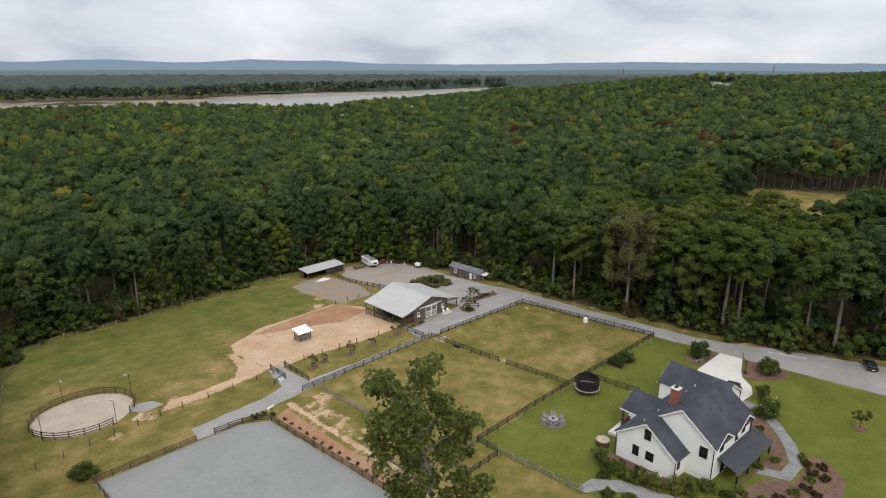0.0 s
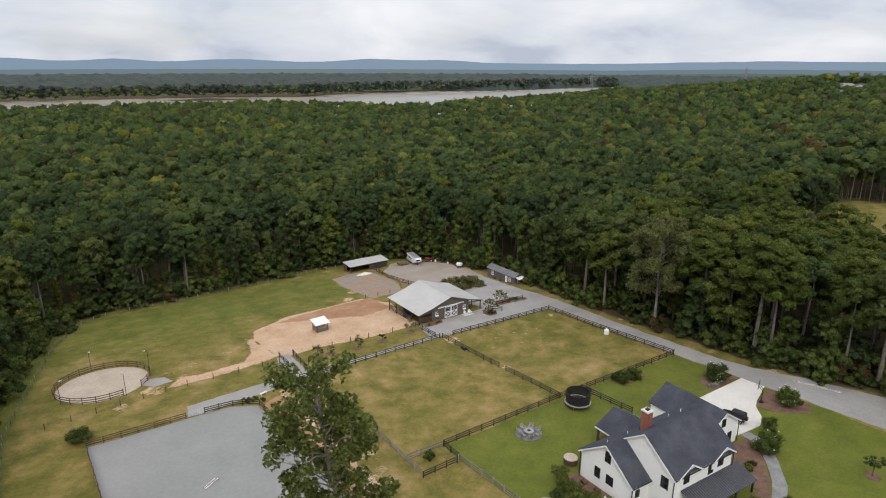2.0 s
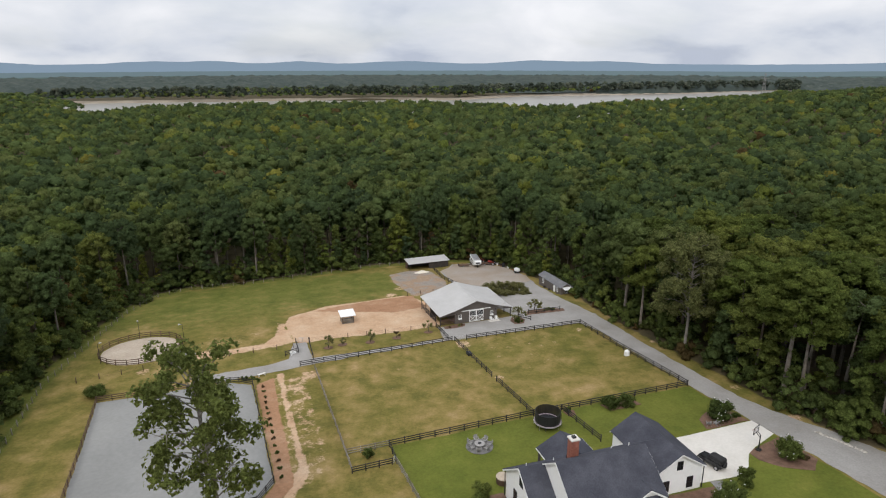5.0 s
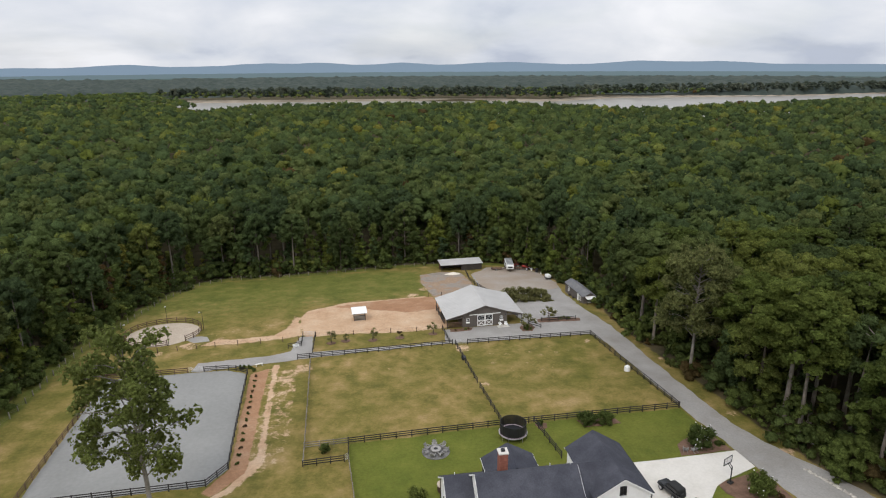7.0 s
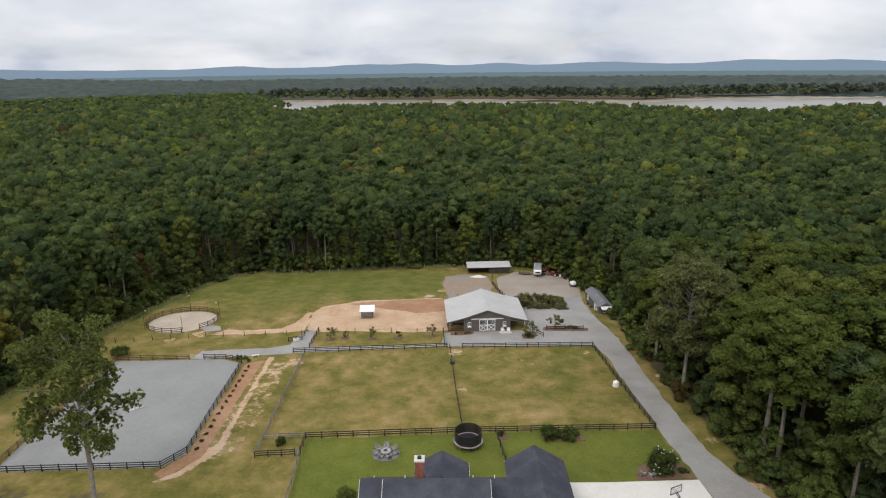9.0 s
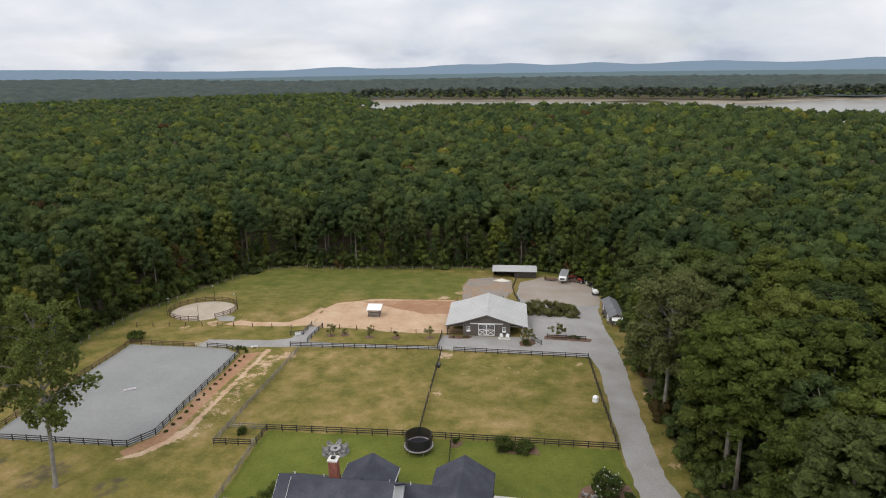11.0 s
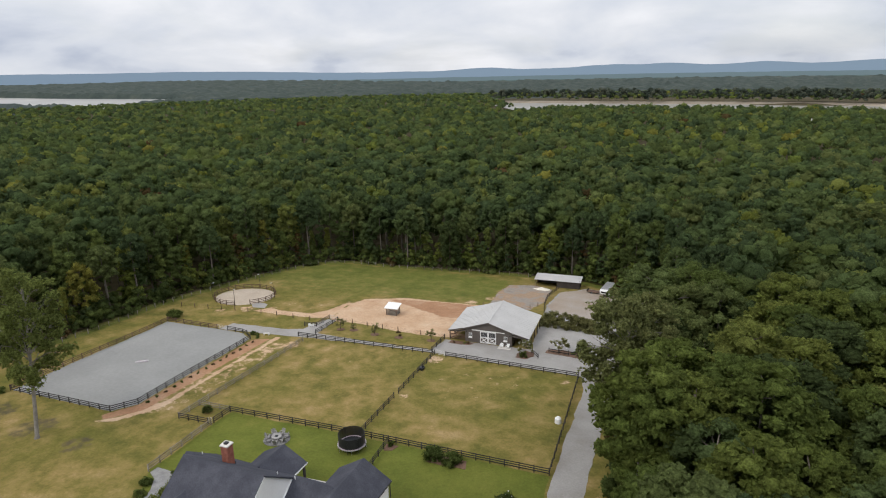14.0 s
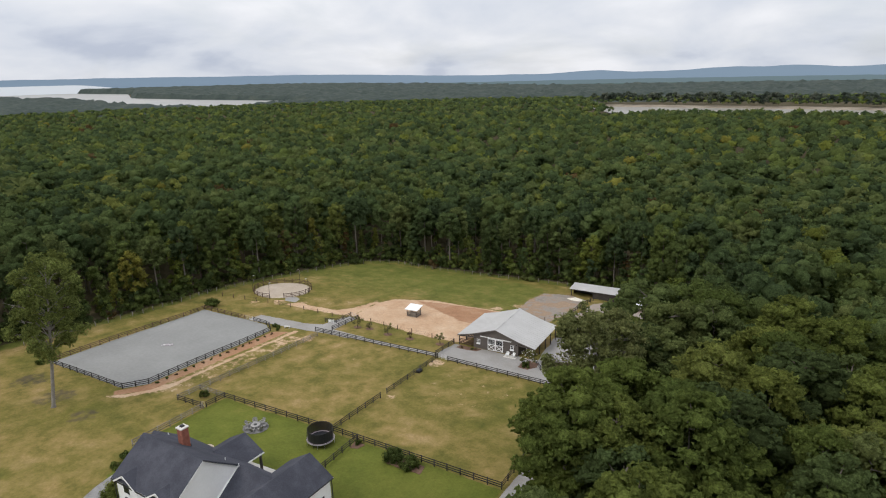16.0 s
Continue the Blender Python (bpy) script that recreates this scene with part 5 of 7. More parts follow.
# ---- horse barn ----
barn = thing("barn", "taupe horse barn with a broad galvanised metal roof", "barn", pose(9.1, 10.2, -0.5, 0, 0, 2.9))
RB, RE = 5.35, 15.0
PROF = [(0, RB), (5.6, 3.5), (9.75, 2.47)]
for s in (-1, 1):
    for (a, za), (b, zb) in zip(PROF, PROF[1:]):
        roof = part("roof", add_slab(bmesh.new(), [(s * a, 0, za), (s * b, 0, zb), (s * b, RE, zb), (s * a, RE, za)], 0.1), METAL_LIGHT, barn)
        n = int(RE / 0.9)
        for k in range(n + 1):
            v = 0.05 + k * (RE - 0.1) / n
            part("seam", beam((s * a, v, za + 0.015), (s * b, v, zb + 0.015), 0.045, 0.05), METAL_LIGHT, roof)
    part("rake_board", beam((0, -0.03, RB - 0.12), (s * 5.6, -0.03, 3.5 - 0.12), 0.06, 0.24), TAUPE, barn)
    part("rake_board", beam((s * 5.6, -0.03, 3.5 - 0.12), (s * 9.75, -0.03, 2.47 - 0.12), 0.06, 0.24), TAUPE, barn)
part("ridge_cap", beam((0, -0.02, RB + 0.03), (0, RE + 0.02, RB + 0.03), 0.35, 0.05), METAL_LIGHT, barn)
gable = [(-5.6, -0.4), (5.6, -0.4), (5.6, 3.38), (0, RB - 0.12), (-5.6, 3.38)]
part("front_wall", prism(gable, 'y', 0.35, 0.55), TAUPE, barn)
part("back_wall", prism([(u, v - (0.9 if v < 0 else 0)) for u, v in gable], 'y', 14.4, 14.6), TAUPE, barn)
for s in (-1, 1):
    part("side_wall", box(s * 5.5 - 0.1, s * 5.5 + 0.1, 0.55, 14.4, -1.3, 3.3), TAUPE, barn)
    for v in (0.4, 4.0, 7.6, 11.2, 14.6):
        part("post", box(s * 9.4 - 0.09, s * 9.4 + 0.09, v - 0.09, v + 0.09, -1.6, 2.35), DARK_VOID, barn)
    part("beam", box(s * 9.4 - 0.07, s * 9.4 + 0.07, 0.3, 14.7, 2.1, 2.36), DARK_VOID, barn)
    for (u0, u1) in ((5.62, 9.4),):
        part("beam", beam((s * u0, 0.38, 2.55), (s * u1, 0.38, 2.2), 0.08, 0.3), TAUPE, barn)
for k in range(4):
    part("rail", box(-9.35, -5.65, 0.36, 0.42, 0.25 + k * 0.36, 0.43 + k * 0.36), BROWN_WOOD, barn)
    part("rail", box(-9.45, -9.39, 4.1, 14.5, -0.45 + k * 0.36, -0.29 + k * 0.36), DARK_VOID, barn)
part("stall_wall", box(-9.3, -5.62, 7.55, 7.65, -1.0, 2.0), DARK_VOID, barn)
part("track", box(-3.9, 3.9, 0.2, 0.33, 2.98, 3.16), WHITE_PAINT, barn, "white sliding door track cover")
for s in (-1, 1):
    dx0, dx1 = (-1.92, -0.01) if s < 0 else (0.01, 1.92)
    door = part("door", box(dx0, dx1, 0.24, 0.31, 0.05, 2.95), TAUPE, barn, "white-framed sliding barn door with crossbuck")
    frame_bm = bmesh.new()
    for b in ((dx0, dx0 + 0.17, 0.05, 2.95), (dx1 - 0.17, dx1, 0.05, 2.95), (dx0 + 0.17, dx1 - 0.17, 2.78, 2.95), (dx0 + 0.17, dx1 - 0.17, 1.42, 1.6), (dx0 + 0.17, dx1 - 0.17, 0.05, 0.24)):
        add_box(frame_bm, b[0], b[1], 0.2, 0.238, b[2], b[3])
    part("door_frame", frame_bm, WHITE_PAINT, door)
    part("crossbuck", beam((dx0 + 0.15, 0.218, 0.22), (dx1 - 0.15, 0.218, 1.44), 0.03, 0.15), WHITE_PAINT, door)
    part("crossbuck", beam((dx0 + 0.15, 0.214, 1.44), (dx1 - 0.15, 0.214, 0.22), 0.03, 0.15), WHITE_PAINT, door)
    part("door_glass", box(dx0 + 0.19, dx1 - 0.19, 0.222, 0.236, 1.62, 2.76), GLASS, door)
    for k in range(1, 6):
        u = dx0 + 0.19 + (dx1 - dx0 - 0.38) * k / 6
        part("bar", box(u - 0.018, u + 0.018, 0.2, 0.221, 1.62, 2.76), WHITE_PAINT, door)
for u in (-4.3, 4.15):
    w = window_part(barn, u, 0.34, 1.75, 0.62, 0.75, '-y', (1, 1), WHITE_PAINT)
    part("flower_box", box(-0.45, 0.45, -0.3, -0.065, -0.72, -0.5), WHITE_PAINT, w)
for u in (-5.2, 5.2):
    part("lantern", box(u - 0.09, u + 0.09, 0.18, 0.34, 2.35, 2.65), BLACK_METAL, barn)
patch("porch_pad", [(12.0, 8.55), (14.9, 8.7), (14.8, 10.1), (11.9, 9.95)], CONCRETE, 0.12, "small pale concrete pad by the barn doors", "pad", step=1, wobble=0.01, seed=20)
patch("flower_bed", [(0.2, 7.8), (3.2, 7.6), (5.4, 8.2), (5.9, 9.8), (0.2, 9.5)], MULCH, 0.07, "mulch bed along the barn front", "flower bed", step=0.7, wobble=0.1, seed=21)
patch("flower_bed", [(17.2, 5.2), (19.6, 5.0), (20.8, 7.2), (20.4, 9.4), (18.2, 9.8), (17, 7.6)], MULCH, 0.08, "mulch bed at the barn corner", "flower bed", step=0.7, wobble=0.1, seed=22)
patch("flower_bed", [(22.6, 10.2), (33.2, 9.8), (33.6, 11.6), (31.5, 12.6), (26, 13.4), (22.8, 12.4)], MULCH, 0.08, "mulched planting island in the yard", "flower bed", step=0.8, wobble=0.12, seed=23)

# ---- open run-in shed at the wood's edge ----
gzs = ground_z(13, 68)
runin = thing("run_in_shed", "dark open-fronted run-in shed with a metal roof", "shed", pose(6.4, 66.0, gzs - 0.25, 0, 0, 3.0))
part("roof", add_slab(bmesh.new(), [(-0.4, -0.4, 2.65), (14.0, -0.4, 2.65), (14.0, 5.0, 3.05), (-0.4, 5.0, 3.05)], 0.1), METAL_LIGHT, runin)
part("back_wall", box(0, 13.6, 4.7, 4.82, -0.6, 2.9), DARK_VOID, runin)
part("side_wall", box(13.5, 13.62, 0.1, 4.7, -0.6, 2.75), DARK_VOID, runin)
part("side_wall", box(0.0, 0.1, 2.6, 4.7, -0.6, 2.8), BROWN_WOOD, runin)
part("front_wall", box(6.9, 13.5, 0.0, 0.1, -0.6, 2.5), DARK_VOID, runin)
for u in (0.1, 6.8):
    part("post", box(u - 0.1, u + 0.1, -0.1, 0.1, -0.6, 2.6), DARK_VOID, runin)
part("beam", box(0, 13.6, -0.08, 0.06, 2.3, 2.56), DARK_VOID, runin)

# ---- long grey shed by the lane ----
shed = thing("shed", "long taupe storage cabin with a grey shingle roof", "shed", pose(38.8, 22.6, ground_z(40, 26) - 0.1, 0, 0, 4.5))
part("wall", box(0, 3.4, 0, 12.0, -0.5, 2.35), TAUPE, shed)
part("wall", prism([(0, 2.35), (3.4, 2.35), (1.7, 3.25)], 'y', 0.0, 12.0), TAUPE, shed)
GREY_SHINGLE = material("grey_shingles", [(0.3, (0.13, 0.13, 0.135)), (0.7, (0.19, 0.19, 0.195))], 0.5, 6, 0.95, bump=0.3)
for s in (-1, 1):
    part("roof", add_slab(bmesh.new(), [(1.7, -0.25, 3.42), (1.7 + s * 2.0, -0.25, 2.36), (1.7 + s * 2.0, 12.25, 2.36), (1.7, 12.25, 3.42)], 0.12), GREY_SHINGLE, shed)
for v in (2.0, 9.6):
    window_part(shed, -0.02, v, 1.35, 0.7, 1.0, '-x', (1, 1), WHITE_PAINT)
d = part("door", box(-0.05, 0.0, 3.0, 3.95, 0.0, 2.05), WHITE_PAINT, shed, "white shed door")
part("door_handle", box(-0.1, -0.05, 3.1, 3.16, 0.98, 1.08), BLACK_METAL, d)
part("awning", add_slab(bmesh.new(), [(0.3, -1.6, 2.15), (3.1, -1.6, 2.15), (3.1, 0.0, 2.4), (0.3, 0.0, 2.4)], 0.06), WHITE_PAINT, shed, "small white metal awning")
for u in (0.4, 3.0):
    part("awning_post", box(u - 0.05, u + 0.05, -1.55, -1.45, -0.4, 2.1), BLACK_METAL, shed)
window_part(shed, 1.7, -0.02, 1.35, 0.7, 1.2, '-y', (1, 1), WHITE_PAINT)
for v in (1.0, 5.4, 8.0):
    part("planter", box(-0.6, -0.15, v, v + 0.5, -0.2, 0.35), DARK_VOID, shed)

# ---- hay feeder hut in the sand yard ----
hut = thing("hay_feeder", "timber hay feeder under a white metal roof", "feeder", pose(-21.2, 21.4, ground_z(-21, 21.4), 0, 0, 4))
part("roof", add_slab(bmesh.new(), [(-1.9, -1.6, 2.15), (1.9, -1.6, 2.15), (1.9, 1.6, 2.75), (-1.9, 1.6, 2.75)], 0.08), WHITE_PAINT, hut, "white sloping metal roof")
for (u, v) in ((-1.4, -1.2), (1.4, -1.2), (-1.4, 1.2), (1.4, 1.2)):
    part("post", box(u - 0.07, u + 0.07, v - 0.07, v + 0.07, -0.2, 2.2 if v < 0 else 2.6), BROWN_WOOD, hut)
for v in (-1.22, 1.22):
    for k in range(4):
        part("slat", box(-1.4, 1.4, v - 0.03, v + 0.03, 0.1 + k * 0.32, 0.26 + k * 0.32), GREY_WOOD, hut)
for u in (-1.42, 1.42):
    for k in range(4):
        part("slat", box(u - 0.03, u + 0.03, -1.18, 1.18, 0.1 + k * 0.32, 0.26 + k * 0.32), GREY_WOOD, hut)
part("hay", box(-1.3, 1.3, -1.1, 1.1, 0.0, 0.55, 0.15), GREY_WOOD, hut)

# ---- fences ----
BOARD = mesh_from("board", [(x, y, z) for x in (0, 1) for y in (-0.02, 0.02) for z in (-0.075, 0.075)], [(0, 1, 3, 2), (4, 6, 7, 5), (0, 4, 5, 1), (2, 3, 7, 6), (0, 2, 6, 4), (1, 5, 7, 3)])
POST = mesh_from("post", [(x, y, z) for x in (-0.07, 0.07) for y in (-0.07, 0.07) for z in (-0.4, 1.0)], [(0, 1, 3, 2), (4, 6, 7, 5), (0, 4, 5, 1), (2, 3, 7, 6), (0, 2, 6, 4), (1, 5, 7, 3)])
WIRE = mesh_from("wire", [(x, y, z) for x in (0, 1) for y, z in ((-0.008, -0.005), (0.008, -0.005), (0, 0.01))], [(0, 1, 4, 3), (1, 2, 5, 4), (2, 0, 3, 5)])
def in_mat(me, mat):
    c = me.copy()
    c.materials.clear()
    c.materials.append(mat)
    return c


FM = {m.name: (in_mat(BOARD, m), in_mat(POST, m), in_mat(WIRE, m)) for m in (BLACK_PAINT, GREY_WOOD, BROWN_WOOD)}
frng = np.random.RandomState(77)


def fence(pts, label, mat=BLACK_PAINT, rails=(0.38, 0.76, 1.14), top=1.28, bay=2.44, wire=False, group="board fences", ends=True):
    """A run of fence along points of the plan; each post and each board is a part."""
    x0, y0 = pts[0]
    z0 = ground_z(x0, y0)
    ob = thing("fence", label, "fence", pose(x0, y0, z0), group)
    board, post, line = FM[mat.name]
    stops = []
    for (ax, ay), (bx, by) in zip(pts, pts[1:]):
        n = max(1, round(math.hypot(bx - ax, by - ay) / bay))
        stops += [(ax + (bx - ax) * k / n, ay + (by - ay) * k / n) for k in range(n)]
    stops.append(pts[-1])
    prev = None
    for (px, py) in stops:
        p = Vector((px - x0, py - y0, ground_z(px, py) - z0))
        h = top + frng.uniform(-0.04, 0.05)
        part("post", post, None, ob, m=Matrix.Translation(p) @ pose(0, 0, 0, frng.uniform(-1.5, 1.5), frng.uniform(-1.5, 1.5), frng.uniform(-4, 4)) @ Matrix.Diagonal((1, 1, h, 1)))
        if prev is not None:
            for r in rails:
                a = prev + Vector((0, 0, r + frng.uniform(-0.015, 0.015)))
                b = p + Vector((0, 0, r + frng.uniform(-0.015, 0.015)))
                d = b - a
                q = d.to_track_quat('X', 'Z').to_matrix().to_4x4()
                part("wire" if wire else "board", line if wire else board, None, ob, m=Matrix.Translation(a) @ q @ Matrix.Diagonal((d.length, 1, 1, 1)))
        prev = p
    return ob


fence([(-34.8, -2.2), (-17.4, -1.1), (-0.6, 0.1)], "black three-board fence along the gravel track")
fence([(2.77, -0.2), (32.06, 0.0)], "black three-board paddock fence facing the barn")
fence([(32.06, 0.0), (34.35, -36.4)], "black three-board paddock fence along the lane")
fence([(34.35, -36.4), (18, -36.8), (2.0, -37.2)], "black three-board fence between paddock and lawn")
fence([(2.0, -37.2), (-11, -37.9), (-23.95, -38.7)], "black three-board fence behind the garden")
fence([(0, 0), (1.0, -20.2)], "black three-board fence dividing the paddocks")
fence([(1.1, -22.4), (2.0, -37.2)], "black three-board fence dividing the paddocks")
fence([(-32.0, -4.4), (-30.9, -39.0), (-30.8, -44.1)], "weathered grey board fence along the western paddock", GREY_WOOD)
fence([(-30.8, -44.1), (-24.6, -43.7)], "black board fence of a small holding pen")
fence([(-30.9, -39.0), (-23.95, -38.7)], "weathered grey board fence of a small holding pen", GREY_WOOD)
fence([(-23.95, -38.7), (-23.9, -43.0)], "black board fence of a small holding pen")
fence([(-23.9, -43.7), (-22.8, -58.4)], "weathered grey three-board garden fence", GREY_WOOD)
fence([(7.5, -37.0), (8.6, -48.2)], "black three-board fence across the lawn")
fence([(-56.7, -5.4), (-72.3, -5.9), (-71, -27), (-69.9, -48.0)], "dark brown board fence round the riding arena", BROWN_WOOD, group="arena fences")
fence([(-69.9, -48.0), (-57, -47.4), (-44.4, -46.9), (-42.0, -42.8)], "dark board fence round the riding arena", BLACK_PAINT, group="arena fences")
fence([(-42.0, -42.8), (-43.2, -26), (-44.4, -8.0), (-47.0, -6.0), (-48.6, -5.6)], "dark board fence beside the planted bank", BLACK_PAINT, group="arena fences")
fence([(-48.6, -5.5), (-53.5, -5.3)], "dark board fence at the arena gate", BLACK_PAINT, group="arena fences")
fence([(-37.4, 4.2), (-34.5, 5.2), (-34.6, 11.2)], "black board fence beside the track gate")
fence([(-31.8, 0.6), (-31.7, 10.6)], "black board fence beside the track gate")
fence([(-1.2, 1.2), (-1.5, 9.6)], "black board fence at the barn corner")
fence([(14.0, 64.4), (13.2, 53), (14.2, 45), (15.8, 38)], "dark board fence behind the barn", BLACK_PAINT)
fence([(23.4, 10.8), (32.2, 10.7)], "short black board fence in the planting island", rails=(0.45, 0.95))
fence([(19.8, 9.2), (22.0, 6.4)], "short dark board fence by the barn corner", rails=(0.45, 0.95))
fence([(-78, 4.6), (-62, 7.4), (-54, 8.2), (-39, 8.7), (-35.4, 8.6)], "wooden posts and wire along the pasture", BROWN_WOOD, (0.4, 0.8, 1.1), 1.25, 4.4, True, "wire fences")
fence([(-31.6, 10.6), (-14, 9.8), (-1.6, 9.6)], "wooden posts and wire along the sand yard", BROWN_WOOD, (0.4, 0.8, 1.1), 1.3, 5.0, True, "wire fences")
fence([(-85, -46), (-83.5, -20), (-84, 4), (-82, 16), (-79, 33), (-75.8, 50), (-69.8, 64), (-61, 69), (-46, 68.6), (-25, 71.8), (-5, 75.6), (5, 75)], "wooden posts and wire along the wood's edge", GREY_WOOD, (0.4, 0.8, 1.1), 1.3, 3.2, True, "wire fences")
# low wire round the mound
fence([(-1.5, 38), (9.8, 37.6), (12.6, 44)], "wooden posts and wire below the spoil heap", BROWN_WOOD, (0.5, 1.0), 1.2, 4.0, True, "wire fences")
# round pen
ring = [(PEN_C[0] + PEN_R * math.cos(a), PEN_C[1] + PEN_R * math.sin(a)) for a in np.radians(np.linspace(-42, 290, 22))]
fence(ring, "dark brown three-rail fence of the round pen", BROWN_WOOD, (0.4, 0.85, 1.3), 1.5, group="arena fences")


def pole_lamp(x, y, h, turn):
    ob = thing("pole_lamp", "slim black pole with a small floodlight head", "lamp", pose(x, y, ground_z(x, y), 0, 0, turn), "round pen lamps")
    part("pole", tube([(0, 0, -0.3), (0, 0, h)], [0.06, 0.045], 6), BLACK_METAL, ob)
    part("arm", beam((0, 0, h - 0.1), (0.6, 0, h), 0.05, 0.05), BLACK_METAL, ob)
    part("lamp_head", box(0.35, 0.85, -0.18, 0.18, h - 0.02, h + 0.1, 0.02), STEEL, ob)


for a, turn in ((12, 190), (100, 280), (215, 35), (292, 110)):
    pole_lamp(PEN_C[0] + 9.0 * math.cos(radians(a)), PEN_C[1] + 9.0 * math.sin(radians(a)), 4.6, turn)

# ---- planting ----
def shrub(name, x, y, r, h, mat, label, category="shrub", n=14, per=40, size=0.16, petals=0, seed=0, group="", stem=True, long=0.0, turn=0.0):
    """A rounded bush: many leaves on overlapping clumps, with stems and perhaps blossom."""
    rg = np.random.RandomState(900 + seed)
    ob = thing(name, label, category, pose(x, y, ground_z(x, y), 0, 0, turn), group)
    q = np.sqrt(rg.uniform(0, 1, n)) * r * 0.72
    a = rg.uniform(0, 2 * math.pi, n)
    hh = rg.uniform(0.12, 0.80, n)
    c = np.column_stack([q * np.cos(a) + long * rg.uniform(-0.5, 0.5, n), q * np.sin(a), h * hh * np.sqrt(np.clip(1 - (q / r) ** 2, 0.2, 1))])
    rad = r * rg.uniform(0.28, 0.42, n)
    rad = np.minimum(rad, h * 0.34)
    tri = joined(core_cloud(rg, c, rad * 0.62), leaf_cloud(rg, c, rad * 1.04, int(per * 1.5), size * 1.25))
    part("foliage", mesh_from("foliage", *tri, mat, True), None, ob)
    if stem:
        bm = bmesh.new()
        for k in range(4):
            b = rg.uniform(0, 2 * math.pi)
            add_tube(bm, [(0.1 * math.cos(b), 0.1 * math.sin(b), -0.2), (r * 0.3 * math.cos(b), r * 0.3 * math.sin(b), h * 0.45)], [0.05, 0.02], 5)
        part("stem", bm, BARK, ob)
    if petals:
        d = rg.normal(size=(petals, 3))
        d[:, 2] = np.abs(d[:, 2]) * 0.8
        d /= np.linalg.norm(d, axis=1)[:, None]
        k = rg.choice(n, petals)
        p = c[k] + d * (rad[k] * 1.05)[:, None]
        t = leaf_cloud(rg, p, np.full(petals, 0.06), 3, 0.15)
        part("blossom", mesh_from("blossom", t, np.arange(len(t)).reshape(-1, 3), PETAL), None, ob, "white blossom")
    return ob


def small_tree(x, y, h, r, mat, label, seed=0, bare=0.45, n=16, per=34, size=0.16, group="", petals=0, name="tree", bark=BARK, radius=0.08):
    """A young or ornamental tree: forked trunk, limbs to each clump, open crown."""
    rg = np.random.RandomState(1200 + seed)
    ob = thing(name, label, "tree", pose(x, y, ground_z(x, y)), group)
    a = rg.uniform(0, 2 * math.pi, n)
    u = rg.beta(1.4, 1.3, n)
    q = r * np.sqrt(rg.uniform(0.1, 1, n)) * np.sqrt(np.clip(1 - ((u - 0.4) / 0.65) ** 2, 0.1, 1))
    c = np.column_stack([q * np.cos(a), q * np.sin(a), h * (bare + (0.95 - bare) * u)])
    rad = r * rg.uniform(0.2, 0.36, n)
    bm = bmesh.new()
    add_tube(bm, [(0, 0, -0.2), (0.02, 0.03, h * bare * 0.5), (0.05, 0, h * bare), (0, 0.04, h * 0.8)], [radius * 1.3, radius, radius * 0.8, radius * 0.2], 6)
    for p in c:
        z = max(0.25 * h, p[2] - rg.uniform(0.15, 0.35) * h * 0.6)
        add_tube(bm, [(0.03, 0.02, z), (p[0] * 0.5, p[1] * 0.5, (z + p[2]) / 2 + 0.1), tuple(p)], [radius * 0.4, radius * 0.28, 0.01], 4)
    part("trunk", bm, bark, ob)
    tri = joined(core_cloud(rg, c, rad * 0.6), leaf_cloud(rg, c, rad, per, size))
    part("crown", mesh_from("crown", *tri, mat, True), None, ob)
    if petals:
        k = rg.choice(n, petals)
        d = rg.normal(size=(petals, 3))
        d /= np.linalg.norm(d, axis=1)[:, None]
        t = leaf_cloud(rg, c[k] + d * rad[k][:, None], np.full(petals, 0.06), 3, 0.16)
        part("blossom", mesh_from("blossom", t, np.arange(len(t)).reshape(-1, 3), PETAL), None, ob, "white blossom")
    return ob


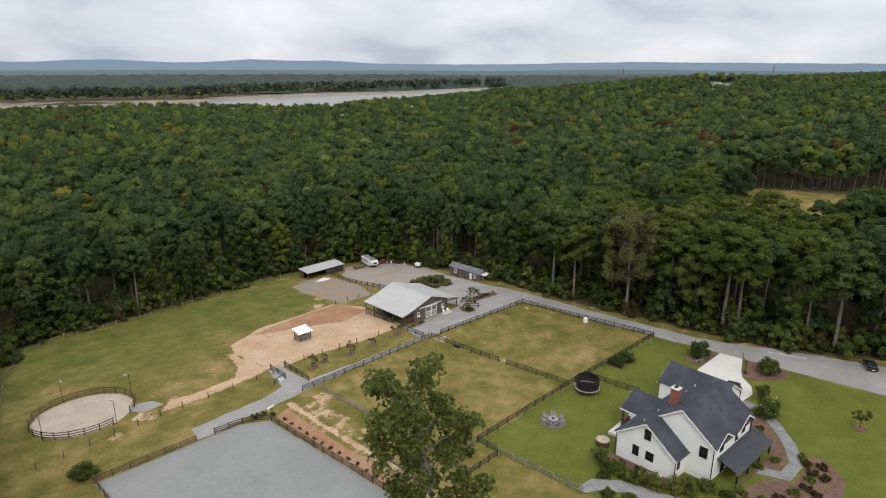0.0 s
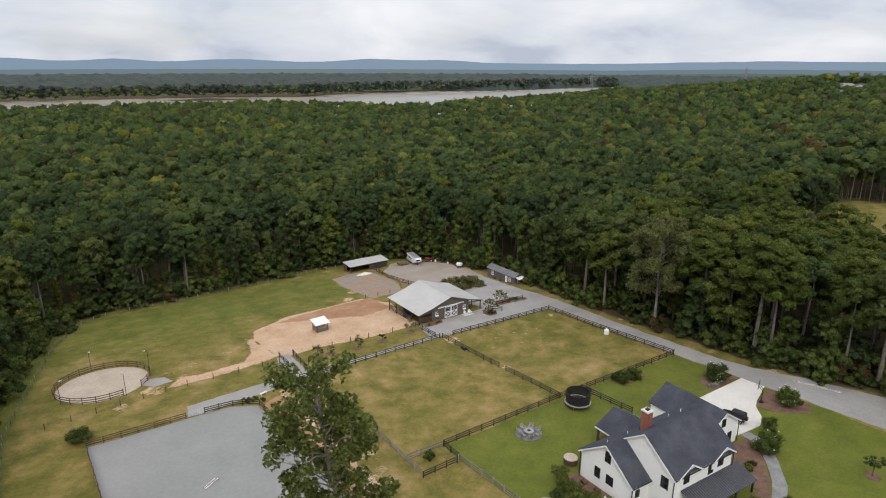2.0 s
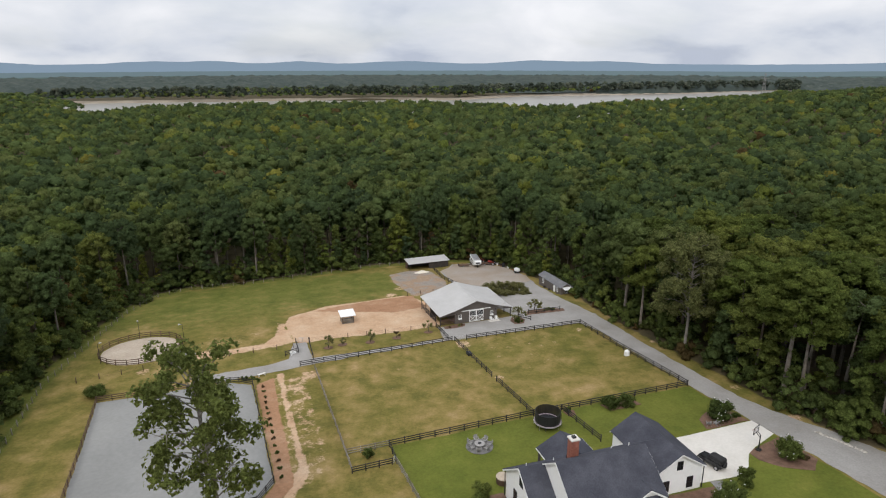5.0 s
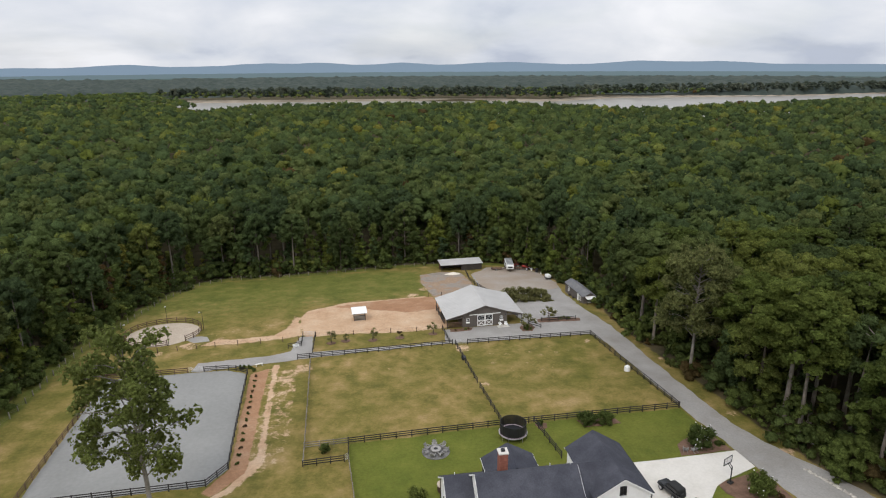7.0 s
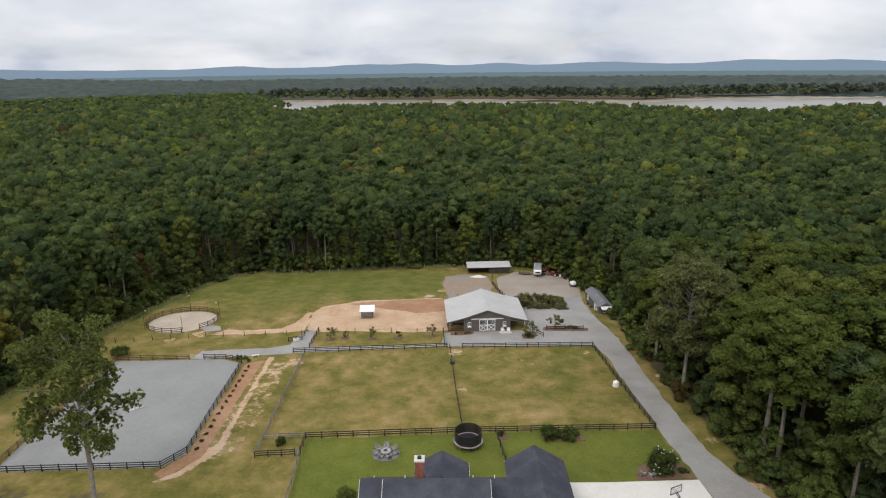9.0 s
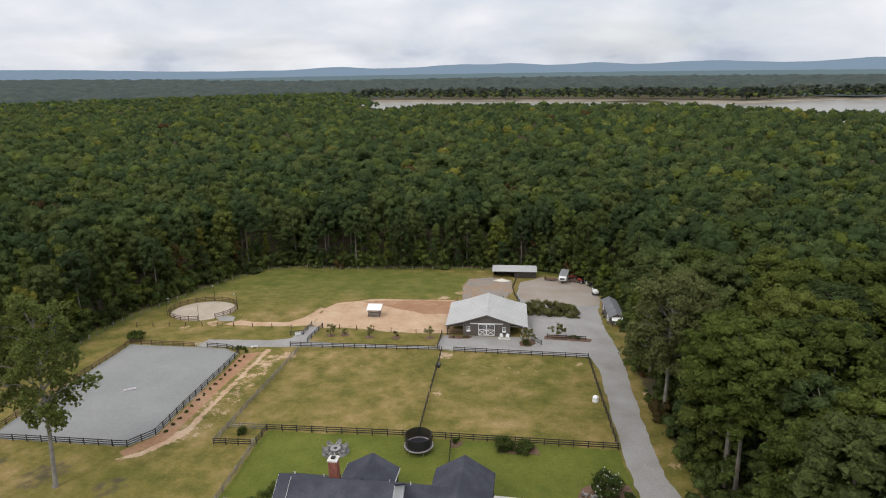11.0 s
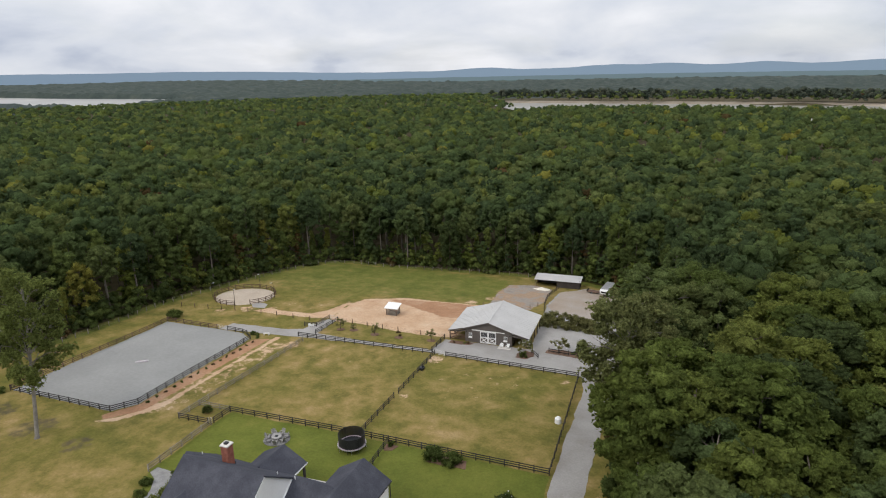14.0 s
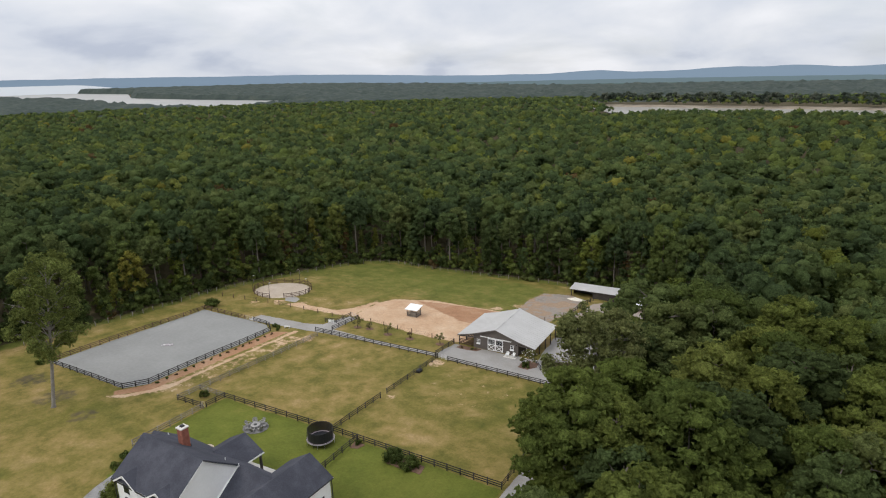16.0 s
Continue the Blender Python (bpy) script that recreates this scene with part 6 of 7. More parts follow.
# the tall sparse tree by the arena, its crown thinning into bare limbs
def tall_sparse_tree(x, y, height, label, seed, leaves, spread, bark, bare_limbs, low=0.35, per=40, size=0.34, mat=BROAD, lean=(0, 0)):
    rg = np.random.RandomState(seed)
    ob = thing("tree", label, "tree", pose(x, y, ground_z(x, y) - 0.1))
    bm = bmesh.new()
    top = height * 0.93
    add_tube(bm, [(0, 0, 0), (0.1, 0, 0.6), (0.25, 0.1, height * 0.3), (0.0, 0.3, height * 0.6), (0.25, 0.1, top)], [0.52, 0.34, 0.28, 0.18, 0.05], 9)
    ends = []
    for k in range(leaves):
        u = low + (0.98 - low) * (k + rg.uniform(0, 1)) / leaves
        b = k * 2.4 + rg.uniform(-0.5, 0.5)
        q = spread * (0.45 + 0.75 * math.sin(math.pi * min(1, (u - low) / (1 - low) * 0.8 + 0.15))) * rg.uniform(0.55, 1.05)
        z0 = height * (u - 0.09)
        e = Vector((q * math.cos(b), q * math.sin(b), height * u + rg.uniform(-0.5, 0.8)))
        add_tube(bm, [(0.1, 0.15, z0), (e.x * 0.5, e.y * 0.5, (z0 + e.z) / 2 + 0.5), tuple(e)], [0.10, 0.06, 0.02], 5)
        ends.append((e, u))
        ends.append((Vector((e.x * 0.5, e.y * 0.5, (z0 + e.z) / 2 + 0.9)) + Vector(rg.normal(size=3)) * 0.6, u))
        for j in range(3):
            d = Vector(rg.normal(size=3)).normalized() * rg.uniform(0.7, 1.5)
            add_tube(bm, [tuple(e * 0.7 + Vector((0, 0, z0 * 0.3))), tuple(e * 0.92 + d * 0.4 + Vector((0, 0, z0 * 0.08))), tuple(e + d)], [0.045, 0.03, 0.01], 4)
            ends.append((e + d, u))
    def leaning(verts):
        for v in verts:
            v.co.x += lean[0] * v.co.z / height
            v.co.y += lean[1] * v.co.z / height

    leaning(bm.verts)
    part("trunk", bm, bark, ob)
    for k in range(bare_limbs):
        bm = bmesh.new()
        b = rg.uniform(0, 2 * math.pi)
        u = rg.uniform(0.5, 0.92)
        q = spread * rg.uniform(0.8, 1.35)
        e = Vector((q * math.cos(b), q * math.sin(b), height * u + rg.uniform(0, 1.6)))
        add_tube(bm, [(0.1, 0.1, height * (u - 0.12)), (e.x * 0.55, e.y * 0.55, height * (u - 0.03)), tuple(e)], [0.11, 0.07, 0.015], 5)
        for j in range(4):
            d = Vector(rg.normal(size=3)).normalized() * rg.uniform(0.6, 1.4)
            m = Vector((e.x * 0.75, e.y * 0.75, height * (u - 0.01)))
            add_tube(bm, [tuple(m), tuple(m + d)], [0.035, 0.008], 4)
        leaning(bm.verts)
        part("bare_limb", bm, PALE_BARK, ob, "bare grey dead limb")
    c = np.array([tuple(e) for e, _ in ends])
    c[:, :2] += c[:, 2:] / height * np.array([lean])
    rad = rg.uniform(0.8, 1.55, len(c))
    tri = joined(core_cloud(rg, c, rad * (0.3 if mat is OAK else 0.45)), tuft_cloud(rg, c, rad * 0.95, 12, 0.36), leaf_cloud(rg, c, rad, per // 2, size, 0.85, 0.5))
    part("crown", mesh_from("crown", *tri, mat, True), None, ob)
    return ob


tall_sparse_tree(-48.1, -58.2, 27.2, "tall hardwood with thinning crown and dead limbs", 61, 32, 5.2, PALE_BARK, 10, 0.40, 70, 0.34, OAK, (-2.2, 4.4))
tall_sparse_tree(43.4, -23.6, 26.5, "old pale-trunked hardwood with forked bare limbs", 62, 46, 6.0, PALE_BARK, 5, 0.38, 90, 0.36, GREYGREEN)

# garden and yard shrubs
shrub("shrub", 16.4, -38.7, 2.0, 2.1, SHRUB, "rounded dark green shrub beside the lawn fence", n=26, seed=1, group="lawn shrubs")
shrub("shrub", 19.6, -39.0, 1.8, 1.9, SHRUB, "rounded dark green shrub beside the lawn fence", n=24, seed=2, group="lawn shrubs")
shrub("shrub", 8.4, -37.9, 0.7, 0.9, SHRUB, "small shrub at the fence corner", n=8, seed=3)
shrub("shrub", 31.4, -48.4, 2.4, 4.2, SHRUB, "tall white-flowering shrub above the parking pad", n=34, seed=4, petals=40)
shrub("shrub", 34.6, -48.6, 0.9, 0.8, SHRUB, "low green shrub in the mulch bed", n=8, seed=5)
shrub("shrub", 33.2, -61.4, 2.2, 4.2, SHRUB, "tall dark green shrub beside the lane", n=32, seed=6, petals=16)
shrub("shrub", 35.2, -62.6, 0.8, 0.8, REDLEAF, "low bronze shrub beside the lane", n=8, seed=7)
shrub("shrub", 22.0, -64.6, 1.4, 3.6, SHRUB, "conical dark evergreen beside the garage", n=22, seed=8)
shrub("shrub", 16.8, -67.6, 2.5, 3.6, SHRUB, "large flowering shrub beside the front path", n=34, seed=9, petals=28)
shrub("shrub", 9.6, -69.0, 1.1, 1.1, HEDGE, "low green shrub in the front bed", n=10, seed=10, group="front bed shrubs")
shrub("shrub", 11.6, -68.4, 0.8, 0.8, REDLEAF, "low bronze shrub in the front bed", n=8, seed=11, group="front bed shrubs")
shrub("shrub", 4.2, -73.9, 1.0, 1.0, HEDGE, "low green shrub in the front bed", n=9, seed=12, group="front bed shrubs")
shrub("shrub", 0.6, -72.6, 0.9, 0.9, HEDGE, "low green shrub in the front bed", n=9, seed=13, group="front bed shrubs")
k = 14
for (x, y) in ((6.2, -77.4), (7.6, -76.6), (4.4, -78.6), (6.8, -79.2), (2.4, -79.0), (4.2, -80.6), (0.2, -79.2), (-2.2, -78.6), (-0.8, -81), (-4.8, -77.6), (-6.6, -76.2)):
    shrub("shrub", x, y, 0.95, 0.9, REDLEAF if k % 3 else HEDGE, "low bronze mound shrub in the front bed", n=9, seed=k, group="bronze mound shrubs")
    k += 1
for (x, y, r, h) in ((-14.6, -55.6, 1.6, 2.9), (-15.4, -57.8, 1.7, 2.8), (-15.4, -60.0, 1.6, 2.5), (-15.0, -62.2, 1.6, 2.5), (-14.4, -64.4, 1.6, 2.4), (-13.4, -66.6, 1.7, 2.5), (-11.8, -68.6, 1.7, 2.5), (-10.0, -70.2, 1.5, 2.3)):
    shrub("hedge_bush", x, y, r, h, HEDGE, "bushy light green hedge beside the house", "hedge", n=16, seed=k, group="house hedge")
    k += 1
for (x, y) in ((-9.4, -72.6), (-7.4, -73.4), (-20.6, -60.8), (-19.0, -63.4), (-17.6, -58.2)):
    shrub("shrub", x, y, 1.1, 1.3, SHRUB if k % 2 else HEDGE, "dark rounded shrub beside the footpath", n=10, seed=k, group="path shrubs")
    k += 1
small_tree(23.1, -79.6, 3.6, 1.3, SHRUB, "young round-headed tree in a mulch ring", 1, n=18)
shrub("shrub", -27.6, -40.6, 1.0, 1.9, SHRUB, "leafy bush inside the small holding pen", n=12, seed=60)
shrub("shrub", -73.0, -3.2, 2.6, 2.4, SHRUB, "wide dark bush at the arena corner", n=26, seed=61)
shrub("shrub", -71.0, -49.4, 1.2, 1.3, SHRUB, "dark bush outside the arena corner", n=10, seed=62)
for i in range(15):
    yy = -9.5 - i * 2.3
    xx = -42.7 + 0.055 * (-8 - yy)
    shrub("shrub", xx, yy, 0.42, 0.5, SHRUB if i % 3 else REDLEAF, "small round shrub planted along the arena bank", n=5, per=26, size=0.12, seed=70 + i, group="arena bank shrubs", stem=False)
for (x, y, r) in ((-46.0, -5.0, 0.8), (-44.6, -5.4, 0.7), (-43.4, -6.6, 0.6)):
    shrub("shrub", x, y, r, 0.9, SHRUB, "dark shrub at the arena corner", n=7, seed=int(90 - x), group="arena corner shrubs")
for i, (x, y, h, r) in enumerate(((-27.9, 5.8, 3.0, 1.5), (-24.6, 6.6, 1.8, 0.8), (-18.4, 5.9, 3.0, 1.5), (-12.1, 6.4, 1.7, 0.9), (-4.1, 7.4, 2.8, 1.5))):
    small_tree(x, y, h, r, REEDY if i != 3 else REDLEAF, "young ornamental tree on the grass verge", 10 + i, 0.35, 12, 34, 0.16, "verge trees")
    patch("flower_bed", [(x + 1.1 * math.cos(t), y + 1.0 * math.sin(t)) for t in np.linspace(0, 6.28, 10, endpoint=False)], MULCH, 0.05, "round mulch ring under a verge tree", "flower bed", step=0.6, wobble=0.06, seed=30 + i)
small_tree(19.0, 7.2, 3.6, 2.0, REEDY, "white-flowering crepe myrtle at the barn corner", 20, 0.3, 20, 40, 0.17, petals=60)
shrub("shrub", 18.6, 6.2, 1.1, 1.3, SHRUB, "dark shrub under the barn corner tree", n=10, seed=95)
shrub("shrub", 30.2, 11.6, 0.9, 0.9, SHRUB, "clipped dark shrub in the planting island", n=9, seed=96, long=3.4)
small_tree(25.6, 12.0, 3.0, 2.3, REEDY, "spreading white-flowering tree in the planting island", 21, 0.45, 18, 30, 0.17, petals=50)
for i, (x, y) in enumerate(((4.0, 8.6), (1.4, 8.4), (4.9, 8.9))):
    shrub("shrub", x, y, 0.5, 0.6, REDLEAF if i else SHRUB, "small flowering shrub along the barn front", n=5, per=24, size=0.12, seed=97 + i, group="barn bed shrubs")

# the long mound of arching shrubs behind the barn
rg = np.random.RandomState(321)
hedge = thing("hedge", "long dense mound of arching olive-green shrubs", "hedge", pose(24.2, 29.2, ground_z(24.2, 29.2), 0, 0, -5))
cc = np.column_stack([np.linspace(-7.2, 7.2, 120) + rg.uniform(-0.4, 0.4, 120), rg.uniform(-2.2, 2.2, 120), rg.uniform(0.4, 3.4, 120)])
cc[:, 2] *= np.clip(1.15 - (np.abs(cc[:, 0]) / 8.2) ** 3, 0.3, 1) * np.clip(1.1 - (np.abs(cc[:, 1]) / 2.6) ** 2, 0.3, 1)
rr = rg.uniform(0.55, 0.95, 120)
tri = joined(core_cloud(rg, cc, rr * 0.65), leaf_cloud(rg, cc, rr, 90, 0.3, up=0.8))
part("foliage", mesh_from("foliage", *tri, REEDY, True), None, hedge)

# sand heap and spoil
def heap(x, y, rx, ry, h, mat, label, seed):
    rg = np.random.RandomState(seed)
    bm = bmesh.new()
    rings, segs = 7, 22
    tv = [bm.verts.new((0, 0, h))]
    prev = None
    for i in range(1, rings + 1):
        f = i / rings
        row = []
        for s in range(segs):
            a = s * 2 * math.pi / segs
            wob = 1 + 0.16 * math.sin(2 * a + seed) + 0.08 * math.sin(5 * a) + rg.uniform(-0.04, 0.04)
            z = h * (1 - f) ** 1.3 * rg.uniform(0.9, 1.1) - (0.25 if i == rings else 0)
            row.append(bm.verts.new((rx * f * wob * math.cos(a), ry * f * wob * math.sin(a), z)))
        for s in range(segs):
            if prev:
                bm.faces.new((prev[s], row[s], row[(s + 1) % segs], prev[(s + 1) % segs]))
            else:
                bm.faces.new((tv[0], row[s], row[(s + 1) % segs]))
        prev = row
    me = bpy.data.meshes.new("heap")
    bm.to_mesh(me)
    bm.free()
    me.polygons.foreach_set("use_smooth", np.ones(len(me.polygons), bool))
    me.materials.append(mat)
    ob = new("sand_heap", me)
    ob.matrix_world = pose(x, y, ground_z(x, y), 0, 0, 12)
    return tagged(ob, label, "heap")


heap(9.4, 62.0, 2.7, 1.5, 0.8, WHITE_SAND, "low heap of pale sand near the run-in shed", 3)

# ---- garden things ----
NET = bpy.data.materials.new("safety_net")
NET.use_nodes = True
nn = NET.node_tree.nodes
nn["Principled BSDF"].inputs["Base Color"].default_value = (0.012, 0.012, 0.014, 1)
nn["Principled BSDF"].inputs["Alpha"].default_value = 0.88
tx, ty = 2.8, -40.9
tramp = thing("trampoline", "round trampoline with a black safety net", "trampoline", pose(tx, ty, ground_z(tx, ty)))


def ring_tube(r, z, thick, seg=28, flat_h=None):
    bm = bmesh.new()
    rows = []
    for s in range(seg):
        a = s * 2 * math.pi / seg
        rows.append([bm.verts.new((r2 * math.cos(a), r2 * math.sin(a), z2)) for r2, z2 in
                     ((r - thick, z - (flat_h or thick)), (r + thick, z - (flat_h or thick)), (r + thick, z + (flat_h or thick)), (r - thick, z + (flat_h or thick)))])
    for s in range(seg):
        a, b = rows[s], rows[(s + 1) % seg]
        for k in range(4):
            bm.faces.new((a[k], b[k], b[(k + 1) % 4], a[(k + 1) % 4]))
    bmesh.ops.recalc_face_normals(bm, faces=bm.faces)
    return bm


part("frame", ring_tube(2.3, 0.92, 0.05), STEEL, tramp)
part("pad", ring_tube(2.12, 0.99, 0.16, 28, 0.025), BLUE_PAD, tramp, "faded lilac spring pad")
bm = bmesh.new()
bmesh.ops.create_cone(bm, cap_ends=True, segments=28, radius1=2.0, radius2=2.0, depth=0.03, matrix=Matrix.Translation((0, 0, 0.95)))
part("jumping_mat", bm, TRAMP_MAT, tramp)
bm = bmesh.new()
bmesh.ops.create_cone(bm, cap_ends=False, segments=28, radius1=2.15, radius2=2.15, depth=1.75, matrix=Matrix.Translation((0, 0, 1.88)))
part("net", bm, NET, tramp, "black mesh safety net")
part("top_ring", ring_tube(2.15, 2.76, 0.03), BLACK_METAL, tramp)
for i in range(8):
    a = i * math.pi / 4 + 0.2
    part("net_pole", tube([(2.3 * math.cos(a), 2.3 * math.sin(a), 0.2), (2.28 * math.cos(a), 2.28 * math.sin(a), 2.1), (2.15 * math.cos(a), 2.15 * math.sin(a), 2.76)], [0.03, 0.03, 0.025], 6), BLACK_METAL, tramp)
for i in range(4):
    a = i * math.pi / 2 + 0.5
    b = a + 0.5
    part("leg", tube([(2.25 * math.cos(a), 2.25 * math.sin(a), 0.9), (2.3 * math.cos(a), 2.3 * math.sin(a), 0.03), (2.3 * math.cos(b), 2.3 * math.sin(b), 0.03), (2.25 * math.cos(b), 2.25 * math.sin(b), 0.9)], [0.025] * 4, 6), STEEL, tramp)


def adirondack(x, y, turn, mat, label, group, lift=0.0):
    ob = thing("garden_chair", label, "chair", pose(x, y, ground_z(x, y) + lift, 0, 0, turn), group)
    part("seat", add_slab(bmesh.new(), [(-0.28, -0.38, 0.40), (0.28, -0.38, 0.40), (0.28, 0.2, 0.27), (-0.28, 0.2, 0.27)], 0.04), mat, ob)
    for k in range(5):
        u = -0.26 + k * 0.13
        hh = 0.98 - 0.05 * abs(k - 2)
        part("back_slat", beam((u * 0.9, 0.17, 0.26), (u * 1.15, 0.5, hh), 0.115, 0.03), mat, ob)
    for s in (-1, 1):
        part("arm", box(s * 0.36 - 0.07, s * 0.36 + 0.07, -0.42, 0.34, 0.55, 0.58), mat, ob)
        part("leg", box(s * 0.33 - 0.03, s * 0.33 + 0.03, -0.4, -0.31, 0, 0.55), mat, ob)
        part("leg", beam((s * 0.31, -0.35, 0.36), (s * 0.31, 0.55, 0.02), 0.035, 0.11), mat, ob)
    return ob


fpx, fpy = -10.3, -43.3
patch("fire_circle", [(fpx + 2.2 * math.cos(a), fpy + 2.2 * math.sin(a)) for a in np.linspace(0, 2 * math.pi, 26, endpoint=False)], PAVER, 0.06, "round grey paved circle in the lawn", "paving", step=0.8, wobble=0.03, seed=40)
pit = thing("fire_table", "round grey stone fire table", "table", pose(fpx, fpy, ground_z(fpx, fpy) + 0.06))
bm = bmesh.new()
bmesh.ops.create_cone(bm, cap_ends=True, segments=20, radius1=0.75, radius2=0.8, depth=0.5, matrix=Matrix.Translation((0, 0, 0.25)))
part("base", bm, PAVER, pit)
bm = bmesh.new()
bmesh.ops.create_cone(bm, cap_ends=True, segments=24, radius1=0.85, radius2=0.82, depth=0.09, matrix=Matrix.Translation((0, 0, 0.545)))
part("tabletop", bm, GREY_CHAIR, pit)
bm = bmesh.new()
bmesh.ops.create_cone(bm, cap_ends=True, segments=16, radius1=0.3, radius2=0.3, depth=0.05, matrix=Matrix.Translation((0, 0, 0.6)))
part("burner_lid", bm, BLACK_METAL, pit)
for i in range(7):
    a = i * 2 * math.pi / 7 + 1.57
    adirondack(fpx + 1.6 * math.cos(a), fpy + 1.6 * math.sin(a), math.degrees(a) - 90, GREY_CHAIR, "weathered grey slatted garden chair round the fire table", "chairs round the fire table", 0.06)
adirondack(28.3, -49.6, 150, GREY_CHAIR, "weathered grey slatted garden chair beside the flowering shrub", "chairs by the parking pad", 0.05)
adirondack(29.6, -49.9, 195, GREY_CHAIR, "weathered grey slatted garden chair beside the flowering shrub", "chairs by the parking pad", 0.05)
adirondack(12.7, 9.4, 8, WHITE_PAINT, "white slatted garden chair by the barn doors", "white barn chairs", 0.12)
adirondack(14.1, 9.5, -6, WHITE_PAINT, "white slatted garden chair by the barn doors", "white barn chairs", 0.12)
for i, (x, y) in enumerate(((-12.6, -58.2), (-12.4, -60.6), (-12.7, -62.8), (-12.5, -63.9))):
    adirondack(x, y, 90 + 15 * i, WHITE_PAINT if i > 1 else BROWN_WOOD, "garden chair on the side terrace", "terrace chairs", 0.1)

tub = thing("hot_tub", "round wooden tub with a tan cover", "hot tub", pose(-10.4, -53.2, ground_z(-10.4, -53.2)))
bm = bmesh.new()
bmesh.ops.create_cone(bm, cap_ends=True, segments=20, radius1=1.0, radius2=1.05, depth=1.0, matrix=Matrix.Translation((0, 0, 0.5)))
part("barrel", bm, BROWN_WOOD, tub)
bm = bmesh.new()
bmesh.ops.create_cone(bm, cap_ends=True, segments=20, radius1=1.08, radius2=1.02, depth=0.1, matrix=Matrix.Translation((0, 0, 1.05)))
part("lid", bm, PEN_SAND, tub, "tan cover")

hoop = thing("basketball_hoop", "black freestanding basketball hoop beside the pad", "basketball hoop", pose(30.4, -58.2, ground_z(30.4, -58.2), 0, 0, 25))
part("pole", tube([(0, 0, 0), (0, 0, 2.7), (-0.1, 0.5, 3.2)], [0.09, 0.08, 0.06], 8), BLACK_METAL, hoop)
part("arm", beam((0, 0, 2.2), (-0.1, 0.7, 3.0), 0.06, 0.1), BLACK_METAL, hoop)
part("base", box(-0.4, 0.4, -0.4, 0.3, 0, 0.25, 0.05), BLACK_METAL, hoop)
CLEAR = NET.copy()
CLEAR.name = "clear_acrylic"
CLEAR.node_tree.nodes["Principled BSDF"].inputs["Base Color"].default_value = (0.7, 0.7, 0.72, 1)
CLEAR.node_tree.nodes["Principled BSDF"].inputs["Alpha"].default_value = 0.3
bb = part("backboard", box(-0.95, 0.95, 0.7, 0.76, 2.75, 3.85), CLEAR, hoop, "clear framed backboard")
bm = bmesh.new()
for q in ((-0.98, 0.98, 2.72, 2.8), (-0.98, 0.98, 3.8, 3.88), (-0.98, -0.9, 2.8, 3.8), (0.9, 0.98, 2.8, 3.8)):
    add_box(bm, q[0], q[1], 0.69, 0.77, q[2], q[3])
part("backboard_frame", bm, BLACK_METAL, bb)
rim_bm = ring_tube(0.23, 3.05, 0.015, 14)
bmesh.ops.translate(rim_bm, verts=rim_bm.verts, vec=(0, 1.03, 0))
part("rim", rim_bm, RED_PAINT, hoop)

# water trough tank by the paddock fence
tank = thing("water_tank", "pale plastic water tank beside the paddock fence", "tank", pose(32.1, -19.8, ground_z(32.1, -19.8)))
bm = bmesh.new()
bmesh.ops.create_cone(bm, cap_ends=True, segments=16, radius1=0.6, radius2=0.55, depth=0.95, matrix=Matrix.Translation((0, 0, 0.47)))
part("body", bm, WHITE_PAINT, tank)
bm = bmesh.new()
bmesh.ops.create_cone(bm, cap_ends=True, segments=16, radius1=0.5, radius2=0.2, depth=0.3, matrix=Matrix.Translation((0, 0, 1.1)))
part("dome", bm, WHITE_PAINT, tank)
trough = thing("water_trough", "dark oblong water trough on the dividing fence", "trough", pose(0.5, -8.2, ground_z(0.5, -8.2)))
bm = box(-0.45, 0.45, -0.7, 0.7, 0, 0.55, 0.06)
part("tub", bm, RUBBER, trough)
part("water", box(-0.38, 0.38, -0.62, 0.62, 0.5, 0.56), GLASS, trough)

block = thing("jump_poles", "white painted jump poles lying in the arena", "poles", pose(-57.4, -27.8, ground_z(-57.4, -27.8) + 0.07, 0, 0, 35))
for i in range(5):
    part("pole", tube([(-1.5 + 0.12 * i, -0.45 + i * 0.19, 0.07), (1.4 - 0.08 * i, -0.40 + i * 0.19, 0.07)], [0.055, 0.055], 7), WHITE_PAINT if i % 2 else BLUE_PAD, block)
bench = thing("bench", "pale grey stone bench by the arena corner", "bench", pose(-42.6, -4.2, ground_z(-42.6, -4.2), 0, 0, 20))
part("seat", box(-0.8, 0.8, -0.25, 0.25, 0.4, 0.5, 0.02), CONCRETE, bench)
for s in (-0.6, 0.6):
    part("leg", box(s - 0.1, s + 0.1, -0.2, 0.2, -0.1, 0.4), CONCRETE, bench)
rack = thing("saddle_rack", "white slatted mounting rack beside the gate fence", "rack", pose(-35.6, 4.4, ground_z(-35.6, 4.4), 0, 0, 30))
for i in range(4):
    part("slat", box(-0.7, 0.7, -0.03 + i * 0.14, 0.03 + i * 0.14, 0.3 + 0.14 * i, 0.42 + 0.14 * i), WHITE_PAINT, rack)
for s in (-0.6, 0.6):
    part("leg", beam((s, -0.1, 0.0), (s, 0.5, 0.9), 0.06, 0.06), WHITE_PAINT, rack)

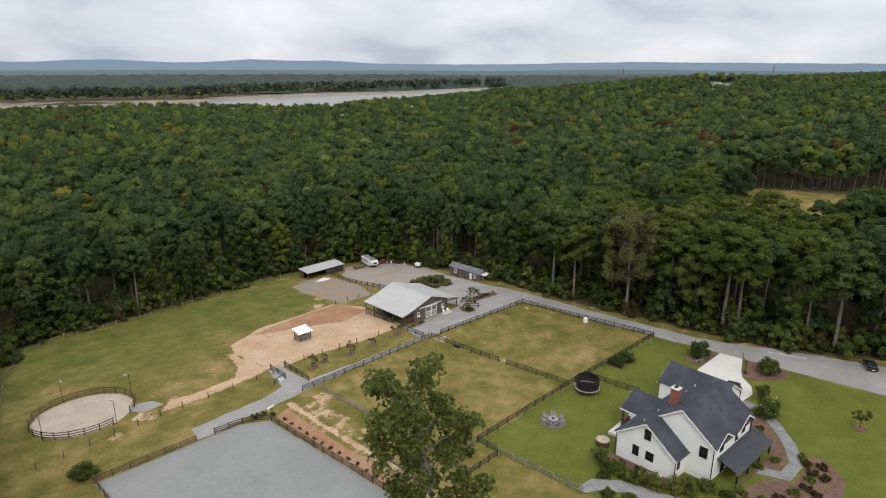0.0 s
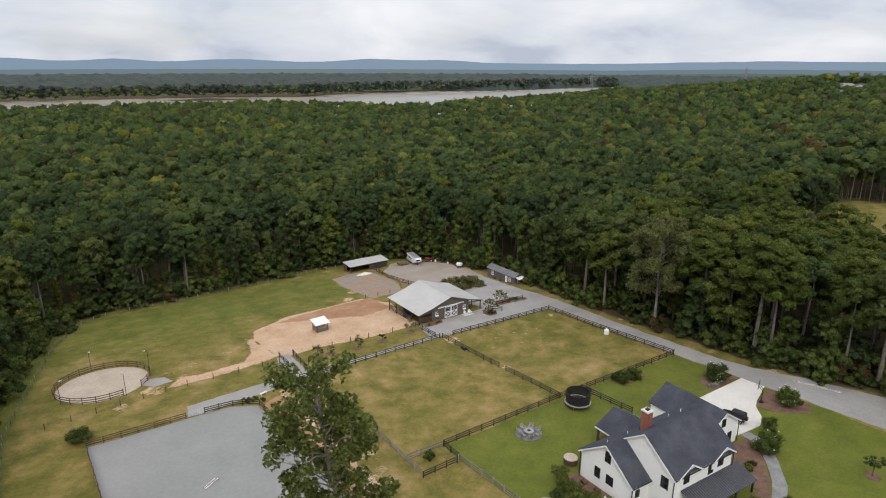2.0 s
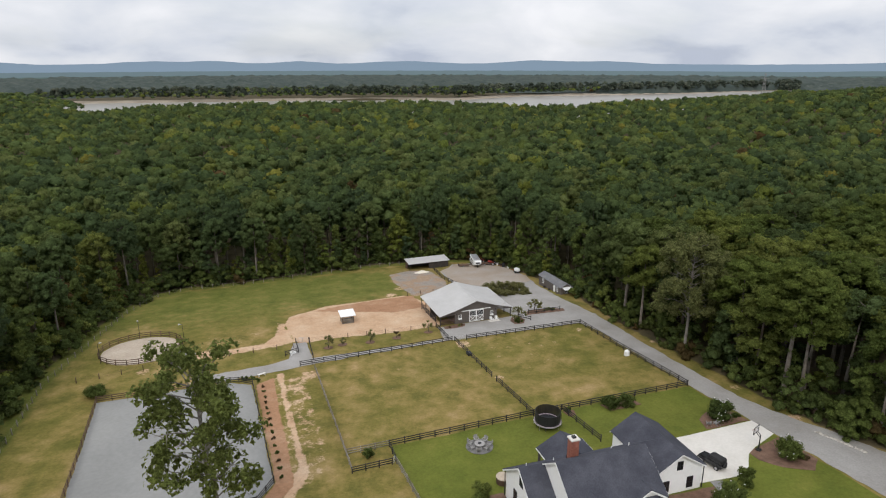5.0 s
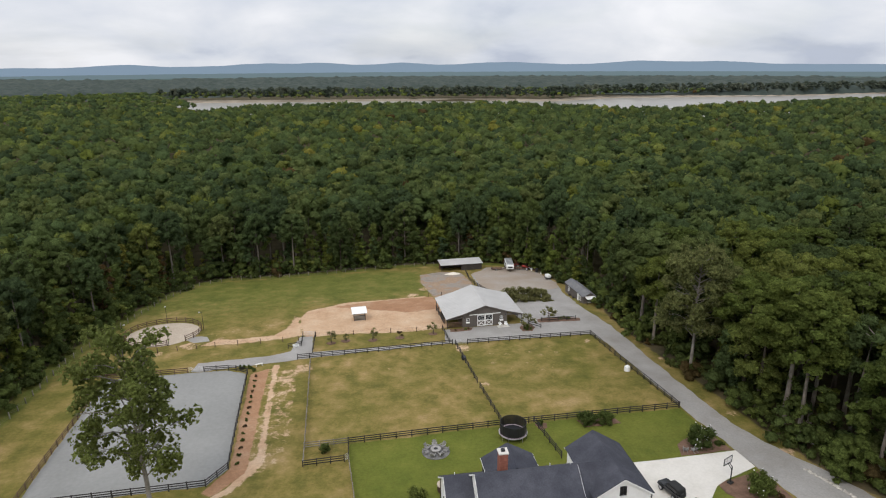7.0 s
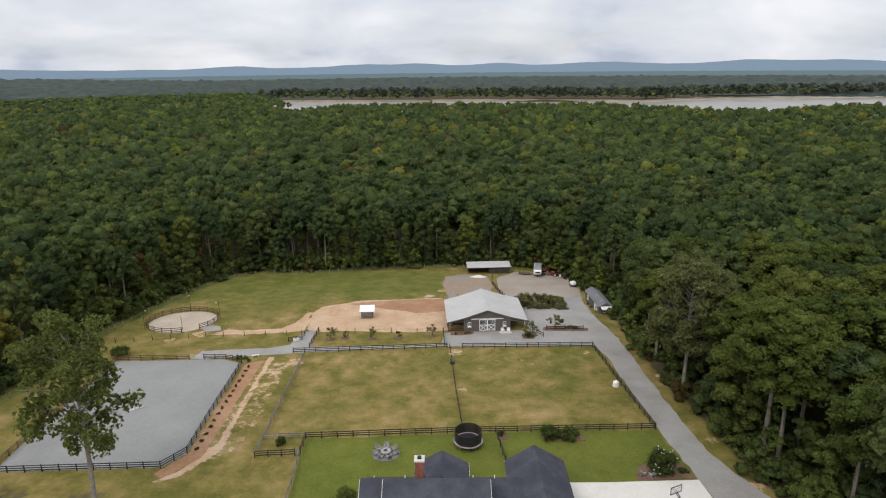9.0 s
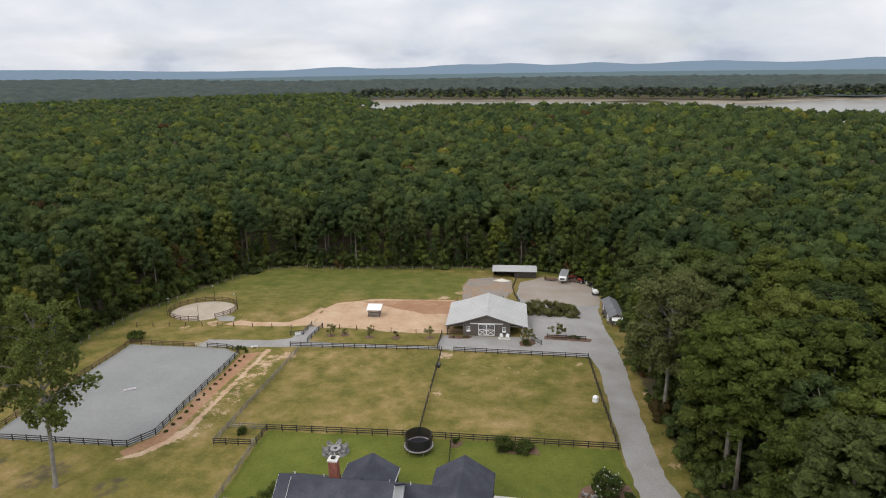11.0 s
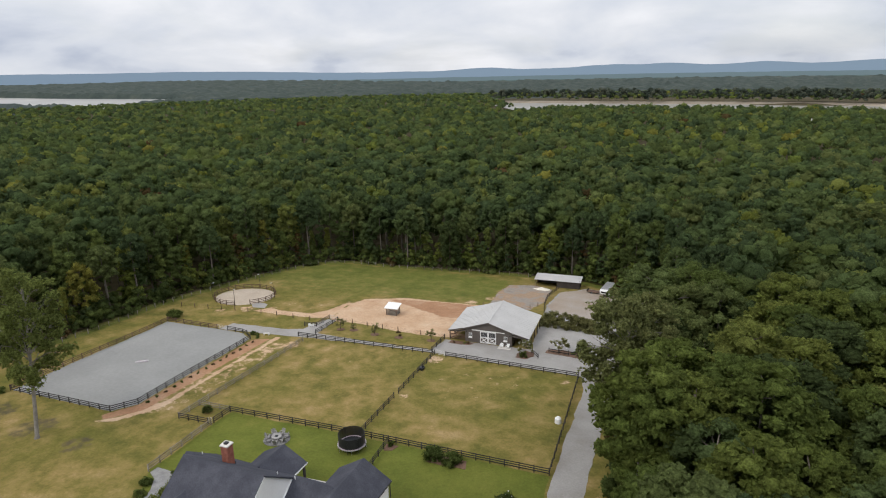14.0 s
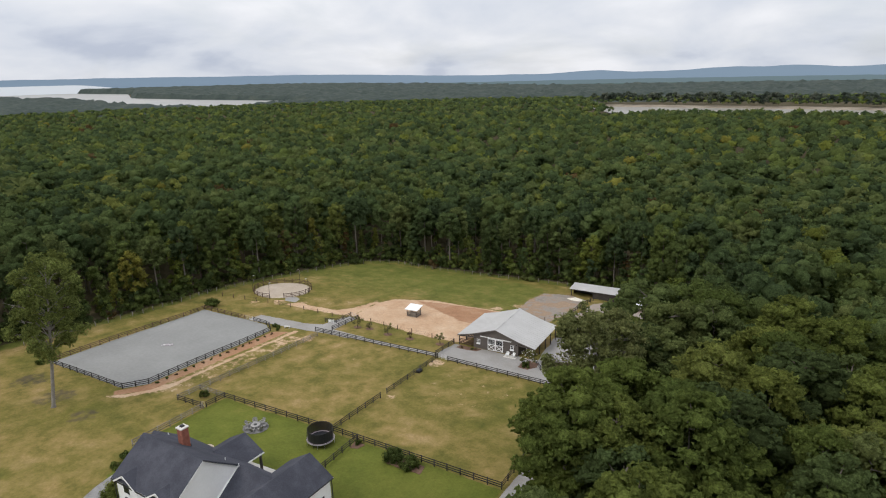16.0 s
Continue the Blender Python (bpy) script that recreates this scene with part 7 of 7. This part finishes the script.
# metal pipe gates
def pipe_gate(x0, y0, x1, y1, label):
    n = math.hypot(x1 - x0, y1 - y0)
    ob = thing("gate", label, "gate", pose(x0, y0, (ground_z(x0, y0) + ground_z(x1, y1)) / 2, 0, 0, math.degrees(math.atan2(y1 - y0, x1 - x0))), "pipe gates")
    for h in (0.25, 0.5, 0.75, 1.0, 1.25):
        part("pipe", tube([(0.08, 0, h), (n - 0.08, 0, h)], [0.022, 0.022], 5), STEEL, ob)
    for u in (0.08, n / 2, n - 0.08):
        part("upright", tube([(u, 0, 0.2), (u, 0, 1.28)], [0.025, 0.025], 5), STEEL, ob)


pipe_gate(-56.5, -5.4, -53.7, -5.3, "grey steel pipe gate of the arena")
pipe_gate(-0.4, 0.1, 2.6, -0.15, "grey steel pipe gate of the paddocks")
pipe_gate(-34.4, 11.3, -31.8, 10.9, "grey steel pipe gate of the sand yard")
pipe_gate(-24.5, -43.7, -24.0, -43.2, "narrow grey steel gate of the holding pen")

# ---- vehicles ----
def wheel(parent, x, y, r=0.38, w=0.26):
    bm = bmesh.new()
    bmesh.ops.create_cone(bm, cap_ends=True, segments=18, radius1=r, radius2=r, depth=w, matrix=Matrix.Translation((x, y, r)) @ Euler((0, radians(90), 0)).to_matrix().to_4x4())
    bmesh.ops.bevel(bm, geom=[e for e in bm.edges if e.calc_face_angle(0) > 1], offset=0.03, segments=2, affect='EDGES')
    wl_ = part("wheel", bm, RUBBER, parent)
    bm = bmesh.new()
    bmesh.ops.create_cone(bm, cap_ends=True, segments=14, radius1=r * 0.6, radius2=r * 0.6, depth=w + 0.02, matrix=Matrix.Translation((x, y, r)) @ Euler((0, radians(90), 0)).to_matrix().to_4x4())
    part("rim", bm, STEEL, wl_)


def jeep(x, y, turn, lift):
    ob = thing("jeep", "black soft-top off-roader parked on the pad", "car", pose(x, y, ground_z(x, y) + lift, 0, 0, turn))
    bm = prism([(-1.9, 0.5), (1.95, 0.5), (2.0, 0.95), (0.75, 1.08), (0.6, 1.12), (-1.9, 1.12)], 'y', -0.8, 0.8)
    bmesh.ops.bevel(bm, geom=list(bm.edges), offset=0.04, segments=2, affect='EDGES')
    bmesh.ops.rotate(bm, verts=bm.verts, cent=(0, 0, 0), matrix=Matrix.Rotation(radians(90), 3, 'Z'))
    part("body", bm, CAR_BLACK, ob)
    bm = prism([(-1.85, 1.1), (0.62, 1.1), (0.35, 1.75), (0.2, 1.82), (-1.65, 1.82), (-1.8, 1.7)], 'y', -0.72, 0.72)
    bmesh.ops.bevel(bm, geom=list(bm.edges), offset=0.05, segments=2, affect='EDGES')
    bmesh.ops.rotate(bm, verts=bm.verts, cent=(0, 0, 0), matrix=Matrix.Rotation(radians(90), 3, 'Z'))
    part("soft_top", bm, RUBBER, ob)
    part("windscreen", add_slab(bmesh.new(), [(-0.64, 0.64, 1.15), (0.64, 0.64, 1.15), (0.6, 0.42, 1.7), (-0.6, 0.42, 1.7)], 0.02), GLASS, ob)
    for s in (-1, 1):
        part("side_window", box(s * 0.735 - 0.01, s * 0.735 + 0.01, -1.5, 0.3, 1.2, 1.62), GLASS, ob)
        part("fender", box(s * 0.82 - 0.12, s * 0.82 + 0.12, 0.8, 1.8, 0.82, 0.9, 0.03), RUBBER, ob)
        part("headlight", box(s * 0.5 - 0.1, s * 0.5 + 0.1, 1.96, 2.02, 0.72, 0.9, 0.02), STEEL, ob)
        for v in (1.25, -1.2):
            wheel(ob, s * 0.8, v, 0.4, 0.26)
    part("bumper", box(-0.8, 0.8, 1.98, 2.15, 0.5, 0.65, 0.03), BLACK_METAL, ob)
    bm = bmesh.new()
    bmesh.ops.create_cone(bm, cap_ends=True, segments=16, radius1=0.37, radius2=0.37, depth=0.22, matrix=Matrix.Translation((0, -2.05, 1.0)) @ Euler((radians(90), 0, 0)).to_matrix().to_4x4())
    part("spare_wheel", bm, RUBBER, ob)


jeep(20.9, -59.2, 15, 0.09)


def sedan(x, y, turn, label):
    ob = thing("car", label, "car", pose(x, y, ground_z(x, y) + 0.05, 0, 0, turn), "cars under the trees")
    bm = prism([(-2.2, 0.35), (2.2, 0.35), (2.25, 0.7), (1.2, 0.92), (-1.7, 0.95), (-2.25, 0.85)], 'y', -0.88, 0.88)
    bmesh.ops.bevel(bm, geom=list(bm.edges), offset=0.07, segments=2, affect='EDGES')
    bmesh.ops.rotate(bm, verts=bm.verts, cent=(0, 0, 0), matrix=Matrix.Rotation(radians(90), 3, 'Z'))
    part("body", bm, CAR_BLACK, ob)
    bm = prism([(-1.9, 0.9), (1.15, 0.9), (0.35, 1.42), (-1.1, 1.48), (-1.75, 1.2)], 'y', -0.72, 0.72)
    bmesh.ops.bevel(bm, geom=list(bm.edges), offset=0.06, segments=2, affect='EDGES')
    bmesh.ops.rotate(bm, verts=bm.verts, cent=(0, 0, 0), matrix=Matrix.Rotation(radians(90), 3, 'Z'))
    part("cabin", bm, GLASS, ob)
    part("roof", box(-0.62, 0.62, -1.1, 0.3, 1.46, 1.51, 0.02), CAR_BLACK, ob)
    for s in (-1, 1):
        for v in (1.4, -1.4):
            wheel(ob, s * 0.8, v, 0.34, 0.22)
        part("headlight", box(s * 0.62 - 0.15, s * 0.62 + 0.15, 2.16, 2.24, 0.6, 0.72, 0.02), STEEL, ob)
        part("tail_light", box(s * 0.62 - 0.15, s * 0.62 + 0.15, -2.28, -2.2, 0.68, 0.8, 0.02), RED_PAINT, ob)
    part("number_plate", box(-0.26, 0.26, -2.3, -2.26, 0.5, 0.62), WHITE_PAINT, ob)


sedan(49.4, -74.2, -62, "black hatchback parked at the wood's edge")
sedan(52.6, -78.2, -60, "dark car parked at the wood's edge")

trailer = thing("horse_trailer", "white horse trailer parked at the wood's edge", "trailer", pose(28.6, 63.2, ground_z(28.6, 63.2) + 0.05, 0, 0, -8))
bm = box(-1.2, 1.2, -1.2, 4.6, 0.6, 2.75, 0.12)
part("body", bm, WHITE_PAINT, trailer)
bm = prism([(-3.0, 1.5), (-1.2, 1.2), (-1.2, 2.72), (-2.6, 2.65), (-3.0, 2.3)], 'x', -1.15, 1.15)
part("nose", bm, WHITE_PAINT, trailer)
part("nose_window", box(-0.7, 0.7, -3.06, -2.98, 1.75, 2.2), GLASS, trailer)
part("roof", box(-1.1, 1.1, -2.4, 4.5, 2.76, 2.84, 0.03), STEEL, trailer)
part("stripe", box(-1.215, 1.215, -1.1, 4.5, 1.15, 1.35), GREY_CHAIR, trailer)
for s in (-1, 1):
    for v in (0.0, 1.2, 2.4, 3.6):
        part("side_window", box(s * 1.21 - 0.015, s * 1.21 + 0.015, v, v + 0.8, 1.75, 2.25), GLASS, trailer)
    for v in (2.4, 3.4):
        wheel(trailer, s * 1.15, v, 0.38, 0.24)
    part("fender", box(s * 1.28 - 0.1, s * 1.28 + 0.1, 1.8, 4.0, 0.78, 0.9, 0.03), STEEL, trailer)
part("hitch", beam((0, -1.2, 0.6), (0, -2.8, 0.55), 0.14, 0.14), BLACK_METAL, trailer)
part("jack", box(-0.06, 0.06, -2.7, -2.58, 0, 1.3), BLACK_METAL, trailer)


def flat_trailer(x, y, turn, label):
    ob = thing("flat_trailer", label, "trailer", pose(x, y, ground_z(x, y) + 0.05, 0, 0, turn), "farm implements")
    part("bed", box(-0.9, 0.9, -1.8, 1.8, 0.5, 0.62), BROWN_WOOD, ob)
    part("rail", box(-0.9, 0.9, 1.7, 1.8, 0.62, 1.0), BLACK_METAL, ob)
    part("tongue", beam((0, -1.8, 0.52), (0, -2.9, 0.45), 0.1, 0.1), BLACK_METAL, ob)
    for s in (-1, 1):
        wheel(ob, s * 1.02, 0.2, 0.34, 0.2)


flat_trailer(24.6, 64.4, 80, "low dark utility trailer beside the horse trailer")
flat_trailer(32.2, 63.6, 70, "dark farm trailer at the wood's edge")


def tractor(x, y, turn):
    ob = thing("tractor", "small red tractor parked at the wood's edge", "tractor", pose(x, y, ground_z(x, y) + 0.05, 0, 0, turn), "farm implements")
    part("hood", box(-0.35, 0.35, 0.1, 1.6, 0.75, 1.25, 0.06), RED_PAINT, ob)
    part("frame", box(-0.3, 0.3, -1.0, 1.5, 0.45, 0.75), BLACK_METAL, ob)
    part("seat", box(-0.25, 0.25, -0.8, -0.3, 0.95, 1.1, 0.04), RUBBER, ob)
    part("seat_back", box(-0.25, 0.25, -0.9, -0.78, 1.1, 1.5, 0.03), RUBBER, ob)
    part("steering_column", beam((0, 0.1, 1.2), (0, -0.2, 1.55), 0.05, 0.05), BLACK_METAL, ob)
    for s in (-1, 1):
        part("fender", box(s * 0.65 - 0.16, s * 0.65 + 0.16, -1.1, -0.2, 1.15, 1.22, 0.02), RED_PAINT, ob)
        part("roll_bar", beam((s * 0.5, -1.0, 0.9), (s * 0.5, -1.05, 2.2), 0.06, 0.06), BLACK_METAL, ob)
        wheel(ob, s * 0.7, -0.7, 0.58, 0.32)
        wheel(ob, s * 0.55, 1.1, 0.36, 0.22)
    part("roll_bar", beam((-0.5, -1.05, 2.2), (0.5, -1.05, 2.2), 0.06, 0.06), BLACK_METAL, ob)


tractor(34.2, 62.6, 40)
tractor(31.4, 66.4, 100)
for i, (x, y, mat, w) in enumerate(((35.6, 61.4, WHITE_PAINT, 0.5), (36.6, 58.6, RUBBER, 0.8), (37.2, 56.0, WHITE_PAINT, 0.45), (36.4, 60.0, BROWN_WOOD, 0.9), (37.4, 57.4, GREY_WOOD, 0.7), (38.2, 53.0, RED_PAINT, 0.6))):
    ob = thing("implement", ("white plastic drum", "stack of dark rubber tyres", "white plastic drum", "rusty brown farm implement", "stack of weathered timber", "red steel implement")[i] + " at the wood's edge", "farm implement",
               pose(x, y, ground_z(x, y), 0, 0, 37 * i), "farm implements")
    bm = bmesh.new()
    if mat in (WHITE_PAINT, RUBBER):
        bmesh.ops.create_cone(bm, cap_ends=True, segments=14, radius1=w * 0.6, radius2=w * 0.6, depth=w * 1.6, matrix=Matrix.Translation((0, 0, w * 0.8)))
        part("drum", bm, mat, ob)
        part("lid", ring_tube(w * 0.55, w * 1.62, 0.05, 14), STEEL if mat is WHITE_PAINT else RUBBER, ob)
    else:
        for k in range(5):
            add_beam(bm, (-w, -0.4 + 0.2 * k, 0.15 + 0.1 * (k % 3)), (w, -0.3 + 0.15 * k, 0.25 + 0.22 * (k % 2)), 0.12, 0.12)
        part("bars", bm, mat, ob)
        part("frame", beam((-w, 0, 0.1), (w, 0.1, 0.6), 0.15, 0.15), BLACK_METAL, ob)
cart = thing("tank_trailer", "small trailer with a white water tank", "trailer", pose(37.4, 49.4, ground_z(37.4, 49.4) + 0.05, 0, 0, 20), "farm implements")
part("bed", box(-0.8, 0.8, -1.1, 1.1, 0.45, 0.55), BLACK_METAL, cart)
part("tank", box(-0.7, 0.7, -0.9, 0.9, 0.55, 1.55, 0.2), WHITE_PAINT, cart)
for s in (-1, 1):
    wheel(cart, s * 0.9, 0.0, 0.34, 0.2)
# small timber hut at the edge of the woods
nest = thing("hut", "small brown timber hut under the trees", "hut", pose(48.2, -52.2, ground_z(48.2, -52.2), 0, 0, 70))
part("wall", box(-0.8, 0.8, -0.7, 0.7, 0.25, 1.5), BROWN_WOOD, nest)
part("opening", box(-0.3, 0.3, -0.72, -0.69, 0.4, 1.2), BLACK_METAL, nest)
for s in (-1, 1):
    part("roof", add_slab(bmesh.new(), [(0, -0.9, 2.0), (s * 1.05, -0.9, 1.45), (s * 1.05, 0.9, 1.45), (0, 0.9, 2.0)], 0.06), GREY_WOOD, nest)
    for v in (-0.6, 0.6):
        part("leg", box(s * 0.7 - 0.06, s * 0.7 + 0.06, v - 0.06, v + 0.06, -0.2, 0.25), BROWN_WOOD, nest)
# stones edging the lane by the woods
STONE = material("pale_field_stone", [(0.3, (0.36, 0.33, 0.29)), (0.7, (0.50, 0.47, 0.42))], 2, 9, 0.95, vary=0.2)
rg = np.random.RandomState(55)
iv, if_ = ico_template()
for i in range(34):
    t = i / 33
    x, y = 43.3 + 2.1 * t + rg.uniform(-0.2, 0.2), -57.2 - 6.8 * t + rg.uniform(-0.1, 0.1)
    me = mesh_from("boulder", iv * rg.uniform(0.75, 1.2, (12, 1)), if_, STONE)
    ob = new("boulder", me)
    s = rg.uniform(0.14, 0.3)
    ob.matrix_world = pose(x, y, ground_z(x, y) + 0.05, 0, 0, rg.uniform(0, 360)) @ Matrix.Diagonal((s * 1.3, s, s * 0.8, 1))
    tagged(ob, "pale field stone edging the gravel lane", "stone", "lane edging stones")
